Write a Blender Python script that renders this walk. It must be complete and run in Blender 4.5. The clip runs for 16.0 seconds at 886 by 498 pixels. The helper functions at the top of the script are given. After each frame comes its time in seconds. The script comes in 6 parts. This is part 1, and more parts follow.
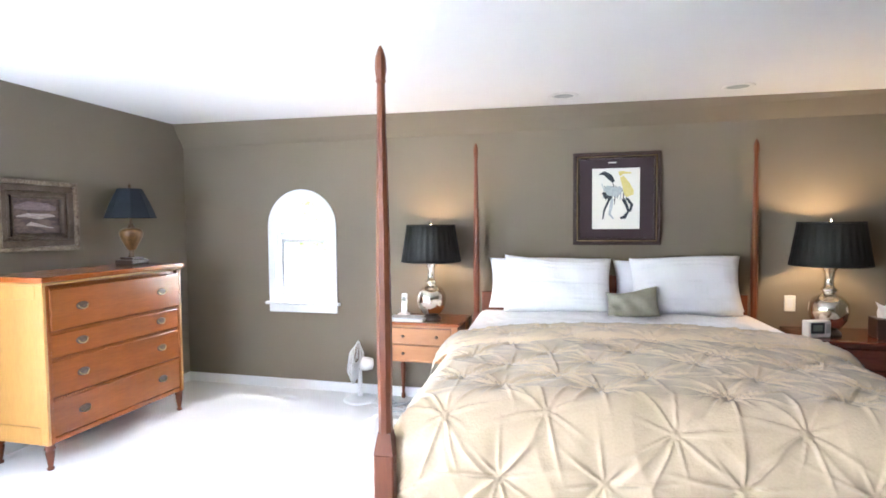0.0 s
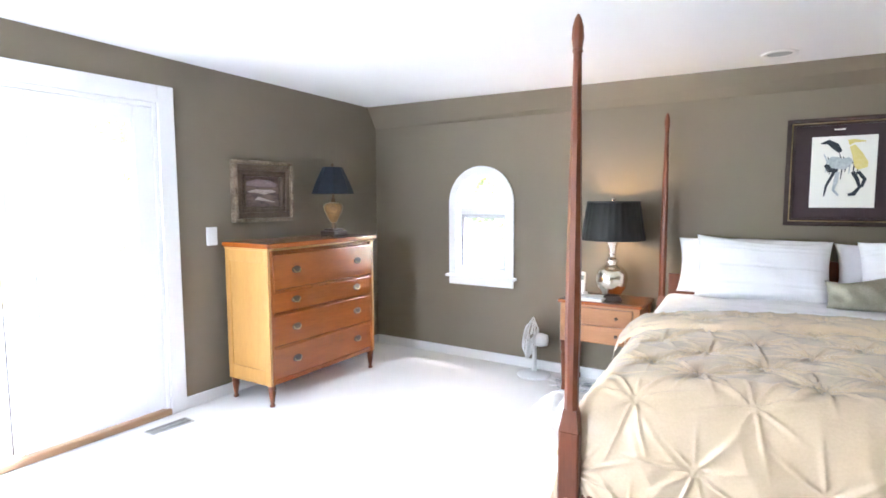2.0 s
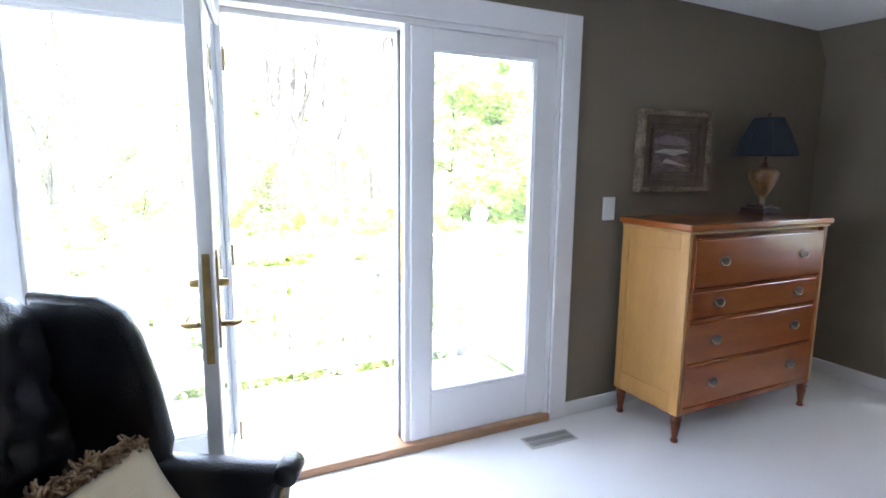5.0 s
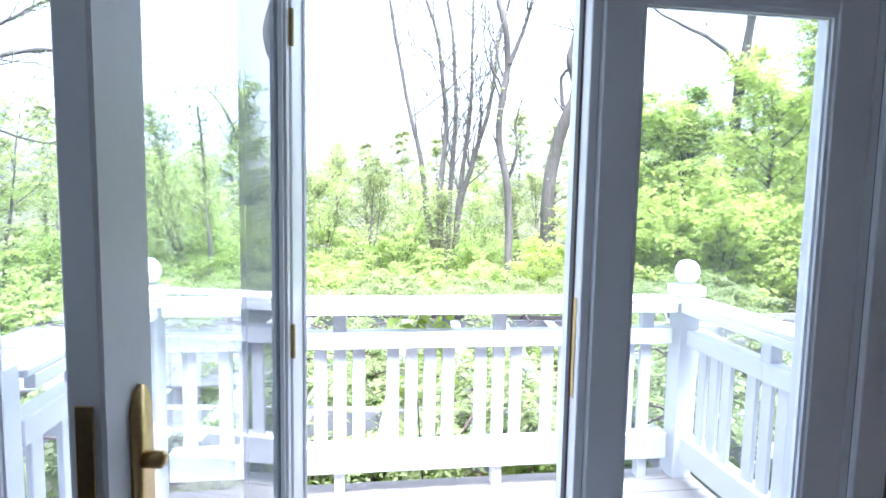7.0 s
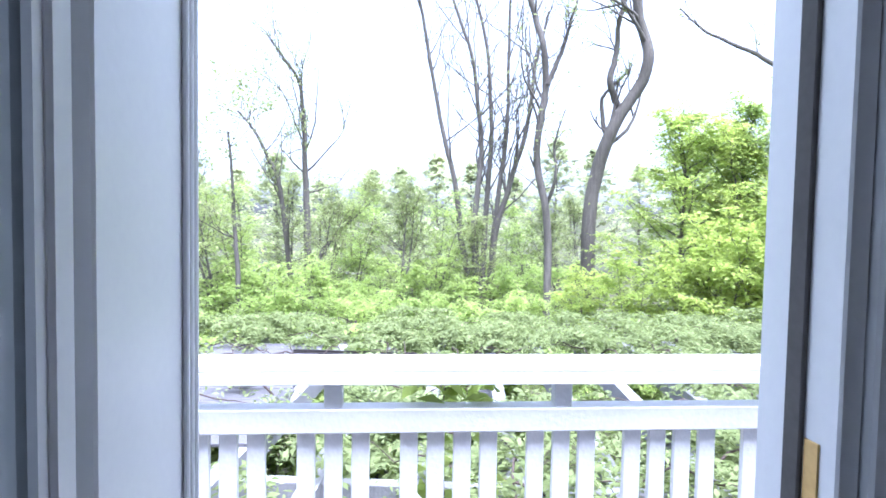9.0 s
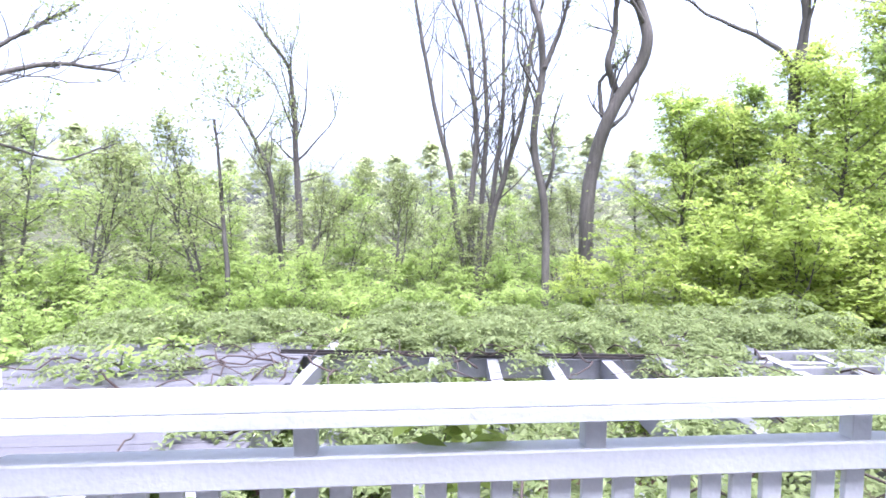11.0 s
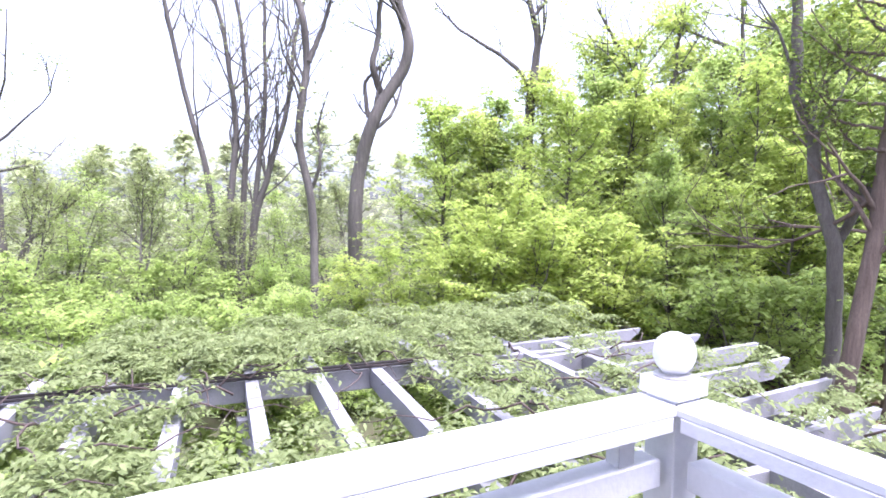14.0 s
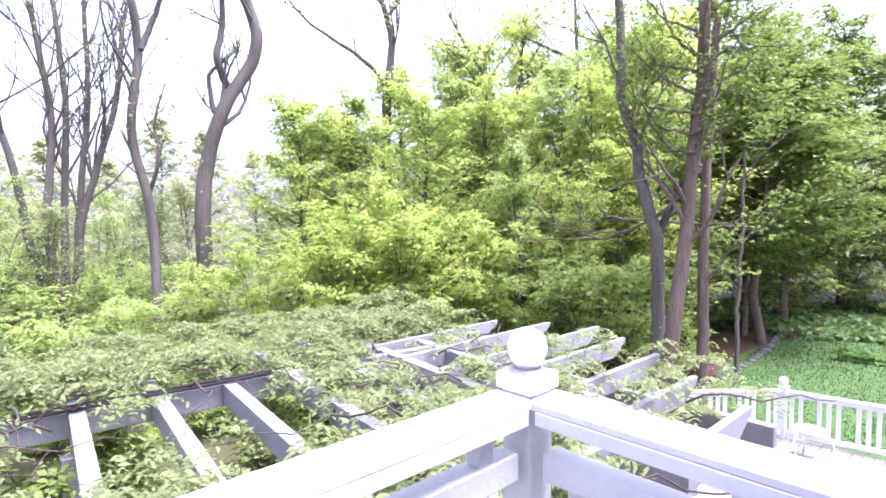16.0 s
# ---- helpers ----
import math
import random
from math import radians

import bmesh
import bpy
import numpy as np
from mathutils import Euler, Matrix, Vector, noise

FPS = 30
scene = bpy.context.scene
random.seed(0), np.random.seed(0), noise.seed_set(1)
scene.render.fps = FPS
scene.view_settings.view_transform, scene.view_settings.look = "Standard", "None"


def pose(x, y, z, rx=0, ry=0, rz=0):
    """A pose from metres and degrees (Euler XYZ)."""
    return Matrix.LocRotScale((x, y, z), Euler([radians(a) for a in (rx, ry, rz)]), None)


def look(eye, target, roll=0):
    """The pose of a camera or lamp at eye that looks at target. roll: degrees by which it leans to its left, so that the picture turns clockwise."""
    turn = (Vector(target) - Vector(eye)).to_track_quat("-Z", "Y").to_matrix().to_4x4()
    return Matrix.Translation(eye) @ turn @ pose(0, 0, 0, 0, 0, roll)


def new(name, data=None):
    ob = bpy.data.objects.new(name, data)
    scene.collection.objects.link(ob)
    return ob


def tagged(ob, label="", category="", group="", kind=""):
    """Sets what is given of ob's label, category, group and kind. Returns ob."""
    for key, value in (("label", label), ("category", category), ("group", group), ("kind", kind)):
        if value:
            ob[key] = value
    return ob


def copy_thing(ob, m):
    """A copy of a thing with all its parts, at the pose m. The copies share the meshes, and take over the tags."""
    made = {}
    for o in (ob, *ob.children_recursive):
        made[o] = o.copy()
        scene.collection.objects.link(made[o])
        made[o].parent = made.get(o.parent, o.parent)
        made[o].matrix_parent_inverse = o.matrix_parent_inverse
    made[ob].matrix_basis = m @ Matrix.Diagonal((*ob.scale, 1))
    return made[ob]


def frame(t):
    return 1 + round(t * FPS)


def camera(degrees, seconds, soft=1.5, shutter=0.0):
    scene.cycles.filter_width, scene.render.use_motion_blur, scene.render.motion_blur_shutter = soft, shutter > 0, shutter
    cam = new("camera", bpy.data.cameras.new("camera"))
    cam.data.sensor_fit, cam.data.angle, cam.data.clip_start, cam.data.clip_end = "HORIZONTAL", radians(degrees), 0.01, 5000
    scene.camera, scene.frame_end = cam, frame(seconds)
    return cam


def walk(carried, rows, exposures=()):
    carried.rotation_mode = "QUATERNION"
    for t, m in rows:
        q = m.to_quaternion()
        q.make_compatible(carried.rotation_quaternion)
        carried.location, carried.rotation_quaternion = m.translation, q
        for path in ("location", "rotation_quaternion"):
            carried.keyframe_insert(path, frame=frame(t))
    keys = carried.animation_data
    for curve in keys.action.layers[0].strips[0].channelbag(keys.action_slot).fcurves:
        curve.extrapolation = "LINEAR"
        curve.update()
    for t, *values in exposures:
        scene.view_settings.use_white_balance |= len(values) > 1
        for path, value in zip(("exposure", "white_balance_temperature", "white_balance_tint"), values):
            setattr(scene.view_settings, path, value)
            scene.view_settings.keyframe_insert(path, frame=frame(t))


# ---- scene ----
cam = camera(78.0, 16.0, 1.7)
PATH = [
    (0, (3.713, -4.468, 1.514), (3.21, -2.534, 1.415), -0.5),
    (0.5, (3.71, -4.471, 1.511), (3.099, -2.571, 1.39), -0.4),
    (1, (3.693, -4.48, 1.506), (2.934, -2.635, 1.366), -0.3),
    (1.5, (3.669, -4.493, 1.511), (2.757, -2.72, 1.351), -0.3),
    (2, (3.647, -4.496, 1.508), (2.586, -2.81, 1.329), -0.2),
    (2.5, (3.62, -4.466, 1.504), (2.403, -2.892, 1.298), -0.2),
    (3, (3.551, -4.445, 1.486), (2.182, -3.005, 1.256), -0.1),
    (3.5, (3.34, -4.383, 1.488), (1.83, -3.098, 1.227), 0.0),
    (4, (3.125, -4.267, 1.514), (1.47, -3.183, 1.221), -0.0),
    (4.5, (2.937, -4.198, 1.474), (1.178, -3.288, 1.193), -0.3),
    (4.7, (2.749, -4.253, 1.491), (0.988, -3.353, 1.194), 0.2),
    (7, (1.466, -3.853, 1.479), (-0.507, -3.575, 1.298), 1.1),
    (7.5, (1.227, -3.794, 1.487), (-0.758, -3.596, 1.342), 1.1),
    (8, (1.001, -3.771, 1.475), (-0.99, -3.632, 1.36), 1.4),
    (8.5, (0.747, -3.762, 1.475), (-1.246, -3.625, 1.379), 1.3),
    (9, (0.563, -3.739, 1.45), (-1.429, -3.588, 1.364), 1.0),
    (11.3, (0.078, -3.719, 1.487), (-1.909, -3.536, 1.344), 0.4),
    (11.5, (0.066, -3.718, 1.5), (-1.917, -3.51, 1.351), 0.5),
    (12, (-0.081, -3.668, 1.506), (-2.05, -3.357, 1.347), 0.9),
    (12.5, (-0.259, -3.622, 1.498), (-2.193, -3.141, 1.337), 1.3),
    (13, (-0.299, -3.59, 1.518), (-2.184, -2.939, 1.363), 1.4),
    (13.5, (-0.311, -3.566, 1.536), (-2.133, -2.752, 1.392), 1.3),
    (14, (-0.333, -3.52, 1.54), (-2.086, -2.566, 1.411), 0.7),
    (14.5, (-0.365, -3.485, 1.542), (-2.04, -2.399, 1.419), 0.2),
    (15, (-0.394, -3.446, 1.537), (-1.987, -2.244, 1.415), -0.2),
    (15.5, (-0.393, -3.442, 1.544), (-1.915, -2.15, 1.418), -0.4),
    (16, (-0.387, -3.439, 1.547), (-1.849, -2.081, 1.417), -0.5),
]
walk(cam, [(t, look(eye, target, roll)) for t, eye, target, roll in PATH],
     [(0, 6.5, 5850, 13), (1.0, 6.55, 5850, 13), (1.5, 6.45, 5850, 13), (2.0, 6.35, 5900, 13), (2.5, 6.2, 5900, 14), (3.0, 5.95, 5850, 14),
      (3.5, 5.6, 5800, 14), (4.0, 5.3, 5700, 14), (4.7, 4.95, 5650, 14), (7.0, 2.95, 5250, 14), (8.0, 2.7, 5200, 15), (9.0, 2.35, 5100, 17),
      (11.3, 2.05, 5450, 22), (13.5, 2.1, 5500, 26), (16.0, 2.2, 5500, 31)])

# overcast spring daylight
world = bpy.data.worlds.new("sky")
scene.world = world
world.use_nodes = True
wt = world.node_tree
sky = wt.nodes.new("ShaderNodeTexSky")
sky.sky_type = "NISHITA"
sky.sun_disc = False
sky.sun_elevation = radians(74)
sky.sun_rotation = radians(68)
sky.dust_density = 5.0
sky.ozone_density = 0.6
soft_sky = wt.nodes.new("ShaderNodeHueSaturation")
soft_sky.inputs["Saturation"].default_value = 0.4
wt.links.new(sky.outputs[0], soft_sky.inputs["Color"])
wt.links.new(soft_sky.outputs[0], wt.nodes["Background"].inputs[0])
wt.nodes["Background"].inputs[1].default_value = 0.15
sun = new("sun", bpy.data.lights.new("sun", "SUN"))
sun.data.energy = 2.0
sun.data.angle = radians(30)
sun.data.color = (1.0, 0.96, 0.9)
sun.matrix_world = look((11, 4.4, 41), (0, 0, 0))

# area lamp added for daylight by an unseen window assumed behind the walk
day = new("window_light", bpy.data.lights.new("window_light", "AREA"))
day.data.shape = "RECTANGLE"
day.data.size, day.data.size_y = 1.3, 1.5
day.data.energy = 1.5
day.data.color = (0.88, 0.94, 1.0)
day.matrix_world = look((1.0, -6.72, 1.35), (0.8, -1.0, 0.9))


# ---- tools ----
def put(name, bm, mat, parent=None, label="", smooth=False, at=None):
    me = bpy.data.meshes.new(name)
    bm.to_mesh(me)
    bm.free()
    if smooth:
        me.polygons.foreach_set("use_smooth", [True] * len(me.polygons))
    if mat:
        me.materials.append(mat)
    ob = new(name, me)
    if parent:
        ob.parent = parent
    if at is not None:
        ob.matrix_basis = at
    if label:
        ob["label"] = label
    return ob


def part(name, bm, mat, parent, label="", smooth=False, at=None):
    return put(name, bm, mat, parent, label, smooth, at)


def again(ob, at, parent=None):
    c = ob.copy()
    scene.collection.objects.link(c)
    c.parent = parent or ob.parent
    c.matrix_basis = at
    return c


def thing(name, label, category, m=None, group="", kind=""):
    ob = new(name)
    ob.empty_display_size = 0.1
    if m is not None:
        ob.matrix_basis = m
    return tagged(ob, label, category, group, kind)


def add_box(bm, x0, x1, y0, y1, z0, z1, bevel=0.0, seg=1, m=None):
    r = bmesh.ops.create_cube(bm, size=1)
    vs = r["verts"]
    for v in vs:
        v.co = Vector((x0 + (v.co.x + 0.5) * (x1 - x0), y0 + (v.co.y + 0.5) * (y1 - y0), z0 + (v.co.z + 0.5) * (z1 - z0)))
    if bevel:
        es = list({e for v in vs for e in v.link_edges})
        r = bmesh.ops.bevel(bm, geom=es, offset=bevel, segments=seg, affect="EDGES", profile=0.5)
        vs = list({v for f in r["faces"] for v in f.verts})
    if m is not None:
        bmesh.ops.transform(bm, matrix=m, verts=vs)
    return bm


def box(x0, x1, y0, y1, z0, z1, bevel=0.0, seg=1, m=None):
    return add_box(bmesh.new(), x0, x1, y0, y1, z0, z1, bevel, seg, m)


def lathe(profile, seg=24, bm=None, m=None, pleat=0.0, pleats=0, caps=True):
    bm = bm or bmesh.new()
    rings = []
    made = []
    for r, z in profile:
        ring = []
        for i in range(seg):
            a = 2 * math.pi * i / seg
            rr = max(r, 1e-4) * (1 + (pleat * math.cos(a * pleats) if pleats else 0))
            ring.append(bm.verts.new((rr * math.cos(a), rr * math.sin(a), z)))
        rings.append(ring)
        made += ring
    for a, b in zip(rings, rings[1:]):
        for i in range(seg):
            j = (i + 1) % seg
            bm.faces.new((a[i], a[j], b[j], b[i]))
    if caps and profile[0][0] > 1e-3:
        bm.faces.new(rings[0][::-1])
    if caps and profile[-1][0] > 1e-3:
        bm.faces.new(rings[-1])
    if m is not None:
        bmesh.ops.transform(bm, matrix=m, verts=made)
    return bm


def tube(points, radii, seg=8, bm=None, flat=1.0):
    bm = bm or bmesh.new()
    pts = [Vector(p) for p in points]
    if not isinstance(radii, (list, tuple)):
        radii = [radii] * len(pts)
    rings = []
    side = None
    for i, p in enumerate(pts):
        d = (pts[min(i + 1, len(pts) - 1)] - pts[max(i - 1, 0)]).normalized()
        if side is None:
            side = d.orthogonal().normalized()
        side = (side - d * side.dot(d)).normalized()
        up = d.cross(side)
        rings.append([bm.verts.new(p + radii[i] * (math.cos(2 * math.pi * k / seg) * side + flat * math.sin(2 * math.pi * k / seg) * up)) for k in range(seg)])
    for a, b in zip(rings, rings[1:]):
        for i in range(seg):
            j = (i + 1) % seg
            bm.faces.new((a[i], a[j], b[j], b[i]))
    bm.faces.new(rings[0][::-1])
    bm.faces.new(rings[-1])
    return bm


def prism(outline, depth, bm=None, m=None, bevel=0.0):
    """An outline in x, z given thickness along y."""
    bm = bm or bmesh.new()
    a = [bm.verts.new((x, 0, z)) for x, z in outline]
    b = [bm.verts.new((x, depth, z)) for x, z in outline]
    n = len(outline)
    fs = [bm.faces.new(a), bm.faces.new(b[::-1])]
    for i in range(n):
        fs.append(bm.faces.new((a[i], b[i], b[(i + 1) % n], a[(i + 1) % n])))
    bmesh.ops.recalc_face_normals(bm, faces=fs)
    vs = a + b
    if bevel:
        es = [e for e in fs[0].edges] + [e for e in fs[1].edges]
        r = bmesh.ops.bevel(bm, geom=es, offset=bevel, segments=2, affect="EDGES", profile=0.5)
        vs = list(bm.verts)
    if m is not None:
        bmesh.ops.transform(bm, matrix=m, verts=vs)
    return bm


def rows_mesh(name, verts, faces, mat, smooth=False):
    """A mesh from numpy arrays of triangles or quads."""
    me = bpy.data.meshes.new(name)
    n, k = faces.shape
    me.vertices.add(len(verts))
    me.vertices.foreach_set("co", np.ascontiguousarray(verts, dtype=np.float32).ravel())
    me.loops.add(n * k)
    me.loops.foreach_set("vertex_index", np.ascontiguousarray(faces, dtype=np.int32).ravel())
    me.polygons.add(n)
    me.polygons.foreach_set("loop_start", np.arange(0, n * k, k, dtype=np.int32))
    me.polygons.foreach_set("loop_total", np.full(n, k, dtype=np.int32))
    if smooth:
        me.polygons.foreach_set("use_smooth", np.ones(n, dtype=bool))
    me.update(calc_edges=True)
    me.materials.append(mat)
    return me


# ---- materials ----
def material(name, c1, c2=None, rough=0.6, metal=0.0, scale=6.0, fine=60.0, bump=0.0, stretch=(1, 1, 1), mix=0.5, coat=0.0, rough2=None, spread=0.0, sheen=0.0):
    """Two colours mixed by coarse and fine noise in object space, with bump."""
    m = bpy.data.materials.new(name)
    m.use_nodes = True
    nt = m.node_tree
    b = nt.nodes["Principled BSDF"]
    b.inputs["Roughness"].default_value = rough
    b.inputs["Metallic"].default_value = metal
    b.inputs["Coat Weight"].default_value = coat
    b.inputs["Coat Roughness"].default_value = 0.15
    b.inputs["Sheen Weight"].default_value = sheen
    c2 = c2 or tuple(v * 0.85 for v in c1)
    co = nt.nodes.new("ShaderNodeTexCoord")
    mp = nt.nodes.new("ShaderNodeMapping")
    mp.inputs["Scale"].default_value = stretch
    nt.links.new(co.outputs["Object"], mp.inputs["Vector"])
    n1 = nt.nodes.new("ShaderNodeTexNoise")
    n1.inputs["Scale"].default_value = scale
    n1.inputs["Detail"].default_value = 5
    n2 = nt.nodes.new("ShaderNodeTexNoise")
    n2.inputs["Scale"].default_value = fine
    n2.inputs["Detail"].default_value = 3
    for n in (n1, n2):
        nt.links.new(mp.outputs[0], n.inputs["Vector"])
    add = nt.nodes.new("ShaderNodeMath")
    add.operation = "MULTIPLY_ADD"
    add.inputs[1].default_value = 0.45
    half = nt.nodes.new("ShaderNodeMath")
    half.operation = "MULTIPLY"
    half.inputs[1].default_value = 0.55
    nt.links.new(n1.outputs["Fac"], half.inputs[0])
    nt.links.new(n2.outputs["Fac"], add.inputs[0])
    nt.links.new(half.outputs[0], add.inputs[2])
    fac = add.outputs[0]
    if spread:
        oi = nt.nodes.new("ShaderNodeObjectInfo")
        sp = nt.nodes.new("ShaderNodeMath")
        sp.operation = "MULTIPLY_ADD"
        sp.inputs[1].default_value = spread
        nt.links.new(oi.outputs["Random"], sp.inputs[0])
        nt.links.new(fac, sp.inputs[2])
        fac = sp.outputs[0]
    ramp = nt.nodes.new("ShaderNodeValToRGB")
    lo, hi = ramp.color_ramp.elements
    lo.position, hi.position = 0.5 - mix / 2, 0.5 + mix / 2
    lo.color, hi.color = (*c2, 1), (*c1, 1)
    nt.links.new(fac, ramp.inputs[0])
    nt.links.new(ramp.outputs[0], b.inputs["Base Color"])
    if rough2 is not None:
        rr = nt.nodes.new("ShaderNodeMapRange")
        rr.inputs["To Min"].default_value = rough
        rr.inputs["To Max"].default_value = rough2
        nt.links.new(n1.outputs["Fac"], rr.inputs[0])
        nt.links.new(rr.outputs[0], b.inputs["Roughness"])
    if bump:
        bp = nt.nodes.new("ShaderNodeBump")
        bp.inputs["Strength"].default_value = bump
        bp.inputs["Distance"].default_value = 0.01
        nt.links.new(n2.outputs["Fac"], bp.inputs["Height"])
        nt.links.new(bp.outputs[0], b.inputs["Normal"])
    return m


def leaf_material(name, dark, light, through_light=0.45):
    m = bpy.data.materials.new(name)
    m.use_nodes = True
    nt = m.node_tree
    b = nt.nodes["Principled BSDF"]
    b.inputs["Roughness"].default_value = 0.55
    b.inputs["Specular IOR Level"].default_value = 0.3
    geo = nt.nodes.new("ShaderNodeNewGeometry")
    oi = nt.nodes.new("ShaderNodeObjectInfo")
    add = nt.nodes.new("ShaderNodeMath")
    add.operation = "MULTIPLY_ADD"
    add.inputs[1].default_value = 0.45
    sc = nt.nodes.new("ShaderNodeMath")
    sc.operation = "MULTIPLY"
    sc.inputs[1].default_value = 0.55
    nt.links.new(geo.outputs["Random Per Island"], sc.inputs[0])
    nt.links.new(oi.outputs["Random"], add.inputs[0])
    nt.links.new(sc.outputs[0], add.inputs[2])
    ramp = nt.nodes.new("ShaderNodeValToRGB")
    ramp.color_ramp.elements[0].color = (*dark, 1)
    ramp.color_ramp.elements[1].color = (*light, 1)
    nt.links.new(add.outputs[0], ramp.inputs[0])
    nt.links.new(ramp.outputs[0], b.inputs["Base Color"])
    tr = nt.nodes.new("ShaderNodeBsdfTranslucent")
    nt.links.new(ramp.outputs[0], tr.inputs["Color"])
    mx = nt.nodes.new("ShaderNodeMixShader")
    mx.inputs[0].default_value = through_light
    nt.links.new(b.outputs[0], mx.inputs[1])
    nt.links.new(tr.outputs[0], mx.inputs[2])
    nt.links.new(mx.outputs[0], nt.nodes["Material Output"].inputs[0])
    return m


def glass_material(name):
    m = bpy.data.materials.new(name)
    m.use_nodes = True
    b = m.node_tree.nodes["Principled BSDF"]
    b.inputs["Roughness"].default_value = 0.0
    b.inputs["IOR"].default_value = 1.45
    b.inputs["Transmission Weight"].default_value = 1.0
    b.inputs["Base Color"].default_value = (0.97, 0.99, 0.98, 1)
    return m


def veiled_glass(name, veil, tint):
    """Glass with a scattering veil mixed in to stand for glare from outdoors."""
    m = glass_material(name)
    nt = m.node_tree
    b = nt.nodes["Principled BSDF"]
    b.inputs["Base Color"].default_value = (*tint, 1)
    tr = nt.nodes.new("ShaderNodeBsdfTranslucent")
    tr.inputs["Color"].default_value = (0.9, 0.9, 0.92, 1)
    mx = nt.nodes.new("ShaderNodeMixShader")
    no = nt.nodes.new("ShaderNodeTexNoise")
    no.inputs["Scale"].default_value = 3.0
    mr = nt.nodes.new("ShaderNodeMapRange")
    mr.inputs["To Min"].default_value = veil * 0.7
    mr.inputs["To Max"].default_value = veil * 1.3
    nt.links.new(no.outputs["Fac"], mr.inputs[0])
    nt.links.new(mr.outputs[0], mx.inputs[0])
    nt.links.new(b.outputs[0], mx.inputs[1])
    nt.links.new(tr.outputs[0], mx.inputs[2])
    nt.links.new(mx.outputs[0], nt.nodes["Material Output"].inputs[0])
    return m


def glow_material(name, color, strength):
    m = bpy.data.materials.new(name)
    m.use_nodes = True
    b = m.node_tree.nodes["Principled BSDF"]
    b.inputs["Base Color"].default_value = (*color, 1)
    b.inputs["Emission Color"].default_value = (*color, 1)
    b.inputs["Emission Strength"].default_value = strength
    return m


wall_paint = material("olive_wall_paint", (0.196, 0.162, 0.114), (0.174, 0.143, 0.1), 0.75, scale=1.5, fine=220, bump=0.08)
ceiling_paint = material("white_ceiling_paint", (0.8, 0.8, 0.82), (0.76, 0.76, 0.78), 0.9, scale=1.2, fine=160, bump=0.08)
carpet_mat = material("pale_carpet", (0.86, 0.85, 0.84), (0.79, 0.78, 0.77), 1.0, scale=2.2, fine=420, bump=0.4, sheen=0.2)
trim_white = material("white_trim_paint", (0.8, 0.8, 0.8), (0.74, 0.74, 0.75), 0.4, scale=3, fine=70, bump=0.03)
outdoor_white = material("weathered_white_paint", (0.7, 0.7, 0.72), (0.56, 0.56, 0.58), 0.55, scale=4, fine=45, bump=0.25, mix=0.6)
oak_sill = material("oak_threshold", (0.42, 0.25, 0.13), (0.28, 0.16, 0.08), 0.5, scale=5, fine=40, stretch=(8, 0.6, 8), bump=0.1)
# both glasses carry a faint white veil that imitates outdoor glare
pane_glass = veiled_glass("pane_glass", 0.02, (0.86, 0.9, 0.91))
veiled_pane = veiled_glass("veiled_window_glass", 0.022, (0.93, 0.95, 0.95))
brass = material("worn_brass", (0.62, 0.45, 0.2), (0.42, 0.3, 0.13), 0.28, 1.0, scale=20, fine=120, rough2=0.45)
dark_bronze = material("dark_bronze", (0.2, 0.14, 0.09), (0.1, 0.07, 0.05), 0.4, 1.0, scale=25)
honey_maple = material("honey_maple", (0.54, 0.3, 0.085), (0.42, 0.21, 0.055), 0.38, scale=3, fine=24, stretch=(5, 5, 0.7), coat=0.3, bump=0.05)
peach_maple = material("peach_maple", (0.45, 0.2, 0.07), (0.33, 0.135, 0.042), 0.36, scale=2.5, fine=22, stretch=(0.6, 4, 5), coat=0.3, bump=0.04)
cherry_front = material("cherry_veneer", (0.34, 0.098, 0.016), (0.23, 0.06, 0.01), 0.26, scale=2.5, fine=22, stretch=(4, 0.6, 5), coat=0.4, bump=0.04)
cherry_post = material("cherry_bedpost", (0.2, 0.053, 0.016), (0.11, 0.027, 0.009), 0.33, scale=4, fine=30, stretch=(6, 6, 0.6), coat=0.1, bump=0.04)
deck_grey = material("weathered_deck_board", (0.26, 0.235, 0.215), (0.15, 0.135, 0.125), 0.85, scale=3, fine=50, stretch=(6, 0.7, 6), bump=0.4, spread=0.25)
pergola_grey = material("weathered_pergola_wood", (0.27, 0.262, 0.28), (0.17, 0.165, 0.177), 0.85, scale=3, fine=50, stretch=(1, 1, 1), bump=0.4, spread=0.2)
bark_grey = material("grey_bark", (0.17, 0.15, 0.13), (0.055, 0.047, 0.04), 0.95, scale=3.5, fine=26, stretch=(5, 5, 0.5), bump=1.0)
bark_red = material("red_brown_bark", (0.2, 0.15, 0.12), (0.055, 0.036, 0.028), 0.95, scale=3.5, fine=26, stretch=(6, 6, 0.45), bump=1.0)


# ---- the room ----
H = 2.44
XE, YS = 6.4, -6.6
floor = put("floor", box(-0.02, XE + 0.15, YS - 0.15, 0.15, -0.2, 0.0), carpet_mat)
tagged(floor, "pale cream wall-to-wall bedroom carpet", "floor", kind="structure")
WT = H + 0.2   # the walls run up past the ceiling


def ceil_z(x, y):
    """The ceiling falls a little along the bed wall and rises towards the rear wall."""
    return H + 0.019 * (-y - 0.135) - 0.011 * x


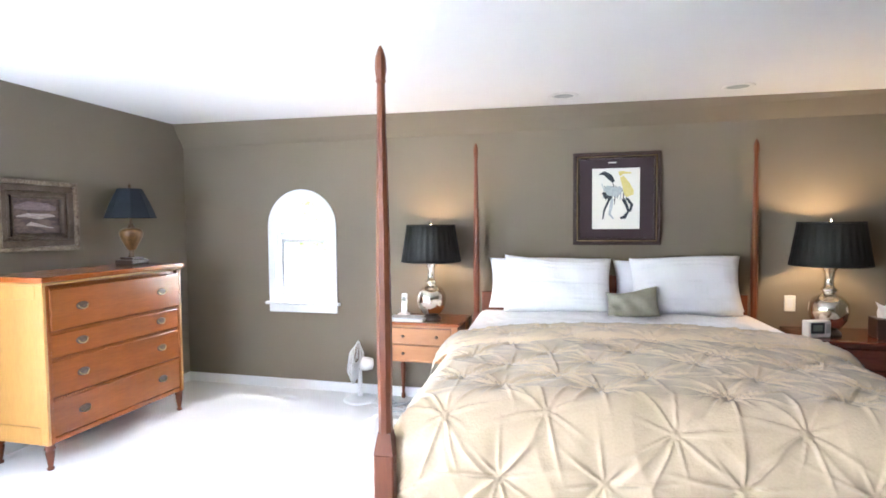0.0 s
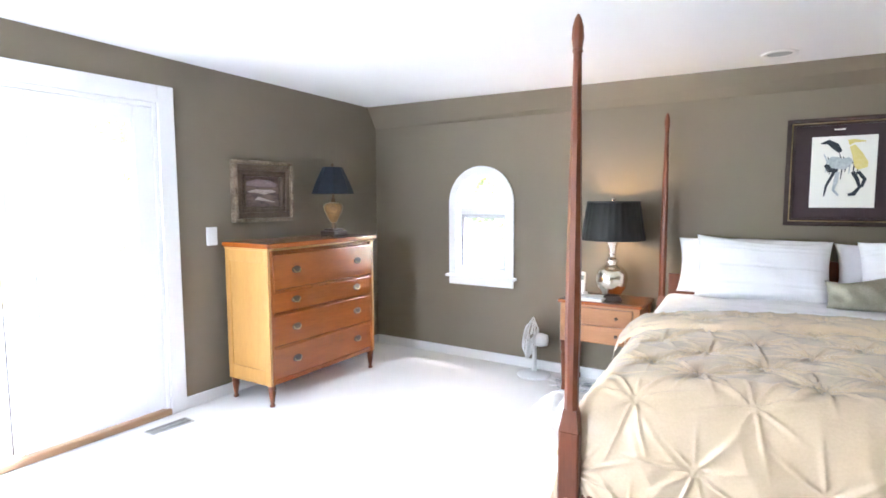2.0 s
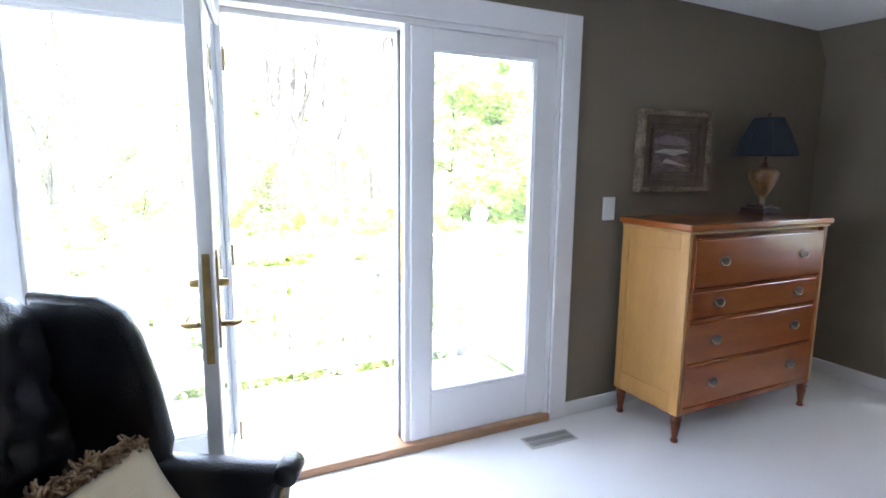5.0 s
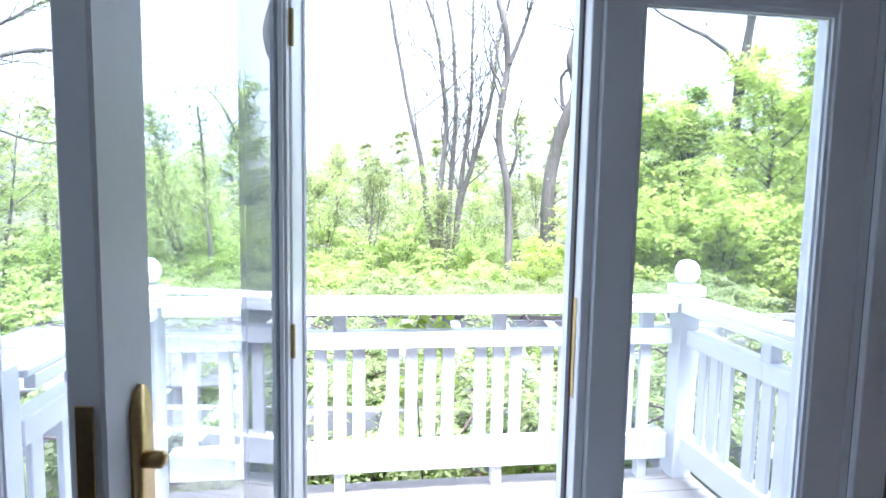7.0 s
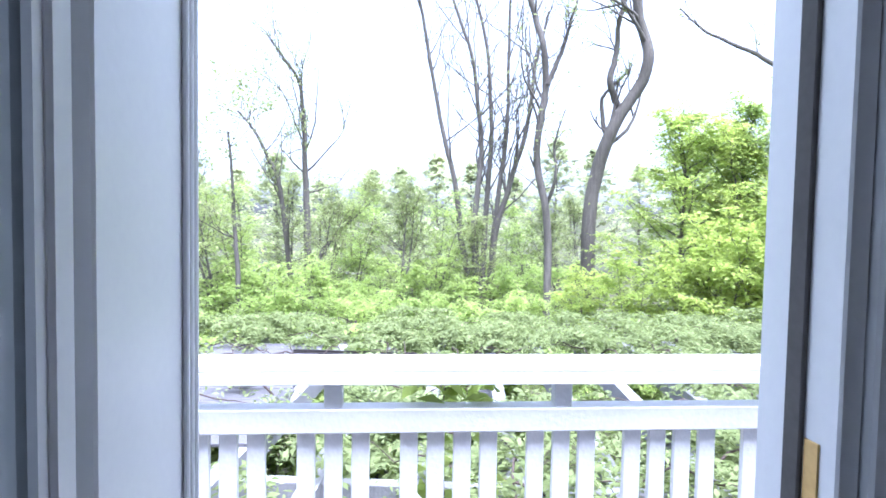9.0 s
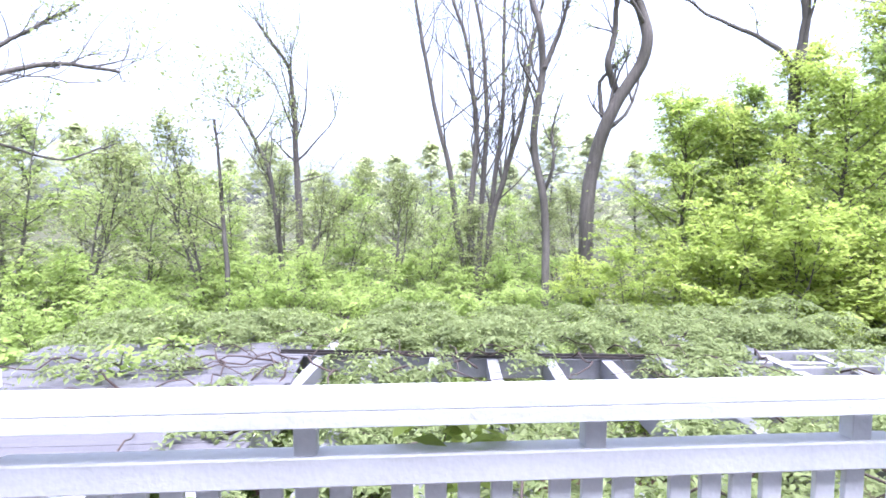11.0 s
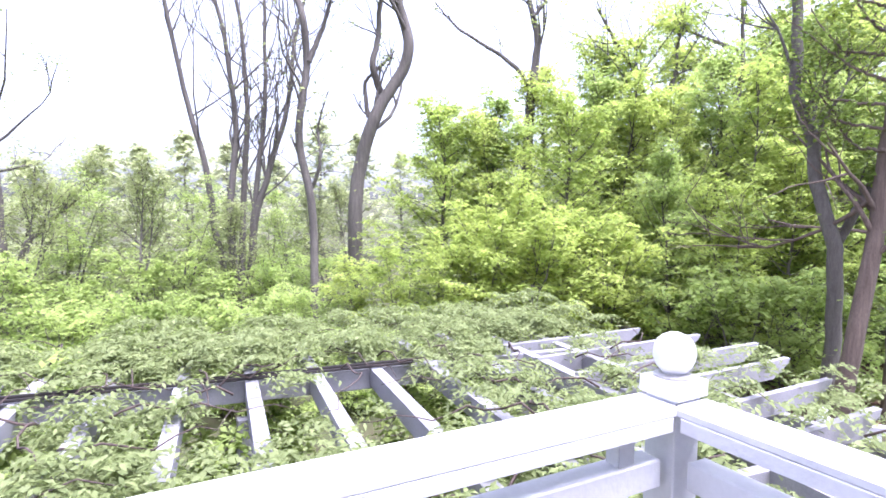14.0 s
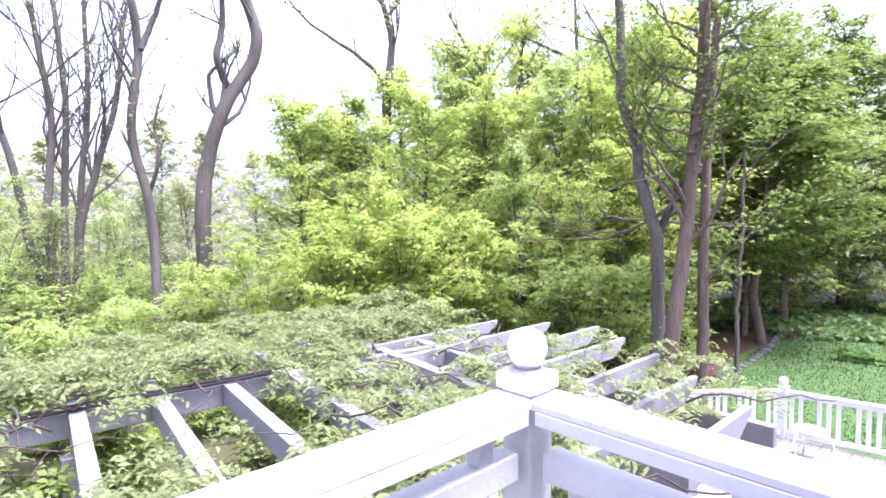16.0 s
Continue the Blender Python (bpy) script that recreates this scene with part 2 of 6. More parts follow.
bm = box(-0.2, XE + 0.15, YS - 0.15, 0.15, H, H + 0.3)
for v in bm.verts:
    if v.co.z < H + 0.1:
        v.co.z = ceil_z(v.co.x, v.co.y)
ceiling = put("ceiling", bm, ceiling_paint)
tagged(ceiling, "smooth white painted bedroom ceiling", "ceiling", kind="structure")

# door wall with the opening for the three-panel door
DY0, DY1, DZ = -4.95, -2.34, 2.165
bm = box(-0.2, 0, DY1, 0.15, -0.2, WT)
add_box(bm, -0.2, 0, YS - 0.15, DY0, -0.2, WT)
add_box(bm, -0.2, 0, DY0, DY1, DZ, WT)
tagged(put("wall_west", bm, wall_paint), "dark olive-taupe painted wall around the patio door", "wall", kind="structure")

# bed wall with the arched window and a sloped strip under the ceiling
AX, AR, ASP = 1.2375, 0.275, 1.48
arc = [(AX - AR * math.cos(math.pi * i / 24), ASP + AR * math.sin(math.pi * i / 24)) for i in range(25)]
bm = prism([(0, -0.2), (AX - AR, -0.2), (AX - AR, WT), (0, WT)], 0.15)
prism([(AX + AR, -0.2), (XE, -0.2), (XE, WT), (AX + AR, WT)], 0.15, bm)
prism([(AX - AR, -0.2), (AX + AR, -0.2), (AX + AR, 0.79), (AX - AR, 0.79)], 0.15, bm)
prism(arc + [(AX + AR, WT), (AX - AR, WT)], 0.15, bm)
tagged(put("wall_north", bm, wall_paint), "dark olive-taupe painted wall behind the bed", "wall", kind="structure")
bm = bmesh.new()
vs = [bm.verts.new(p) for p in ((0.001, -0.001, 2.235), (XE, -0.001, 2.235), (XE, -0.135, ceil_z(XE, -0.135)), (0.001, -0.135, ceil_z(0, -0.135)), (XE, -0.001, ceil_z(XE, 0)), (0.001, -0.001, ceil_z(0, 0)))]
for q in ((0, 1, 2, 3), (1, 4, 2), (0, 3, 5)):
    bm.faces.new([vs[i] for i in q])
bm.faces.new([vs[i] for i in (3, 2, 4, 5)])
tagged(put("trim_slope", bm, wall_paint), "sloped painted strip where wall meets ceiling", "wall", kind="structure")
tagged(put("wall_east", box(XE, XE + 0.15, YS - 0.15, 0.15, -0.2, WT), wall_paint), "plain olive-taupe painted side wall", "wall", kind="structure")
# unseen wall behind the walk; assumed window added to light the room from there
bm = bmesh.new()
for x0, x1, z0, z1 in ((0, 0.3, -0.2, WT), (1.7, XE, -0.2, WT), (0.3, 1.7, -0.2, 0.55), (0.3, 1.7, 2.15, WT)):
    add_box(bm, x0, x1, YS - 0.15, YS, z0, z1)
tagged(put("wall_south", bm, wall_paint), "olive-taupe painted rear wall with an assumed window", "wall", kind="structure")
w = thing("window_2", "unseen white-framed double window assumed in the rear wall", "window", kind="structure")
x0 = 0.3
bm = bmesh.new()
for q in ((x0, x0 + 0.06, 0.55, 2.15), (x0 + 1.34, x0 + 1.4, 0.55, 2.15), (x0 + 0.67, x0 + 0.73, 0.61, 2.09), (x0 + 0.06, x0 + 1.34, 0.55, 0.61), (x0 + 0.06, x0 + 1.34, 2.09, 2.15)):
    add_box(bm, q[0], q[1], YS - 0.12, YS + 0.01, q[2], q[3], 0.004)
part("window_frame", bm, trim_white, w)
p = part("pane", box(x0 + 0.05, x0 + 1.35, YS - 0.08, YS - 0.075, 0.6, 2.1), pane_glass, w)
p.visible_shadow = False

bm = bmesh.new()
for x0, x1, y0, y1 in ((0, 0.016, -2.222, -0.016), (0, 0.016, YS, -5.07), (0.0, XE, -0.016, 0), (XE - 0.016, XE, YS, -0.016), (0.016, XE - 0.016, YS, YS + 0.016)):
    add_box(bm, x0, x1, y0, y1, 0, 0.085, 0.003)
tagged(put("baseboard", bm, trim_white), "low white painted baseboard", "baseboard", kind="structure")

# arched window
sash_grey = material("grey_sash", (0.42, 0.43, 0.45), (0.36, 0.37, 0.39), 0.5, scale=6, fine=60)
win = thing("window_1", "white-framed arched window with a small casement below", "window", kind="structure")
ro, ri = 0.3375, 0.262
outer = [(AX - ro * math.cos(math.pi * i / 24), ASP + ro * math.sin(math.pi * i / 24)) for i in range(25)]
inner = [(AX - ri * math.cos(math.pi * i / 24), ASP + ri * math.sin(math.pi * i / 24)) for i in range(25)]
bm = prism([(AX - ro, 0.80)] + outer + [(AX + ro, 0.80), (AX + ri, 0.80)] + inner[::-1] + [(AX - ri, 0.80)], 0.02, m=pose(0, -0.021, 0), bevel=0.004)
part("casing", bm, trim_white, win)
bm = box(AX - ro - 0.03, AX + ro + 0.03, -0.045, 0.0, 0.775, 0.80, 0.004)
add_box(bm, AX - ro, AX + ro, -0.022, 0.0, 0.705, 0.775, 0.004)
part("window_sill", bm, trim_white, win)
jr = AR - 0.002
jo = [(AX - jr * math.cos(math.pi * i / 24), ASP + jr * math.sin(math.pi * i / 24)) for i in range(25)]
js = jr - 0.03
ji = [(AX - js * math.cos(math.pi * i / 24), ASP + js * math.sin(math.pi * i / 24)) for i in range(25)]
bm = prism([(AX - jr, 0.795)] + jo + [(AX + jr, 0.795), (AX + js, 0.795)] + ji[::-1] + [(AX - js, 0.795)], 0.13, m=pose(0, 0.004, 0))
add_box(bm, AX - js, AX + js, 0.03, 0.11, 1.37, 1.435, 0.004)
add_box(bm, AX - js, AX + js, 0.02, 0.134, 0.795, 0.845)
part("window_frame", bm, trim_white, win)
bm = bmesh.new()
for x0, x1, z0, z1 in ((AX - js, AX - js + 0.035, 0.845, 1.37), (AX + js - 0.035, AX + js, 0.845, 1.37), (AX - js + 0.035, AX + js - 0.035, 0.845, 0.885), (AX - js + 0.035, AX + js - 0.035, 1.335, 1.37)):
    add_box(bm, x0, x1, 0.05, 0.09, z0, z1, 0.003)
part("sash", bm, sash_grey, win, "grey-edged casement sash")
p = part("pane", box(AX - js + 0.03, AX + js - 0.03, 0.066, 0.072, 0.88, 1.34), veiled_pane, win)
p.visible_shadow = False
ga = [(AX - (js + 0.01) * math.cos(math.pi * i / 24), ASP + (js + 0.01) * math.sin(math.pi * i / 24)) for i in range(25)]
p = part("pane", prism([(AX - js - 0.01, 1.43)] + ga + [(AX + js + 0.01, 1.43)], 0.006, m=pose(0, 0.066, 0)), veiled_pane, win)
p.visible_shadow = False
crank = part("crank", box(AX - 0.045, AX + 0.045, 0.012, 0.05, 0.845, 0.862, 0.004), trim_white, win)
part("crank_handle", tube([(AX + 0.01, 0.02, 0.865), (AX + 0.03, 0.01, 0.885), (AX - 0.035, 0.008, 0.878)], 0.006, 6), trim_white, crank)

# three-panel patio door: casing, frame, two fixed panels, one open leaf
door = thing("door_1", "white three-panel glazed patio door with its middle leaf open", "patio door", kind="structure")
bm = box(0, 0.022, DY1 + 0.0, -2.222, 0, 2.284, 0.004)
add_box(bm, 0, 0.022, -5.07, DY0, 0, 2.284, 0.004)
add_box(bm, 0.0, 0.0215, DY0, DY1, DZ, 2.284, 0.004)
part("casing", bm, trim_white, door)
bm = box(-0.2, 0.004, DY1 - 0.03, DY1, 0.03, DZ, 0.003)
add_box(bm, -0.2, 0.004, DY0, DY0 + 0.03, 0.03, DZ, 0.003)
add_box(bm, -0.2, 0.004, DY0 + 0.03, DY1 - 0.03, 2.135, DZ, 0.003)
add_box(bm, -0.2, -0.1, DY0 + 0.03, DY1 - 0.03, 2.11, 2.135, 0.002)
add_box(bm, -0.15, -0.008, -3.245, -3.217, 0.05, 2.135, 0.003)
add_box(bm, -0.27, -0.008, -4.075, -4.045, 0.05, 2.135, 0.003)
part("door_frame", bm, trim_white, door)
part("threshold", box(-0.26, 0.03, DY0, DY1, 0.0, 0.045, 0.008, 2), oak_sill, door, "worn oak threshold")


def leaf(name, parent, width, m, stile_a, stile_b, w_label=""):
    """A glazed door panel in its own axes: x along the width, y the thickness, z up."""
    z0, z1, g0, g1 = 0.055, 2.13, 0.3, 2.036
    holder = part(name, bmesh.new(), None, parent, w_label, at=m)
    a, b = stile_a, width - stile_b
    for n, (x0, x1, q0, q1) in (("stile", (0, a, z0, z1)), ("stile", (b, width, z0, z1)), ("rail", (a, b, z0, g0)), ("rail", (a, b, g1, z1))):
        part(n, box(x0, x1, 0, 0.045, q0, q1, 0.004), trim_white, holder)
    bm = bmesh.new()
    for y0, y1 in ((0.006, 0.016), (0.029, 0.039)):
        add_box(bm, a, a + 0.012, y0, y1, g0, g1)
        add_box(bm, b - 0.012, b, y0, y1, g0, g1)
        add_box(bm, a + 0.012, b - 0.012, y0, y1, g0, g0 + 0.012)
        add_box(bm, a + 0.012, b - 0.012, y0, y1, g1 - 0.012, g1)
    part("glazing_bead", bm, trim_white, holder)
    p = part("pane", box(a + 0.001, b - 0.001, 0.02, 0.025, g0, g1), pane_glass, holder)
    p.visible_shadow = False
    return holder


leaf("fixed_panel", door, 0.843, pose(-0.04, -2.372, 0, 0, 0, -90), 0.13, 0.112)
leaf("fixed_panel", door, 0.842, pose(-0.04, -4.077, 0, 0, 0, -90), 0.09, 0.14)
swing = leaf("open_leaf", door, 0.785, pose(0.012, -4.092, 0, 0, 0, -8.0), 0.03, 0.105, "open inward-swung glazed leaf")
# lever handles and mortise lock on the leaf's free edge
bm = box(0.7855, 0.7885, 0.012, 0.034, 0.9, 1.23, 0.001)
part("lock_plate", bm, brass, swing, "worn brass lock face")
for side, y, s in (("handle_plate", 0.045, 1), ("handle_plate", 0.0, -1)):
    bm = prism([(0.69, 0.93), (0.735, 0.93), (0.735, 1.2), (0.724, 1.225), (0.7125, 1.232), (0.701, 1.225), (0.69, 1.2)], 0.006 * s, m=pose(0, y, 0))
    tube([(0.7125, y, 1.0), (0.7125, y + s * 0.05, 1.0), (0.7, y + s * 0.058, 1.0), (0.6, y + s * 0.058, 0.998)], [0.009, 0.009, 0.009, 0.007], 8, bm)
    lathe([(0.012, 0), (0.012, 0.03), (0.006, 0.034)], 10, bm, pose(0.7125, y, 1.13, -90 * s))
    part(side, bm, brass, swing, "brass lever handle and plate", True)
for z in (0.3, 1.1, 1.9):
    part("hinge", lathe([(0.006, -0.045), (0.006, 0.045)], 8, m=pose(-0.004, 0.05, z)), brass, swing)
rubber = material("grey_weather_strip", (0.11, 0.1, 0.095), (0.07, 0.065, 0.06), 0.8, scale=20, fine=90)
part("weather_strip", box(-0.09, -0.06, -3.2515, -3.244, 0.05, 2.12, 0.002), rubber, door, "grey rubber weather strip")
# strike plate on the frame, and the edge of the insect screen
part("strike_plate", box(-0.058, -0.034, -3.2475, -3.2445, 0.9, 1.2, 0.001), brass, door, "brass strike plate")
bm = bmesh.new()
for x in (-0.262, -0.245, -0.228):
    add_box(bm, x - 0.004, x + 0.004, -4.044, -4.036, 0.05, 2.12, 0.002)
part("screen_track", bm, trim_white, door)

# ---- the balcony ----
BX, BYL, BYR, BZ = -1.58, -5.0, -1.93, -0.2
CAP = 0.92
tagged(put("wall_outside", box(-0.26, -0.2, -8.5, DY0 - 0.0, -3.2, 2.56), outdoor_white), "white painted outside wall beside the balcony", "wall", kind="structure")
tagged(put("wall_outside", box(-0.26, -0.2, DY1, 0.15, -3.2, 2.56), outdoor_white), "white painted outside wall beside the balcony", "wall", kind="structure")
tagged(put("wall_outside", box(-0.26, -0.2, DY0, DY1, 2.165, 2.56), outdoor_white), "white painted outside wall above the balcony door", "wall", kind="structure")
tagged(put("wall_outside", box(-0.26, -0.2, DY0, DY1, -3.2, 0.0), outdoor_white), "white painted outside wall under the balcony door", "wall", kind="structure")
deck = thing("balcony_floor", "weathered grey board balcony floor", "balcony floor", kind="structure")
part("joist_frame", box(BX - 0.05, -0.26, BYL - 0.05, BYR + 0.05, BZ - 0.22, BZ - 0.035), outdoor_white, deck)
n = 10
w = (-0.27 - (BX - 0.09)) / n
plank = part("plank", box(0, w - 0.007, 0, BYR - BYL + 0.18, -0.03, 0, 0.003), deck_grey, deck, at=pose(BX - 0.09, BYL - 0.09, BZ))
for i in range(1, n):
    again(plank, pose(BX - 0.09 + i * w, BYL - 0.09, BZ))

collar_metal = material("dull_collar_metal", (0.5, 0.49, 0.48), (0.34, 0.33, 0.33), 0.45, 0.7, scale=30, fine=120)
ball_profile = [(0.0, 0.158), (0.02, 0.157), (0.045, 0.147), (0.064, 0.13), (0.075, 0.106), (0.0785, 0.082), (0.075, 0.058), (0.064, 0.034), (0.05, 0.02), (0.042, 0.014), (0.044, 0.008), (0.058, 0.004), (0.06, 0.0)][::-1]
railing = thing("balcony_railing", "white painted balcony railing with ball-topped corner posts", "railing")


def rail_post(x, y, ball, z0=BZ):
    p = part("post", box(x - 0.062, x + 0.062, y - 0.062, y + 0.062, z0, CAP + 0.02, 0.004), outdoor_white, railing)
    if not ball:
        return
    part("cap_block", box(x - 0.079, x + 0.079, y - 0.079, y + 0.079, CAP + 0.012, CAP + 0.07, 0.006, 2), outdoor_white, p)
    part("ball_finial", lathe([(r * 0.9, z * 0.94 + CAP + 0.075) for r, z in ball_profile], 28, m=pose(x, y, 0)), outdoor_white, p, smooth=True)
    part("collar", lathe([(0.066, CAP + 0.07), (0.066, CAP + 0.079), (0.052, CAP + 0.085)], 24, m=pose(x, y, 0)), collar_metal, p, "dull silver collar")


for y in (BYL, BYR):
    rail_post(BX, y, True)
    rail_post(-0.33, y, False)


def run(u0, u1, v, along_y, s, offset):
    def bx(a0, a1, b0, b1, z0, z1, bev):
        return box(b0, b1, a0, a1, z0, z1, bev) if along_y else box(a0, a1, b0, b1, z0, z1, bev)
    part("cap_rail", bx(u0, u1, v - 0.085, v + 0.085, CAP - 0.032, CAP, 0.006), outdoor_white, railing)
    part("fascia_board", bx(u0 + 0.04, u1 - 0.04, v + s * 0.069 - 0.018, v + s * 0.069 + 0.018, 0.842, CAP - 0.031, 0.002), outdoor_white, railing)
    part("middle_rail", bx(u0 + 0.04, u1 - 0.04, v - 0.045, v + 0.045, 0.64, 0.735, 0.005), outdoor_white, railing)
    part("bottom_rail", bx(u0 + 0.04, u1 - 0.04, v - 0.045, v + 0.045, -0.075, 0.085, 0.005), outdoor_white, railing)
    c = (u0 + u1) / 2 + offset
    first = {}
    pitch, step = 0.91, 0.106
    for g in range(-4, 5):
        for size, centre in ((3, c + g * pitch), (4, c + (g + 0.5) * pitch)):
            for i in range(size):
                u = centre + (i - (size - 1) / 2) * step
                if u - 0.035 < u0 + 0.07 or u + 0.035 > u1 - 0.07:
                    continue
                at = pose(v, u, 0) if along_y else pose(u, v, 0, 0, 0, 90)
                if "board" not in first:
                    first["board"] = part("baluster", box(-0.012, 0.012, -0.035, 0.035, 0.083, 0.642, 0.003), outdoor_white, railing, at=at)
                else:
                    again(first["board"], at)
            if size == 3 and u0 + 0.1 < centre < u1 - 0.1:
                at = pose(v, centre, 0) if along_y else pose(centre, v, 0, 0, 0, 90)
                part("spacer_block", box(-0.03, 0.03, -0.035, 0.035, 0.733, CAP - 0.03, 0.003), outdoor_white, railing, at=at)
                part("foot_block", box(-0.03, 0.03, -0.03, 0.03, BZ, -0.073, 0.003), outdoor_white, railing, at=at)


run(BYL + 0.06, BYR - 0.06, BX, True, 1, 0.38)
run(BX + 0.06, -0.39, BYR, False, -1, 0.1)
run(BX + 0.06, -0.39, BYL, False, 1, 0.1)


# ---- the garden: ground, lawn, woods ----
def ground_z(x, y):
    d = math.hypot(x, y + 3)
    z = -2.85
    z -= 2.4 * min(1, max(0, (d - 14) / 26)) * (1 if y < 6 else max(0, 1 - (y - 6) / 8))
    z += 10 * min(1, max(0, (d - 80) / 140)) ** 1.4
    return z + 0.2 * noise.noise(Vector((x * 0.08, y * 0.08, 0)))


leaf_litter = material("woodland_floor", (0.07, 0.048, 0.028), (0.05, 0.075, 0.022), 1.0, scale=0.6, fine=12, bump=0.8)
lawn_green = material("mown_grass", (0.065, 0.125, 0.028), (0.048, 0.095, 0.021), 0.95, scale=0.9, fine=60, bump=0.8)
asphalt = material("asphalt", (0.055, 0.055, 0.058), (0.04, 0.04, 0.042), 0.9, scale=2, fine=80, bump=0.3)
N = 120
u = np.linspace(-1, 1, N)
g = np.sign(u) * (np.abs(u) ** 2.6) * 1500 + u * 30
verts = np.array([(x, y, ground_z(x, y)) for x in g for y in g])
idx = np.arange(N * N).reshape(N, N)
faces = np.stack([idx[:-1, :-1], idx[1:, :-1], idx[1:, 1:], idx[:-1, 1:]], -1).reshape(-1, 4)
tagged(new("ground", rows_mesh("ground", verts, faces, leaf_litter, True)), "leaf-littered woodland floor under spring trees", "ground", kind="structure")


def patch(name, mat, label, centre, half, lift, power=2.6, turn=0.0, n=40, thick=0.05):
    """A rounded sheet laid on the ground."""
    verts = []
    for i in range(n + 1):
        for j in range(n + 1):
            a, b = 2 * i / n - 1, 2 * j / n - 1
            r = max(abs(a), abs(b)) or 1
            q = (abs(a) ** power + abs(b) ** power) ** (1 / power) or 1
            x, y = a * r / q * half[0], b * r / q * half[1]
            c, s = math.cos(turn), math.sin(turn)
            X, Y = centre[0] + c * x - s * y, centre[1] + s * x + c * y
            verts.append((X, Y, ground_z(X, Y) + lift - thick * (r > 0.99)))
    idx = np.arange((n + 1) ** 2).reshape(n + 1, n + 1)
    return tagged(new(name, rows_mesh(name, np.array(verts), np.stack([idx[:-1, :-1], idx[1:, :-1], idx[1:, 1:], idx[:-1, 1:]], -1).reshape(-1, 4), mat, True)), label, name.split("_")[0], kind="structure")


patch("lawn", lawn_green, "short green mown lawn beyond the deck", (-1.2, 14.0), (5.2, 5.6), 0.06)
mulch = material("red_brown_mulch_and_shade", (0.11, 0.05, 0.032), (0.055, 0.026, 0.018), 1.0, scale=3, fine=40, bump=0.8)
patch("mulch_bed", mulch, "red-brown bark mulch under the trees by the lawn", (-7.9, 14.5), (2.2, 8.0), 0.045)
# dark sheet added here to deepen the shade on the ground
patch("mulch_bed", mulch, "dark brown ground sheet that deepens the shade under the pergola", (-5.3, -2.8), (3.6, 5.6), 0.045)
patch("road", asphalt, "dark asphalt drive behind the lawn", (0, 30.0), (14, 1.6), 0.05, 6)


def lawn_blades():
    rng = np.random.RandomState(2)
    n = 30000
    x = rng.uniform(-6, 3.5, n)
    y = rng.uniform(8.6, 19.4, n)
    keep = ((np.abs(x + 1.2) / 5.1) ** 2.6 + (np.abs(y - 14) / 5.5) ** 2.6) < 1
    x, y = x[keep], y[keep]
    n = len(x)
    z = np.array([ground_z(a, b) for a, b in zip(x, y)]) + 0.06
    h = rng.uniform(0.03, 0.06, n)
    a = rng.uniform(0, 6.28, n)
    w = 0.012
    lean = rng.normal(0, 0.02, (n, 2))
    v = np.stack([np.stack([x - w * np.cos(a), y - w * np.sin(a), z], -1), np.stack([x + w * np.cos(a), y + w * np.sin(a), z], -1), np.stack([x + lean[:, 0], y + lean[:, 1], z + h], -1)], 1).reshape(-1, 3)
    ob = new("grass", rows_mesh("grass", v, np.arange(3 * n).reshape(n, 3), leaf_material("grass_blades", (0.04, 0.085, 0.013), (0.08, 0.145, 0.028))))
    tagged(ob, "short green lawn grass blades", "grass", kind="stuff")


lawn_blades()

lime = leaf_material("lime_spring_leaf", (0.27, 0.36, 0.07), (0.5, 0.57, 0.15), 0.62)
mid_green = leaf_material("spring_green_leaf", (0.24, 0.33, 0.08), (0.45, 0.54, 0.17), 0.62)
pale_green = leaf_material("pale_spring_leaf", (0.2, 0.24, 0.09), (0.41, 0.45, 0.19), 0.58)
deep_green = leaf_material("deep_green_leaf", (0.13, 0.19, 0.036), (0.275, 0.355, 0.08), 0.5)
# leaf green paled to stand for haze over the valley
hazy_green = leaf_material("hazed_far_leaf", (0.36, 0.4, 0.21), (0.54, 0.57, 0.34), 0.62)
vine_green = leaf_material("wisteria_leaf", (0.15, 0.19, 0.065), (0.36, 0.405, 0.175), 0.48)


def leaves(points, size, rng, flat=0.55, long=1.5):
    """Small pointed leaves at the given points, turned at random, more or less level."""
    n = len(points)
    nrm = rng.normal(0, 1, (n, 3))
    nrm[:, 2] = np.abs(nrm[:, 2]) + flat * 2.4
    nrm /= np.linalg.norm(nrm, axis=1)[:, None]
    d = rng.normal(0, 1, (n, 3))
    d -= nrm * (d * nrm).sum(1)[:, None]
    d /= np.linalg.norm(d, axis=1)[:, None]
    s = np.cross(nrm, d)
    L = size * rng.uniform(0.65, 1.3, n)[:, None]
    W = L / long
    droop = nrm * L * 0.12
    v = np.stack([points - d * L * 0.5 - droop, points + s * W * 0.5, points + d * L * 0.5 - droop, points - s * W * 0.5], 1).reshape(-1, 3)
    return v, np.arange(4 * n).reshape(n, 4)


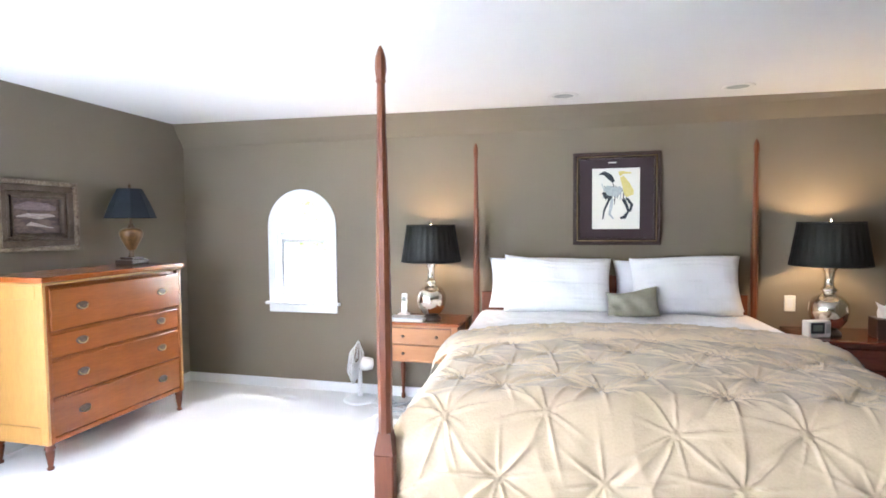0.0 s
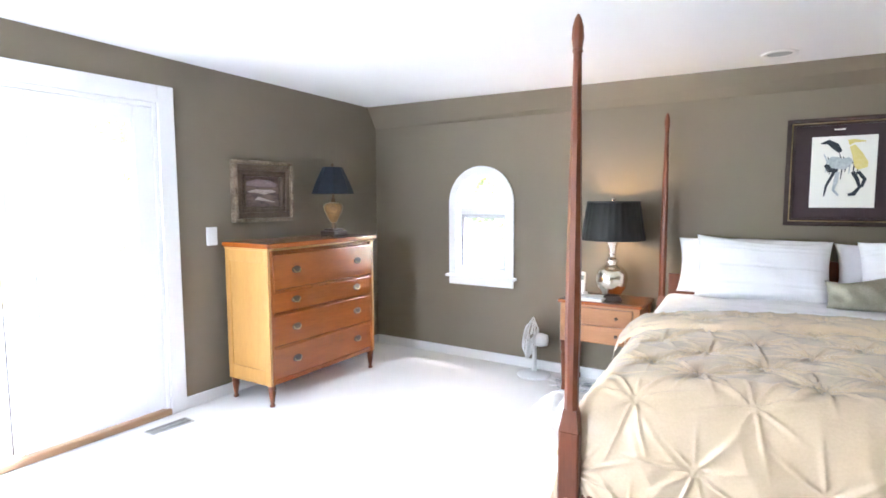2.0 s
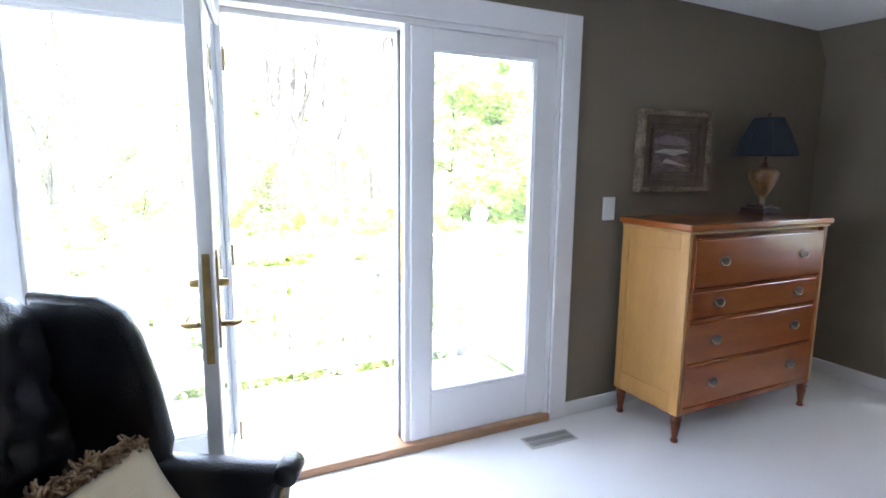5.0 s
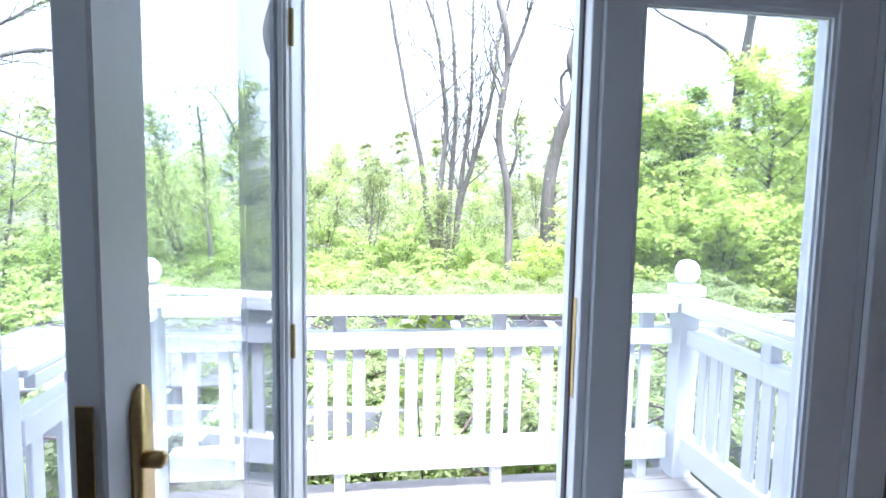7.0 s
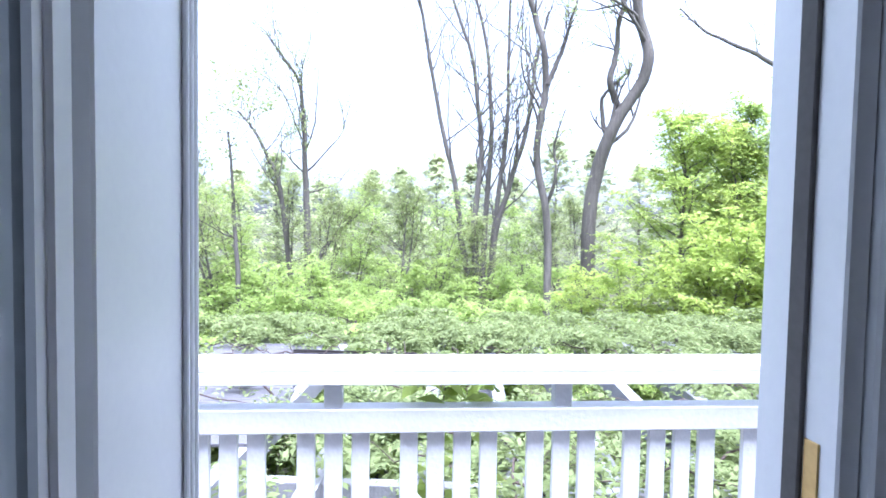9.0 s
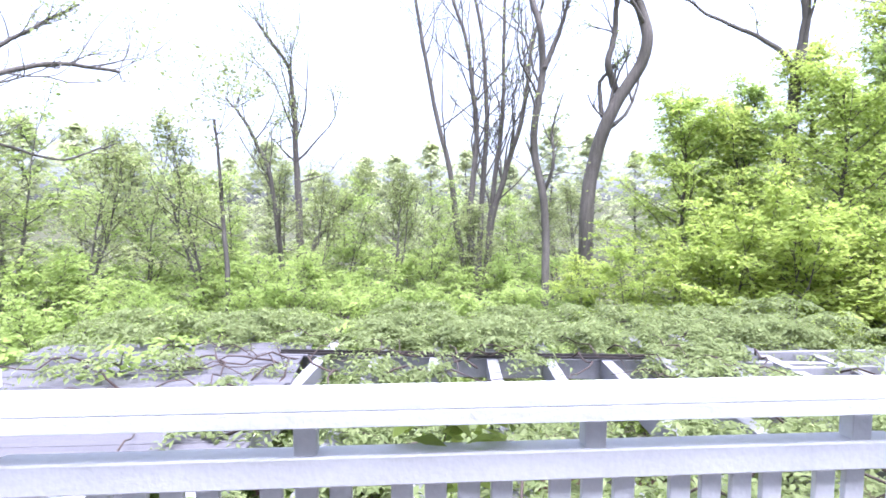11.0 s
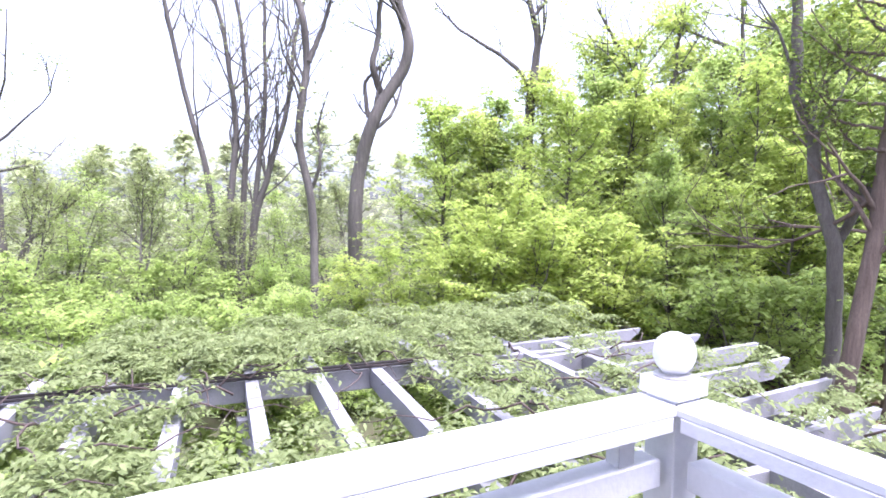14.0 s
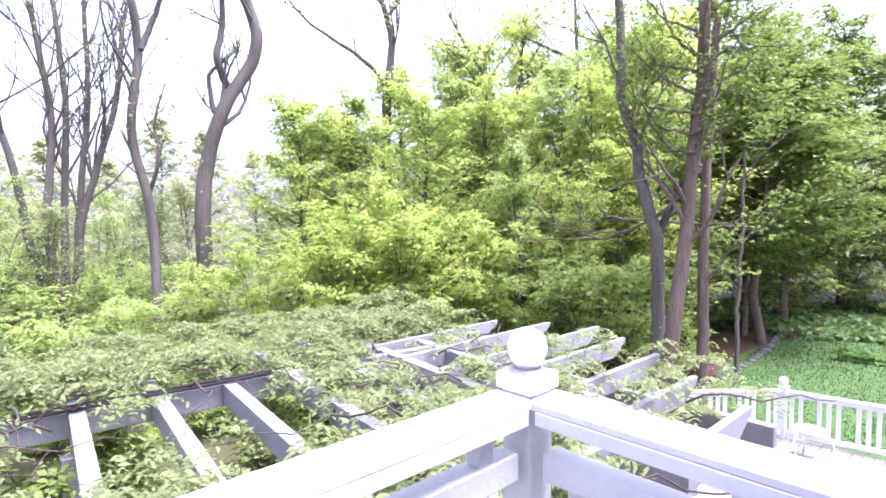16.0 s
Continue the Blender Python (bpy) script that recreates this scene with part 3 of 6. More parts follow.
def limbs(rng, base, stems, thin, twigs=3, spread=0.55, up=0.25):
    """Tapered limbs along the given stems, with forking twigs; returns tube vertices, faces and tip points."""
    V, F, tips = [], [], []
    count = 0

    def add(pts, r0, r1, seg):
        nonlocal count
        pts = np.array(pts)
        n = len(pts)
        d = np.gradient(pts, axis=0)
        d /= np.linalg.norm(d, axis=1)[:, None] + 1e-9
        ref = np.array([0.31, 0.89, 0.33])
        a = np.cross(d, ref)
        a /= np.linalg.norm(a, axis=1)[:, None] + 1e-9
        b = np.cross(d, a)
        r = (r0 * (1 - np.linspace(0, 1, n)) + r1 * np.linspace(0, 1, n))[:, None, None]
        ang = np.arange(seg) * 2 * math.pi / seg
        ring = pts[:, None] + r * (np.cos(ang)[None, :, None] * a[:, None] + np.sin(ang)[None, :, None] * b[:, None])
        V.append(ring.reshape(-1, 3))
        i = np.arange(n - 1)[:, None] * seg
        k = np.arange(seg)[None]
        k2 = (k + 1) % seg
        F.append(np.stack([i + k, i + k2, i + seg + k2, i + seg + k], -1).reshape(-1, 4) + count)
        count += n * seg

    def smooth(ctrl, n):
        ctrl = np.array(ctrl, float)
        t = np.linspace(0, len(ctrl) - 1, n)
        out = np.stack([np.interp(t, np.arange(len(ctrl)), ctrl[:, c]) for c in range(3)], -1)
        for _ in range(2):
            out[1:-1] = 0.25 * out[:-2] + 0.5 * out[1:-1] + 0.25 * out[2:]
        return out

    def branch(p, d, length, r, depth):
        n = 5
        pts = [p]
        for _ in range(n):
            d = d + rng.normal(0, 0.16, 3) + np.array([0, 0, up * 0.35])
            d = d / np.linalg.norm(d)
            pts.append(pts[-1] + d * length / n)
        add(pts, r, r * 0.35, 4 if depth < 2 else 5)
        tips.append(pts[-1])
        if depth < 2:
            tips.append(pts[3])
        if depth > 0:
            for _ in range(rng.randint(2, 4)):
                k = rng.randint(1, n + 1)
                q = d + rng.normal(0, spread, 3)
                branch(pts[k], q / np.linalg.norm(q), length * rng.uniform(0.45, 0.7), r * 0.5, depth - 1)

    for ctrl, r0, r1 in stems:
        kinks = np.cumsum(rng.normal(0, 0.028, (10, 3)), axis=0) * np.array([1, 1, 0.2])
        kinks -= np.linspace(0, 1, 10)[:, None] * kinks[-1]
        bend = np.stack([np.interp(np.linspace(0, 9, 30), np.arange(10), kinks[:, c] - kinks[0, c]) for c in range(3)], -1)
        pts = smooth(ctrl, 30) + bend * (0.3 if len(ctrl) > 7 else 1.0) + rng.normal(0, 0.01, (30, 3))
        add(pts, r0, r1, 8)
        L = np.linalg.norm(pts[-1] - pts[0])
        for _ in range(thin):
            k = rng.randint(10, 30)
            d = pts[k] - pts[k - 1]
            d = d / (np.linalg.norm(d) + 1e-9) + rng.normal(0, spread, 3)
            branch(pts[k], d / np.linalg.norm(d), L * rng.uniform(0.12, 0.3), (r0 + (r1 - r0) * k / 29) * 0.4, twigs - 1)
        tips.append(pts[-1])
    return np.concatenate(V), np.concatenate(F), np.array(tips)


def tree(name, label, m, stems, thin, bark, leaf_mat, n_leaf, size, seed, crown=None, clump=0.5, spread=0.55, twigs=3):
    """A thing with a trunk of tapered limbs and a crown of single leaves round its twigs, plus an optional body of foliage (centre, radii, share)."""
    rng = np.random.RandomState(seed)
    th = thing(name, label, "tree" if "shrub" not in name else "shrub", m)
    V, F, tips = limbs(rng, None, stems, thin, twigs, spread)
    ob = new("trunk", rows_mesh("trunk", V, F, bark, True))
    ob.parent = th
    if n_leaf:
        pts = []
        if crown:
            c, rad, share = crown
            nc = int(n_leaf * share / 40)
            nl = 13
            lobes = rng.normal(0, 1, (nl, 3))
            lobes *= (rng.uniform(0.35, 0.95, nl) / np.linalg.norm(lobes, axis=1))[:, None]
            lobe_r = rng.uniform(0.25, 0.48, nl)
            pick = rng.randint(0, nl, nc)
            q = rng.normal(0, 1, (nc, 3))
            q /= np.linalg.norm(q, axis=1)[:, None]
            q = (lobes[pick] + q * (lobe_r[pick] * rng.uniform(0.2, 1, nc) ** 0.45)[:, None]) * np.array(rad) + np.array(c)
            pts.append((q[:, None] + rng.normal(0, 1, (nc, 40, 3)) * np.array([clump, clump, clump * 0.26])).reshape(-1, 3))
            rest = int(n_leaf * (1 - share))
        else:
            rest = n_leaf
        if rest > 0 and len(tips):
            k = rng.randint(0, len(tips), rest)
            pts.append(tips[k] + rng.normal(0, 1, (rest, 3)) * np.array([clump, clump, clump * 0.5]) * 0.7)
        v, f = leaves(np.concatenate(pts), size, rng)
        ob = new("crown", rows_mesh("crown", v, f, leaf_mat))
        ob.parent = th
    return th


def flat_leaves(pts, ahead, size, rng, tilt=0.38, long=1.5):
    """Small pointed leaves that lie nearly level and point more or less along the given directions."""
    n = len(pts)
    nrm = rng.normal(0, tilt, (n, 3))
    nrm[:, 2] = 1.0
    nrm /= np.linalg.norm(nrm, axis=1)[:, None]
    d = ahead + rng.normal(0, 0.45, (n, 3))
    d -= nrm * (d * nrm).sum(1)[:, None]
    d /= np.linalg.norm(d, axis=1)[:, None] + 1e-9
    side = np.cross(nrm, d)
    L = size * rng.uniform(0.6, 1.3, n)[:, None]
    W = L / long
    droop = nrm * L * 0.14
    v = np.stack([pts - d * L * 0.5, pts + side * W * 0.5 + droop * 0.4, pts + d * L * 0.5 - droop, pts - side * W * 0.5 + droop * 0.4], 1).reshape(-1, 3)
    return v, np.arange(4 * n).reshape(n, 4)


def layered_tree(name, label, m, h, reach, n_branch, bark, leaf_mat, per_spray, size, seed, start=0.12, stems=1, r=0.11, spray=0.34, rise=0.3, top=0.25, lean=0.15, category="tree"):
    """A spring tree whose branches carry flat, level sprays of leaves in tiers, with gaps between them."""
    rng = np.random.RandomState(seed)
    th = thing(name, label, category, m)
    V, F, pts, ahead = [], [], [], []
    count = 0

    def limb(line, r0, r1, seg):
        nonlocal count
        line = np.array(line)
        n = len(line)
        d = np.gradient(line, axis=0)
        d /= np.linalg.norm(d, axis=1)[:, None] + 1e-9
        e = np.cross(d, np.array([0.31, 0.89, 0.33]))
        e /= np.linalg.norm(e, axis=1)[:, None] + 1e-9
        b = np.cross(d, e)
        rad = np.linspace(r0, r1, n)[:, None, None]
        ang = np.arange(seg) * 2 * math.pi / seg
        V.append((line[:, None] + rad * (np.cos(ang)[None, :, None] * e[:, None] + np.sin(ang)[None, :, None] * b[:, None])).reshape(-1, 3))
        i = np.arange(n - 1)[:, None] * seg
        k = np.arange(seg)[None]
        F.append(np.stack([i + k, i + (k + 1) % seg, i + seg + (k + 1) % seg, i + seg + k], -1).reshape(-1, 4) + count)
        count += n * seg

    def spray_at(p, d):
        n = max(4, int(per_spray * rng.uniform(0.5, 1.4)))
        rad = spray * rng.uniform(0.6, 1.3)
        q = rng.normal(0, 0.55, (n, 3)) * np.array([rad, rad, 0.2 * rad])
        q[:, 2] -= 0.25 * (q[:, 0] ** 2 + q[:, 1] ** 2) / rad
        pts.append(p + q)
        ahead.append(np.tile(np.array([d[0], d[1], -0.25]), (n, 1)) + q / rad)

    for k in range(stems):
        az = rng.uniform(0, 6.28)
        tip = np.array([math.cos(az), math.sin(az), 0]) * lean * h * (1 if stems > 1 else 0.3)
        t = np.linspace(0, 1, 12)[:, None]
        wob = np.cumsum(rng.normal(0, 0.012 * h, (12, 3)), axis=0) * np.array([1, 1, 0]) * 0.6
        trunk = t ** 1.3 * tip + np.array([0, 0, h]) * t + wob
        limb(trunk, r, r * 0.15, 7)
        nb = n_branch // stems
        for j in range(nb):
            f = start + (1 - start) * ((j + rng.uniform(0, 1)) / nb)
            base = np.array([np.interp(f * 11, np.arange(12), trunk[:, c]) for c in range(3)])
            az = 2.4 * j + rng.uniform(-0.5, 0.5)
            g = (f - start) / (1 - start)
            L = reach * (top + (1 - top) * math.sin(math.pi * min(1, 0.28 + 0.72 * g)) ** 0.8) * rng.uniform(0.5, 1.15)
            el = rise * 0.3 + rise * 2.2 * g ** 1.5 + rng.uniform(-0.15, 0.2)
            d = np.array([math.cos(az) * math.cos(el), math.sin(az) * math.cos(el), math.sin(el)])
            line = [base]
            for i in range(6):
                d = d + rng.normal(0, 0.11, 3) + np.array([0, 0, 0.05 - 0.05 * (i > 3)])
                d /= np.linalg.norm(d)
                line.append(line[-1] + d * L / 6)
            limb(line, r * (0.42 - 0.25 * g), 0.006, 4)
            for i in range(2, 7):
                spray_at(line[i] + rng.normal(0, 0.1, 3), d)
                for sgn in (-1, 1):
                    if rng.uniform() < 0.25:
                        continue
                    turn = sgn * rng.uniform(0.6, 1.2)
                    e = np.array([d[0] * math.cos(turn) - d[1] * math.sin(turn), d[0] * math.sin(turn) + d[1] * math.cos(turn), d[2] * 0.5 + rng.uniform(-0.1, 0.2)])
                    w = L * rng.uniform(0.14, 0.34) * (1.25 - 0.1 * i)
                    end = line[i] + e * w
                    limb([line[i], line[i] + e * w * 0.5 + rng.normal(0, 0.03, 3), end], 0.013, 0.004, 3)
                    spray_at(end, e)
                    if w > 0.55:
                        spray_at(line[i] + e * w * 0.55, e)
    ob = new("trunk", rows_mesh("trunk", np.concatenate(V), np.concatenate(F), bark, True))
    ob.parent = th
    v, f = flat_leaves(np.concatenate(pts), np.concatenate(ahead), size, rng)
    ob = new("crown", rows_mesh("crown", v, f, leaf_mat))
    ob.parent = th
    return th


def spot(angle, dist, z=None):
    """A place by its bearing from the balcony (degrees from straight out, towards the lawn) and distance."""
    a = radians(angle)
    x, y = -0.3 - dist * math.cos(a), -3.6 + dist * math.sin(a)
    return x, y, ground_z(x, y) - 0.1 if z is None else z


def straight(h, r, lean=0.0, wob=0.25, seed=0):
    rr = random.Random(seed)
    return ([(0, 0, 0)] + [(lean * k + rr.uniform(-wob, wob), lean * k * 0.3 + rr.uniform(-wob, wob), h * k / 4) for k in range(1, 5)], r, r * 0.25)


# model trees, then copies over the wood


def wood(kind, maker, places):
    """The first place takes the model, the others take copies."""
    first = None
    rr = random.Random(len(places) * 7)
    for k, (ang, dist, sc) in enumerate(places):
        x, y, z = spot(ang, dist)
        m = pose(x, y, z, 0, 0, rr.uniform(0, 360)) @ Matrix.Diagonal((sc * rr.uniform(0.9, 1.1), sc * rr.uniform(0.9, 1.1), sc, 1))
        if first is None:
            first = maker(m)
            first.matrix_basis = m
        else:
            c = copy_thing(first, m)
            c.matrix_basis = m


rr = random.Random(11)
# bright young maples before the wood
wood("lime_shrub", lambda m: layered_tree("maple_shrub", "bright lime-green young maple behind the pergola", m, 4.2, 1.9, 30, bark_grey, lime, 20, 0.125, 21, 0.15, 3, 0.045, 0.32, 0.35, 0.45, 0.2, "shrub"),
     [(20.5, 15.6, 0.66), (24.5, 14.8, 0.74), (28.5, 14.4, 0.76), (33, 14.8, 0.86), (37, 13.8, 0.95), (41.5, 14.4, 0.95), (45.5, 14.6, 0.88), (33.5, 17, 1.05), (39, 16.6, 1.1)])
# leafy trees in tiers that make the green wall
front = [(28.2 + 3.9 * i + rr.uniform(-1, 1), 19.5 + rr.uniform(-1.5, 2.5), (0.86 + 0.02 * i) * rr.uniform(0.92, 1.08)) for i in range(10)]
behind = [(29 + 4.6 * i + rr.uniform(-1, 1), 26 + rr.uniform(-2, 2), (1.02 + 0.05 * i) * rr.uniform(0.93, 1.1)) for i in range(9)]
near_deck = [(62.5, 22, 1.05), (65.5, 27, 1.3), (59, 27, 1.35), (52, 16.2, 0.62), (56.5, 16.0, 0.6), (60.5, 16.8, 0.66), (63.5, 17.6, 0.78)]
green_wall = front + behind + near_deck
wood("mid_tree", lambda m: layered_tree("woodland_tree", "leafy spring-green tree at the wood's edge", m, 9.2, 2.9, 46, bark_grey, lime, 24, 0.135, 31, 0.12, 1, 0.12, 0.44, 0.34, 0.42), green_wall[::3])
wood("mid_tree_b", lambda m: layered_tree("woodland_tree", "leafy spring-green tree at the wood's edge", m, 9.6, 2.7, 44, bark_grey, mid_green, 24, 0.135, 32, 0.14, 1, 0.11, 0.44, 0.45, 0.42), green_wall[1::3])
wood("mid_tree_c", lambda m: layered_tree("woodland_tree", "two-stemmed spring-green tree at the wood's edge", m, 8.8, 2.6, 48, bark_grey, lime, 22, 0.13, 38, 0.1, 2, 0.09, 0.42, 0.36, 0.25, 0.12), green_wall[2::3])
# darker trees towards the lawn
wood("dark_tree", lambda m: layered_tree("woodland_tree", "dense deep-green tree beside the lawn", m, 10.5, 3.1, 48, bark_red, deep_green, 16, 0.185, 33, 0.2, 1, 0.16, 0.46, 0.2),
     [(71.8, 21.5, 0.85), (74, 25.5, 0.95), (75, 25, 1.0), (79, 29, 1.05), (84, 32, 1.2), (90, 30, 1.1), (73, 29, 1.25), (96, 28, 1.1), (72.5, 32, 1.3), (103, 26, 1.0), (80, 38, 1.4), (86, 40, 1.4)])
# paler, thinner trees on the valley side
pale = [(-47 + 4.6 * i + rr.uniform(-1.5, 1.5), 21 + rr.uniform(-2, 5), (1.0 if i < 7 else 0.72) * rr.uniform(0.85, 1.1)) for i in range(15)] + [(-50 + 5.4 * i + rr.uniform(-1, 1), 33 + rr.uniform(-4, 4), (1.2 if i < 7 else 0.95) * rr.uniform(0.85, 1.1)) for i in range(14)]
wood("pale_tree", lambda m: layered_tree("woodland_tree", "thin pale-leaved spring tree on the valley side", m, 7.8, 2.5, 36, bark_grey, pale_green, 11, 0.14, 34, 0.2, 2, 0.08, 0.44, 0.6, 0.5, 0.22), pale[::2])
wood("pale_tree_b", lambda m: layered_tree("woodland_tree", "thin green-leaved spring tree on the valley side", m, 7.4, 2.4, 38, bark_grey, mid_green, 11, 0.14, 35, 0.12, 3, 0.065, 0.44, 0.5, 0.5, 0.25), pale[1::2])
# undergrowth
low = [(-44 + 4.1 * i + rr.uniform(-1, 1), 14.5 + rr.uniform(-1.5, 2.5), rr.uniform(0.6, 0.85)) for i in range(16)] + [(-46 + 4.3 * i + rr.uniform(-1, 1), 18.5 + rr.uniform(-1, 2), rr.uniform(0.8, 1.15)) for i in range(15)] + [(-44 + 5 * i + rr.uniform(-1, 1), 27 + rr.uniform(-2, 2), rr.uniform(1.0, 1.3)) for i in range(13)] + [(53, 14.2, 0.9), (57.5, 14, 1.0), (61.5, 14.4, 1.0), (50, 16.5, 1.1), (65.5, 16, 0.9), (68, 21, 0.9), (71.5, 23, 0.9), (76, 27, 1.1), (79.5, 30, 1.2), (83, 28, 1.0), (88, 27, 1.0), (73.5, 29, 1.2)]
low += [(-16 + 4.6 * i + rr.uniform(-1, 1), 11.6 + rr.uniform(-0.9, 0.9), rr.uniform(0.45, 0.58)) for i in range(12)]
low += [(-20, 5.2, 0.75), (2, 5.6, 0.7), (30, 6.4, 0.7), (8, 7.8, 0.8), (-12, 8.2, 0.85), (-4, 6.6, 0.75), (-30, 7.5, 0.9)]
wood("undergrowth", lambda m: layered_tree("woodland_shrub", "low mixed green undergrowth shrub", m, 2.7, 1.5, 24, bark_grey, mid_green, 13, 0.13, 36, 0.12, 4, 0.03, 0.3, 0.4, 0.5, 0.3, "shrub"), low)
# far wood, with distance haze painted into its leaf colour
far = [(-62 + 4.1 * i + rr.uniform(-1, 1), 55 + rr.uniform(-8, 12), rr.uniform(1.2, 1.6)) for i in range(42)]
wood("far_tree", lambda m: layered_tree("far_tree", "distant green tree across the valley, its leaf colour paled for haze", m, 9.0, 3.0, 24, bark_grey, hazy_green, 7, 0.38, 37, 0.1, 1, 0.14, 0.6, 0.5, 0.08), far)


# the tall, nearly bare trees, each with its own bends (offset across the view, height)
def tall(name, label, angle, dist, stems, bark, thin, leaf_mat, n_leaf, seed, size=0.13, twigs=3, spread=0.5):
    x, y, z = spot(angle, dist)
    a = radians(angle)
    ax = Vector((math.sin(a), math.cos(a), 0))
    out = []
    for r0, r1, pts in stems:
        rg = random.Random(seed + len(out))
        out.append(([tuple(ax * p[0] + Vector((-math.cos(a), math.sin(a), 0)) * rg.uniform(-0.25, 0.25) * (p[1] > 0.5) + Vector((0, 0, p[1]))) for p in pts], r0, r1))
    return tree(name, label, pose(x, y, z), out, thin, bark, leaf_mat, n_leaf, size, seed, None, 0.2 if n_leaf < 2000 else 0.42, spread, twigs)


tall("bare_tree", "tall crooked bare grey tree at the wood's edge", 19.6, 22, [
    (0.3, 0.18, [(0, 0), (0, 3), (0, 5.5), (0.12, 6.8), (0.65, 8.8), (1.2, 9.8), (1.85, 10.7), (2.15, 11.7), (1.95, 12.6), (1.5, 13.7), (1.7, 16)]),
    (0.15, 0.05, [(1.0, 9.9), (0.6, 10.8), (0.9, 12.2), (0.9, 13.2), (1.3, 14.6), (0.7, 16)]),
    (0.1, 0.03, [(0.5, 8.9), (0.3, 10.2), (0.9, 10.9), (1.3, 11.2)])], bark_grey, 9, pale_green, 500, 51)
tall("bare_tree", "slim forked bare tree with a wavering trunk", 15.2, 18, [
    (0.14, 0.1, [(0, 0), (0.1, 2), (0.08, 4), (0, 5.5), (-0.43, 6.9), (-0.3, 8.1), (-0.05, 9.5), (-0.2, 10.8), (-0.5, 11.7), (-0.9, 13.2)]),
    (0.1, 0.03, [(-0.05, 9.5), (0.3, 10.4), (0.6, 11.2), (0.95, 12.8)]), (0.07, 0.02, [(0, 5.5), (0.35, 6.4), (0.2, 7.4), (0.55, 8.6)])], bark_grey, 9, pale_green, 500, 52)
tall("bare_tree", "clump of slender bare stems rising from one base", 8.5, 22, [
    (0.15, 0.05, [(0.2, 0), (-0.9, 4), (-1.2, 7.0), (-2.0, 9.8), (-2.7, 13.6), (-3.1, 15.5)]),
    (0.16, 0.05, [(0.1, 0), (-0.4, 5), (-0.1, 8.4), (-0.5, 12), (-1.8, 15.6)]),
    (0.14, 0.05, [(0, 0), (0.1, 5), (0.3, 8.8), (0.0, 12.4), (-0.8, 15.8)]),
    (0.14, 0.05, [(0.1, 0), (0.4, 5), (0.9, 9.8), (0.9, 15.4)]),
    (0.15, 0.05, [(0.2, 0), (0.4, 5), (1.6, 8.6), (1.9, 11.6), (2.5, 14)])], bark_grey, 15, pale_green, 2600, 53, 0.1, 3, 0.45)
tall("bare_tree", "broad half-leafed tree on the valley side", -10.4, 24, [
    (0.2, 0.05, [(0.1, 0), (0.1, 3.5), (0, 6.5), (-0.1, 9), (-0.35, 11.6), (-1.3, 12.8)]),
    (0.15, 0.04, [(-0.3, 0), (-0.6, 2.5), (-1.2, 7.2), (-2.1, 9.1), (-2.9, 10.1)]),
    (0.12, 0.03, [(0.3, 2.6), (0.7, 4.2), (1.6, 5.2), (2.8, 6.3)])], bark_grey, 15, pale_green, 9000, 54, 0.11)
tall("bare_tree", "grey trunk with a kinked limb above the green wall", 37.2, 27, [
    (0.3, 0.1, [(0, 0), (0.0, 8), (0.1, 10.5), (0.3, 11.8), (0.35, 13.2), (0.0, 14.6), (-0.4, 16.2)]),
    (0.14, 0.04, [(0.1, 10.6), (-0.4, 11.5), (-1.6, 12.5), (-3.4, 13.6), (-4.6, 15)]),
    (0.1, 0.03, [(0.15, 14.0), (0.7, 14.9), (1.2, 16)])], bark_grey, 3, pale_green, 500, 55)
tall("bare_tree", "tall grey-barked tree with a sinuous upper limb", 64.1, 13.2, [
    (0.15, 0.09, [(0, 0), (0.1, 2.2), (0.05, 4.1), (-0.38, 5.4), (-0.36, 6.0), (-0.75, 6.9), (-0.78, 8.5), (-0.9, 11)]),
    (0.09, 0.06, [(0.05, 4.0), (0.35, 4.8), (0.8, 5.5), (1.0, 7.2)])], bark_grey, 7, deep_green, 1500, 57)
tall("pine_tree", "old reddish pine trunk with tangled dead branches", 65.2, 12.6, [
    (0.17, 0.09, [(-0.1, 0), (0.15, 2), (0.35, 4), (0.45, 6.4), (0.5, 8.3), (0.6, 10.5)])] + [(0.035, 0.01, [(0.47, 5.9 + 0.4 * k + 0.2 * s), (0.47 + s * (0.4 + 0.11 * (k * 7 % 5)), 6.1 + 0.45 * k + 0.3 * s), (0.47 + s * (0.9 + 0.2 * (k * 3 % 5)), 6.5 + 0.5 * k - 0.4 * s * (k % 2))]) for k in range(7) for s in (-1, 1)], bark_red, 10, deep_green, 4500, 58, 0.1, 3, 0.7)
tall("bare_tree", "straight woodland trunk beyond the deck", 68.5, 14.5, [(0.14, 0.09, [(0, 0), (0.05, 4), (0.1, 9)])], bark_red, 6, deep_green, 900, 59)
tall("bare_tree", "thin sapling trunk at the lawn's edge", 71.2, 15.5, [(0.06, 0.03, [(0, 0), (0.05, 3), (0.1, 6)])], bark_grey, 4, deep_green, 400, 61)
tall("bare_tree", "leaning bare tree reaching over the valley", -42, 19, [
    (0.13, 0.05, [(0, 0), (0, 4), (0.4, 6.5), (1.5, 8.2), (3.6, 9.2), (5.4, 9.3)]),
    (0.06, 0.02, [(0.4, 6.5), (1.8, 6.9), (3.8, 6.4), (5.2, 7.0)]), (0.08, 0.03, [(1.2, 7.8), (2.6, 9.6), (4.4, 11)])], bark_grey, 12, pale_green, 900, 62)
tall("bare_tree", "dark slender trunk among the pale trees", -17.4, 17, [(0.1, 0.03, [(0, 0), (0.05, 3), (-0.1, 5.2), (-0.25, 7.4)])], bark_grey, 8, pale_green, 900, 63)
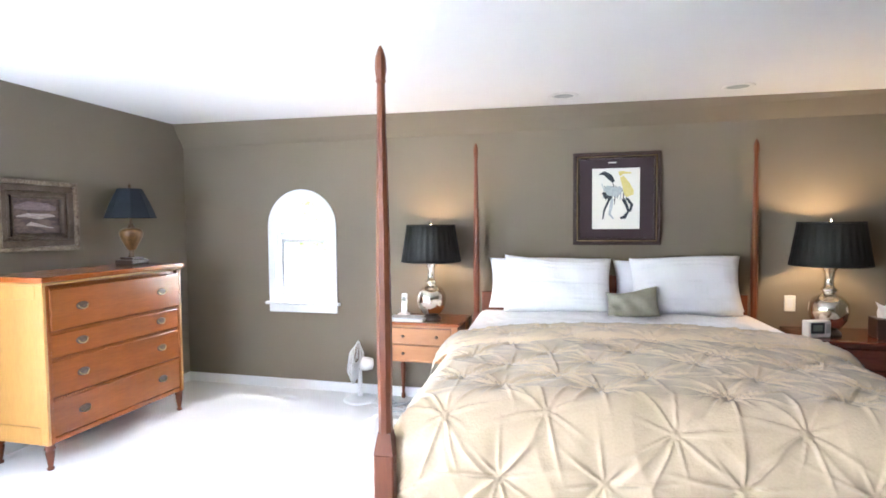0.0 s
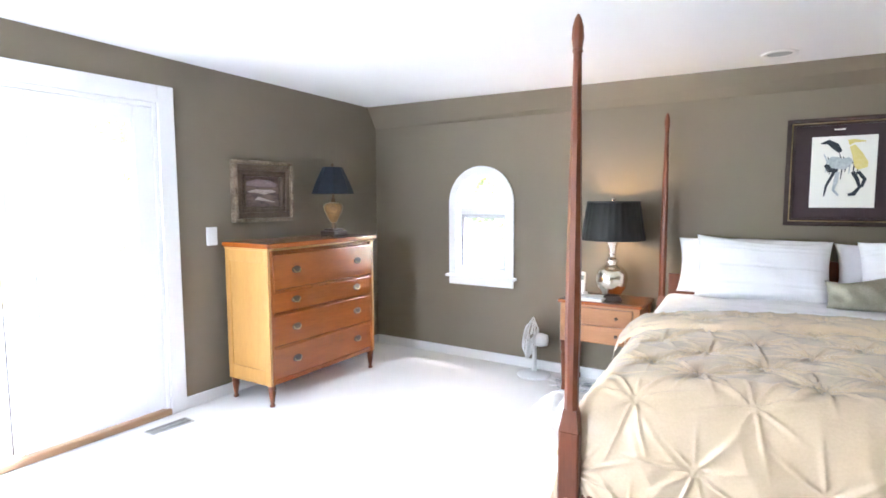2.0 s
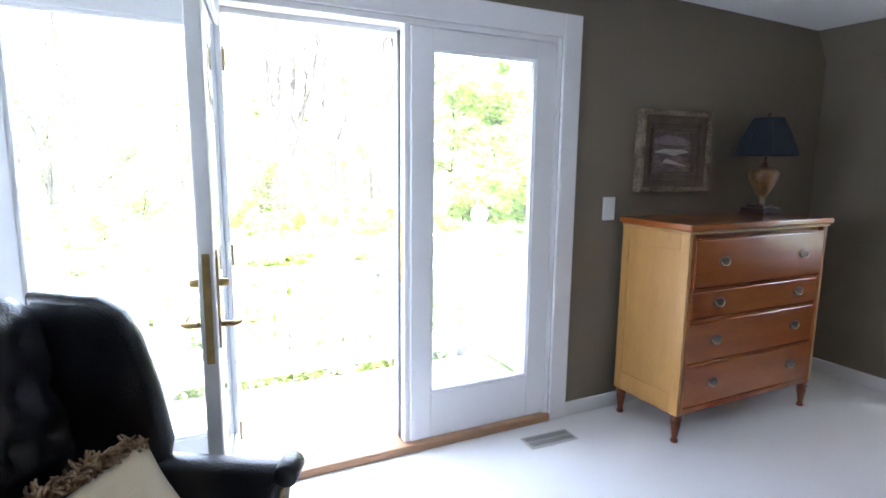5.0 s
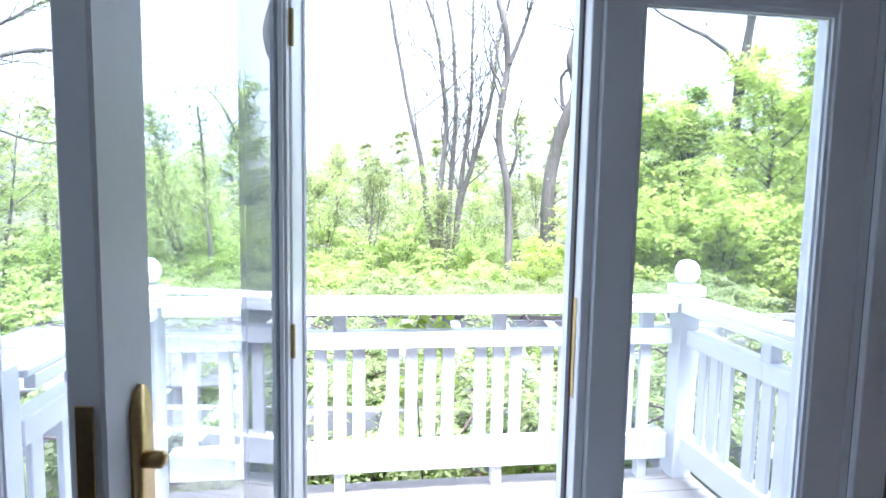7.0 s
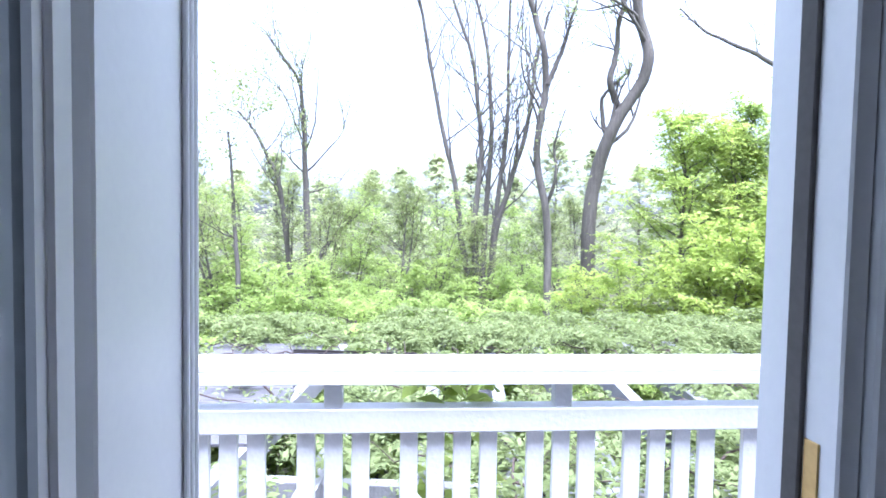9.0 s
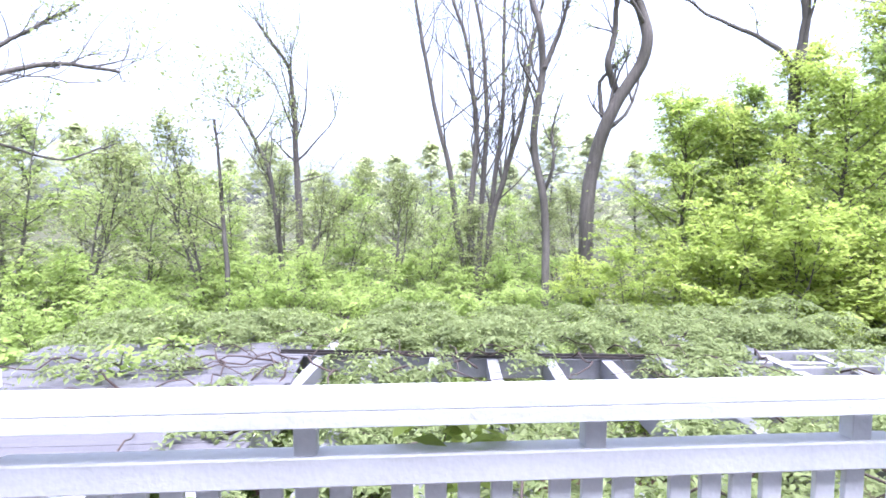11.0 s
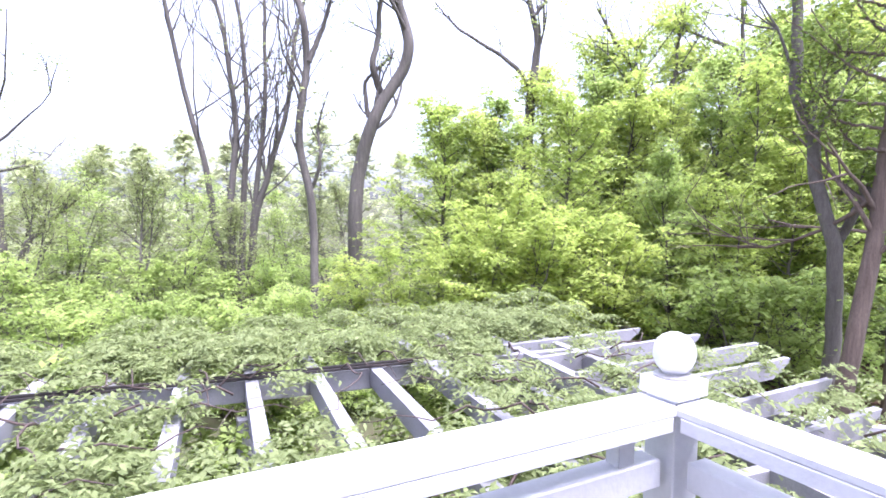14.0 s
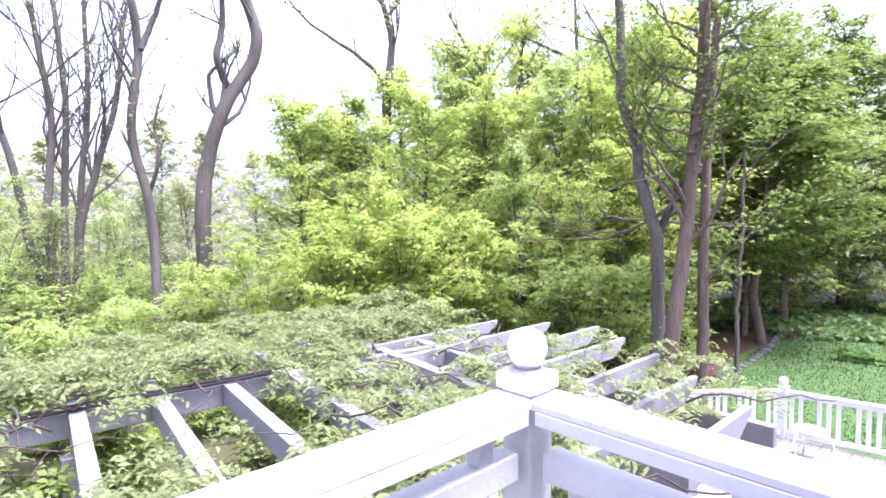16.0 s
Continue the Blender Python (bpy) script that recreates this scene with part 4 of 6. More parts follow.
tall("bare_tree", "spring tree with thin bent branches", 49, 24, [(0.15, 0.05, [(0, 0), (0, 7), (-0.4, 10), (-1.4, 11.6), (-2.2, 13)]), (0.1, 0.04, [(0, 7), (0.8, 10), (1.0, 13)])], bark_grey, 14, lime, 3500, 64)
tall("bare_tree", "spring tree with thin bent branches", 56, 25, [(0.15, 0.05, [(0, 0), (0, 7), (0.3, 11), (0.1, 14)]), (0.08, 0.03, [(0.2, 11), (-1.4, 12), (-3, 12.6)])], bark_grey, 12, lime, 2500, 65)


# the dense tree over the lawn's edge, and its twin by the house
wood("lawn_tree", lambda m: layered_tree("lawn_tree", "dense rich green tree hanging over the lawn", m, 8.0, 2.7, 50, bark_red, deep_green, 30, 0.145, 72, 0.3, 1, 0.15, 0.42, 0.12),
     [(73.4, 20.4, 1.15), (112, 15, 0.9)])


def ground_cover():
    """Broad-leaved plants in the bed behind the lawn."""
    rng = np.random.RandomState(12)
    n = 1500
    x, y = rng.uniform(-9.5, 4.5, n), rng.uniform(17.5, 28, n)
    keep = (y > 19.2 - 0.12 * (x + 1) ** 2) & (x > -8.5 + 0.25 * (y - 18)) & (np.abs(x + 1.2) / 5.2 + np.abs(y - 14) / 5.6 > 1.25)
    x, y = x[keep], y[keep]
    z = np.array([ground_z(p, q) for p, q in zip(x, y)]) + 0.05
    base = np.stack([x, y, z], -1)
    pts = (base[:, None] + rng.normal(0, 1, (len(base), 14, 3)) * np.array([0.16, 0.16, 0.07]) + np.array([0, 0, 0.13])).reshape(-1, 3)
    v, f = leaves(pts, 0.2, rng, 0.6, 1.6)
    ob = new("ground_cover", rows_mesh("ground_cover", v, f, leaf_material("broad_ground_leaf", (0.07, 0.13, 0.035), (0.17, 0.27, 0.08), 0.35)))
    tagged(ob, "low broad-leaved green plants behind the lawn", "plants", kind="stuff")


ground_cover()


# ---- bedroom things ----
navy_shade = material("navy_card_shade", (0.014, 0.02, 0.032), (0.009, 0.013, 0.022), 0.8, scale=10, fine=200, bump=0.1)
amber_glaze = material("amber_crackle_glaze", (0.27, 0.14, 0.045), (0.12, 0.06, 0.022), 0.3, scale=30, fine=90, coat=0.5, mix=0.3)
dark_base = material("dark_brown_base", (0.05, 0.032, 0.022), (0.03, 0.02, 0.014), 0.4, scale=12)
black_pleat = material("black_pleated_silk", (0.006, 0.0045, 0.0035), (0.003, 0.0025, 0.002), 0.6, scale=8, fine=120)
mercury = material("mercury_glass", (0.85, 0.8, 0.72), (0.55, 0.5, 0.44), 0.09, 1.0, scale=9, fine=70, mix=0.3, rough2=0.25)
gilt_worn = material("worn_silver_gilt", (0.13, 0.09, 0.058), (0.06, 0.036, 0.022), 0.5, 0.1, scale=14, fine=90, bump=0.5, mix=0.3)
frame_dark = material("dark_wood_frame", (0.05, 0.025, 0.018), (0.03, 0.015, 0.01), 0.35, scale=6, coat=0.2)
gilt_line = material("gilt_line", (0.5, 0.38, 0.2), (0.33, 0.24, 0.12), 0.35, 0.8, scale=20)
plum_mat = material("plum_picture_mat", (0.05, 0.03, 0.034), (0.042, 0.026, 0.03), 0.9, scale=3, fine=300)
paper = material("cream_paper", (0.8, 0.78, 0.72), (0.74, 0.72, 0.66), 0.9, scale=4, fine=200)
ink_black = material("black_ink", (0.02, 0.025, 0.03), (0.05, 0.06, 0.08), 0.9, scale=40)
wash_yellow = material("yellow_wash", (0.62, 0.52, 0.13), (0.7, 0.62, 0.3), 0.9, scale=30)
wash_grey = material("grey_wash", (0.3, 0.34, 0.36), (0.55, 0.58, 0.6), 0.9, scale=30)
plastic_white = material("white_plastic", (0.78, 0.78, 0.78), (0.72, 0.72, 0.73), 0.35, scale=5)
linen_white = material("white_quilted_cotton", (0.82, 0.81, 0.83), (0.76, 0.75, 0.78), 0.9, scale=6, fine=150, bump=0.25, sheen=0.2)
gold_silk = material("champagne_silk", (0.69, 0.535, 0.365), (0.59, 0.45, 0.3), 0.22, scale=4, fine=110, bump=0.12, sheen=0.4)
sage_metal = material("sage_metallic_cloth", (0.42, 0.4, 0.32), (0.27, 0.26, 0.2), 0.36, 0.4, scale=12, fine=120, bump=0.4)
mahogany = material("red_mahogany", (0.17, 0.03, 0.014), (0.1, 0.015, 0.008), 0.2, scale=3, fine=24, stretch=(0.7, 5, 5), coat=0.6)
leather_black = material("black_leather", (0.008, 0.009, 0.013), (0.005, 0.006, 0.009), 0.26, scale=10, fine=140, bump=0.25, coat=0.2, rough2=0.36)
distressed_wood = material("distressed_cream_wood", (0.5, 0.44, 0.36), (0.22, 0.16, 0.1), 0.6, scale=12, fine=60, bump=0.3, mix=0.35)
cream_silk = material("cream_silk", (0.66, 0.56, 0.37), (0.57, 0.47, 0.3), 0.45, scale=4, fine=120, bump=0.15, sheen=0.3)
fringe_brown = material("brown_cream_fringe", (0.42, 0.28, 0.17), (0.24, 0.14, 0.08), 0.95, scale=40, fine=120, bump=0.6, mix=0.3)
screen_grey = material("grey_lcd", (0.2, 0.22, 0.2), (0.16, 0.18, 0.16), 0.2, scale=5)
black_plastic = material("black_plastic", (0.02, 0.02, 0.022), (0.015, 0.015, 0.017), 0.35, scale=6)
lamp_glow = glow_material("warm_bulb", (1.0, 0.72, 0.4), 2.0)


def turned_leg(h, r, bm=None, m=None):
    return lathe([(r * 0.45, 0), (r * 0.6, h * 0.03), (r * 0.6, h * 0.1), (r * 0.38, h * 0.13), (r * 0.45, h * 0.2), (r * 0.75, h * 0.62), (r * 0.8, h * 0.72), (r * 0.55, h * 0.76), (r * 0.9, h * 0.8), (r * 0.9, h * 0.86), (r * 0.7, h * 0.9), (r * 0.95, h)], 14, bm, m)


def bail_pull(parent, m):
    """An oval brass plate with a hanging bail; local y points out of the drawer front."""
    bm = lathe([(0.001, 0), (0.9, 0.0), (1, 0.5), (0.82, 1.0), (0.001, 1.1)], 20, m=Matrix.Diagonal((0.046, 1, 0.026, 1)) @ pose(0, 0, 0, -90) @ Matrix.Diagonal((1, 1, 0.003, 1)))
    plate = part("handle", bm, dark_bronze, parent, "aged brass bail pull", True, m)
    pts = [(0.034 * math.cos(a), 0.009 + 0.008 * math.sin(-a), 0.004 + 0.024 * math.sin(a)) for a in [math.pi + math.pi * i / 8 for i in range(9)]]
    part("bail", tube(pts, 0.0028, 6), brass, plate, "", True)


def dresser():
    th = thing("dresser", "honey maple and cherry chest of four drawers on turned legs", "dresser", pose(0.07, -1.315, 0))
    D, W = 0.475, 0.585   # depth along x, half width along y
    part("top", box(-0.01, D + 0.022, -W - 0.02, W + 0.02, 1.165, 1.2, 0.008, 2), cherry_front, th, "worn reddish top")
    part("top_moulding", box(0, D + 0.01, -W - 0.008, W + 0.008, 1.148, 1.165, 0.005), honey_maple, th)
    for s in (-1, 1):
        y = s * W
        y0, y1 = (y, y + 0.022) if s < 0 else (y - 0.022, y)
        side = part("side_panel", box(0.05, D - 0.06, y0 + 0.01 * (s < 0), y1 - 0.01 * (s > 0), 0.27, 1.06), honey_maple, th, "pale golden recessed side panel")
        for n, q in (("side_stile", (0, 0.05, 0.16, 1.148)), ("side_stile", (D - 0.06, D - 0.002, 0.16, 1.148)), ("side_rail", (0.05, D - 0.06, 0.16, 0.27)), ("side_rail", (0.05, D - 0.06, 1.06, 1.148))):
            part(n, box(q[0], q[1], y0, y1, q[2], q[3], 0.003), honey_maple, th)
    part("back", box(0, 0.012, -W + 0.022, W - 0.022, 0.16, 1.148), cherry_front, th)
    part("carcass", box(0.02, D - 0.035, -W + 0.024, W - 0.024, 0.165, 1.145), cherry_front, th)
    for s in (-1, 1):
        part("front_stile", box(D - 0.034, D, s * (W - 0.034) - 0.0115, s * (W - 0.034) + 0.0115, 0.16, 1.148, 0.004), cherry_front, th)
    zs = ((0.862, 1.118), (0.69, 0.838), (0.445, 0.668), (0.2, 0.425))
    for k, (z0, z1) in enumerate(zs):
        bow = 0.012 if k == 0 else 0.0
        dr = part("drawer", box(D - 0.03, D - 0.004 + bow, -W + 0.043, W - 0.043, z0, z1, 0.006, 2), cherry_front, th)
        nb = 56
        for e in (z0 - 0.006, z1 + 0.006):
            bm = box(D - 0.012, D - 0.004 + bow, -W + 0.05, W - 0.05, e - 0.003, e + 0.003)
            for i in range(nb):
                y = -W + 0.05 + (2 * W - 0.1) * (i + 0.5) / nb
                add_box(bm, D - 0.012, D + 0.001 + bow, y - 0.0062, y + 0.0062, e - 0.004, e + 0.004)
            part("rope_moulding", bm, cherry_front, dr, "beaded rope moulding")
        for y in (-0.325, 0.36):
            bail_pull(dr, pose(D - 0.004 + bow, y, (z0 + z1) / 2 + 0.005, 0, 0, -90))
    part("apron", box(D - 0.034, D - 0.008, -W + 0.04, W - 0.04, 0.16, 0.192, 0.003), cherry_front, th)
    leg = part("leg", turned_leg(0.162, 0.034), cherry_post, th, "", True, pose(D - 0.03, -W + 0.03, 0))
    for x, y in ((D - 0.03, W - 0.03), (0.035, -W + 0.03), (0.035, W - 0.03)):
        again(leg, pose(x, y, 0))


dresser()


def dresser_lamp():
    th = thing("table_lamp", "amber urn table lamp with dark navy shade on the dresser", "lamp", pose(0.19, -0.85, 1.2))
    part("base", box(-0.085, 0.085, -0.085, 0.085, 0, 0.035, 0.006, 2), dark_base, th, "dark stepped base")
    part("base_step", box(-0.06, 0.06, -0.06, 0.06, 0.035, 0.055, 0.004), dark_base, th)
    part("stem", lathe([(0.03, 0.055), (0.018, 0.07), (0.024, 0.08), (0.014, 0.095), (0.02, 0.105)], 16), dark_bronze, th, smooth=True)
    part("urn", lathe([(0.02, 0.105), (0.035, 0.12), (0.055, 0.16), (0.082, 0.215), (0.088, 0.25), (0.078, 0.272), (0.05, 0.285), (0.03, 0.29)], 24), amber_glaze, th, "amber crackle urn", True)
    part("neck", lathe([(0.034, 0.29), (0.02, 0.3), (0.022, 0.31), (0.01, 0.325), (0.01, 0.39)], 14), dark_bronze, th, smooth=True)
    part("shade", lathe([(0.185, 0.365), (0.187, 0.368), (0.145, 0.48), (0.088, 0.6), (0.086, 0.6), (0.143, 0.48), (0.183, 0.367)], 8, caps=False), navy_shade, th, "dark navy panelled shade")
    part("finial", lathe([(0.006, 0.6), (0.01, 0.612), (0.013, 0.622), (0.006, 0.636), (0.001, 0.64)], 10), dark_bronze, th, smooth=True)


dresser_lamp()


def wall_painting():
    th = thing("framed_painting", "small landscape painting in a wide worn gilt frame", "painting", pose(0.0, -1.487, 1.58))
    hw, hh = 0.295, 0.243
    frame_edge = material("rubbed_gilt_edge", (0.3, 0.24, 0.17), (0.09, 0.055, 0.032), 0.45, 0.2, scale=11, fine=70, bump=0.5, mix=0.3)
    steps = ((0.0, 0.03, 0.06), (0.03, 0.075, 0.045), (0.075, 0.105, 0.03), (0.105, 0.122, 0.04))
    for a, b, d in steps:
        bm = bmesh.new()
        add_box(bm, 0.002, d, -hw + a, hw - a, hh - b, hh - a, 0.004)
        add_box(bm, 0.002, d, -hw + a, hw - a, -hh + a, -hh + b, 0.004)
        add_box(bm, 0.002, d, -hw + a, -hw + b, -hh + b, hh - b, 0.004)
        add_box(bm, 0.002, d, hw - b, hw - a, -hh + b, hh - b, 0.004)
        part("frame_moulding", bm, gilt_worn if a != 0.0 else frame_edge, th)
    sea = material("dusky_seascape_paint", (0.2, 0.13, 0.11), (0.07, 0.045, 0.045), 0.5, scale=9, fine=40, stretch=(1, 1, 3), mix=0.25)
    part("canvas", box(0.004, 0.012, -hw + 0.12, hw - 0.12, -hh + 0.12, hh - 0.12), sea, th, "dusky pink and brown seascape")
    surf = material("pale_surf_paint", (0.62, 0.52, 0.5), (0.3, 0.22, 0.2), 0.5, scale=25, stretch=(1, 1, 4), mix=0.3)
    haze = material("mauve_sky_paint", (0.3, 0.22, 0.24), (0.16, 0.11, 0.12), 0.5, scale=18, stretch=(1, 1, 4), mix=0.3)
    for mat, pts in ((haze, ((-0.15, 0.06, 0.012), (-0.05, 0.07, 0.03), (0.08, 0.065, 0.026), (0.15, 0.05, 0.012))),
                     (surf, ((-0.14, -0.004, 0.004), (-0.06, 0.004, 0.014), (0.02, -0.004, 0.02), (0.1, 0.004, 0.012), (0.14, 0.0, 0.004))),
                     (surf, ((-0.07, -0.066, 0.004), (-0.04, -0.055, 0.014), (0.0, -0.062, 0.012), (0.08, -0.078, 0.005), (0.13, -0.085, 0.003)))):
        bm = tube([(0.012, y, z) for y, z, r in pts], [r for y, z, r in pts], 8)
        for v in bm.verts:
            v.co.x = 0.0125 + (v.co.x - 0.012) * 0.06
        part("paint_stroke", bm, mat, th, "thin mauve sky band" if mat is haze else "pale surf stroke")


wall_painting()


def art_print():
    th = thing("framed_print", "colourful ink print with plum mat in a dark frame", "picture", pose(3.945, 0, 1.682))
    hw, hh = 0.325, 0.358
    for a, b, d, m in ((0, 0.028, 0.03, frame_dark), (0.028, 0.036, 0.022, gilt_line), (0.036, 0.05, 0.026, frame_dark)):
        bm = bmesh.new()
        add_box(bm, -hw + a, hw - a, -d, -0.002, hh - b, hh - a, 0.003)
        add_box(bm, -hw + a, hw - a, -d, -0.002, -hh + a, -hh + b, 0.003)
        add_box(bm, -hw + a, -hw + b, -d, -0.002, -hh + b, hh - b, 0.003)
        add_box(bm, hw - b, hw - a, -d, -0.002, -hh + b, hh - b, 0.003)
        part("frame_moulding", bm, m, th)
    part("mat_board", box(-hw + 0.045, hw - 0.045, -0.012, -0.004, -hh + 0.045, hh - 0.045), plum_mat, th, "dark plum mat")
    x0, x1, z0, z1 = -0.18, 0.172, -0.235, 0.235
    part("print_sheet", box(x0, x1, -0.0145, -0.012, z0, z1), paper, th, "cream paper sheet")
    part("title_label", box(-0.06, 0.0, -0.0145, -0.012, 0.275, 0.283), paper, th)

    def stroke(mat, *pts):
        bm = tube([(x, -0.0152, z) for x, z, r in pts], [r for x, z, r in pts], 6, flat=1.0)
        for v in bm.verts:
            v.co.y = -0.0150 + (v.co.y + 0.0152) * 0.06
        part("ink_shape", bm, mat, th)
    stroke(ink_black, (-0.13, 0.19, 0.004), (-0.09, 0.2, 0.016), (-0.05, 0.17, 0.022), (-0.02, 0.13, 0.012))
    stroke(wash_grey, (-0.08, 0.09, 0.02), (-0.05, 0.06, 0.045), (0.0, 0.05, 0.04), (0.04, 0.08, 0.02))
    stroke(ink_black, (-0.1, 0.05, 0.01), (-0.075, 0.02, 0.024), (-0.03, 0.01, 0.014))
    stroke(wash_yellow, (0.04, 0.17, 0.016), (0.07, 0.11, 0.03), (0.09, 0.05, 0.042), (0.1, 0.02, 0.03))
    stroke(wash_yellow, (0.02, 0.19, 0.02), (0.05, 0.2, 0.012), (0.11, 0.195, 0.004))
    stroke(ink_black, (0.05, 0.0, 0.012), (0.075, -0.05, 0.012), (0.09, -0.1, 0.009), (0.06, -0.145, 0.014), (0.03, -0.15, 0.008))
    stroke(ink_black, (0.08, 0.0, 0.01), (0.115, -0.05, 0.012), (0.1, -0.1, 0.009))
    stroke(ink_black, (-0.05, 0.0, 0.01), (-0.09, -0.09, 0.008), (-0.1, -0.16, 0.004))
    stroke(wash_grey, (-0.03, 0.0, 0.012), (-0.04, -0.07, 0.012), (-0.05, -0.12, 0.008), (-0.02, -0.155, 0.006))
    for i in range(9):
        a = -0.11 + 0.021 * i
        stroke(ink_black if i % 3 else wash_grey, (a, 0.12 - 0.02 * (i % 4), 0.003), (a + 0.02, 0.07 - 0.015 * (i % 3), 0.005), (a + 0.012, 0.0 - 0.012 * (i % 5), 0.0025))
    stroke(ink_black, (-0.02, 0.07, 0.006), (0.0, 0.03, 0.009), (0.03, 0.04, 0.005))


art_print()


def nightstand(name, label, x0, x1, y0, top, wood, wood2, m_legs):
    th = thing(name, label, "nightstand", pose((x0 + x1) / 2, 0, 0))
    hw = (x1 - x0) / 2
    part("top", box(-hw - 0.015, hw + 0.015, y0 - 0.015, -0.02, top - 0.025, top, 0.006, 2), wood2, th)
    part("body", box(-hw + 0.02, hw - 0.02, y0 + 0.02, -0.03, top - 0.32, top - 0.025), wood, th)
    for x in (-hw + 0.025, hw - 0.025):
        for y in (y0 + 0.025, -0.05):
            part("leg_block", box(x - 0.024, x + 0.024, y - 0.024, y + 0.024, top - 0.325, top - 0.025, 0.004), wood, th)
            part("leg", turned_leg(top - 0.325, 0.03), m_legs, th, "", True, pose(x, y, 0))
    for z in (top - 0.17, top - 0.305):
        dr = part("drawer", box(-hw + 0.055, hw - 0.055, y0 - 0.002, y0 + 0.03, z, z + 0.122, 0.005, 2), wood, th)
        for x in (-hw * 0.45, hw * 0.45):
            part("knob", lathe([(0.006, 0), (0.006, 0.01), (0.013, 0.017), (0.012, 0.023), (0.001, 0.026)], 12, m=pose(x, y0 - 0.002, z + 0.061, 90)), dark_bronze, dr, "", True)
    return th


nightstand("nightstand", "two-drawer reddish nightstand with dark turned legs", 2.175, 2.775, -0.44, 0.736, peach_maple, cherry_front, cherry_post)
nightstand("nightstand", "glossy red mahogany nightstand beside the bed", 5.1, 5.78, -0.51, 0.736, mahogany, mahogany, mahogany)


def bedside_lamp(x, y, watts):
    th = thing("table_lamp", "mercury glass gourd lamp with black pleated shade", "lamp", pose(x, y, 0.736), group="bedside lamps")
    part("foot", lathe([(0.075, 0), (0.078, 0.008), (0.07, 0.02), (0.05, 0.035)], 24), dark_base, th, "dark turned foot", True)
    part("gourd", lathe([(0.05, 0.035), (0.075, 0.055), (0.105, 0.1), (0.118, 0.155), (0.113, 0.205), (0.09, 0.245), (0.055, 0.268), (0.034, 0.28), (0.046, 0.292), (0.05, 0.305), (0.032, 0.32), (0.026, 0.36), (0.034, 0.42), (0.05, 0.445), (0.052, 0.455), (0.02, 0.46)], 32), mercury, th, "silvered mercury glass body", True)
    part("socket", lathe([(0.018, 0.46), (0.018, 0.53), (0.006, 0.535), (0.004, 0.76)], 12), brass, th, smooth=True)
    part("bulb", lathe([(0.014, 0.53), (0.03, 0.565), (0.032, 0.59), (0.02, 0.615), (0.002, 0.625)], 14), lamp_glow, th, "lit warm bulb", True)
    part("shade", lathe([(0.235, 0.465), (0.237, 0.467), (0.192, 0.748), (0.19, 0.75), (0.186, 0.748), (0.231, 0.467)], 120, pleat=0.008, pleats=30, caps=False), black_pleat, th, "black pleated silk shade", True)
    for z, r in ((0.463, 0.239), (0.745, 0.195)):
        part("shade_trim", lathe([(r - 0.003, z), (r + 0.001, z + 0.002), (r + 0.001, z + 0.01), (r - 0.003, z + 0.012)], 48, caps=False), black_pleat, th)
    part("finial", lathe([(0.006, 0.755), (0.012, 0.765), (0.012, 0.775), (0.002, 0.787)], 12), mercury, th, smooth=True)
    bulb = new("bulb_light", bpy.data.lights.new("bulb_light", "POINT"))
    bulb.data.energy, bulb.data.color, bulb.data.shadow_soft_size = watts, (1.0, 0.66, 0.33), 0.03
    bulb.matrix_world = pose(x, y, 0.736 + 0.66)


bedside_lamp(2.525, -0.28, 0.15)
bedside_lamp(5.3, -0.28, 0.2)


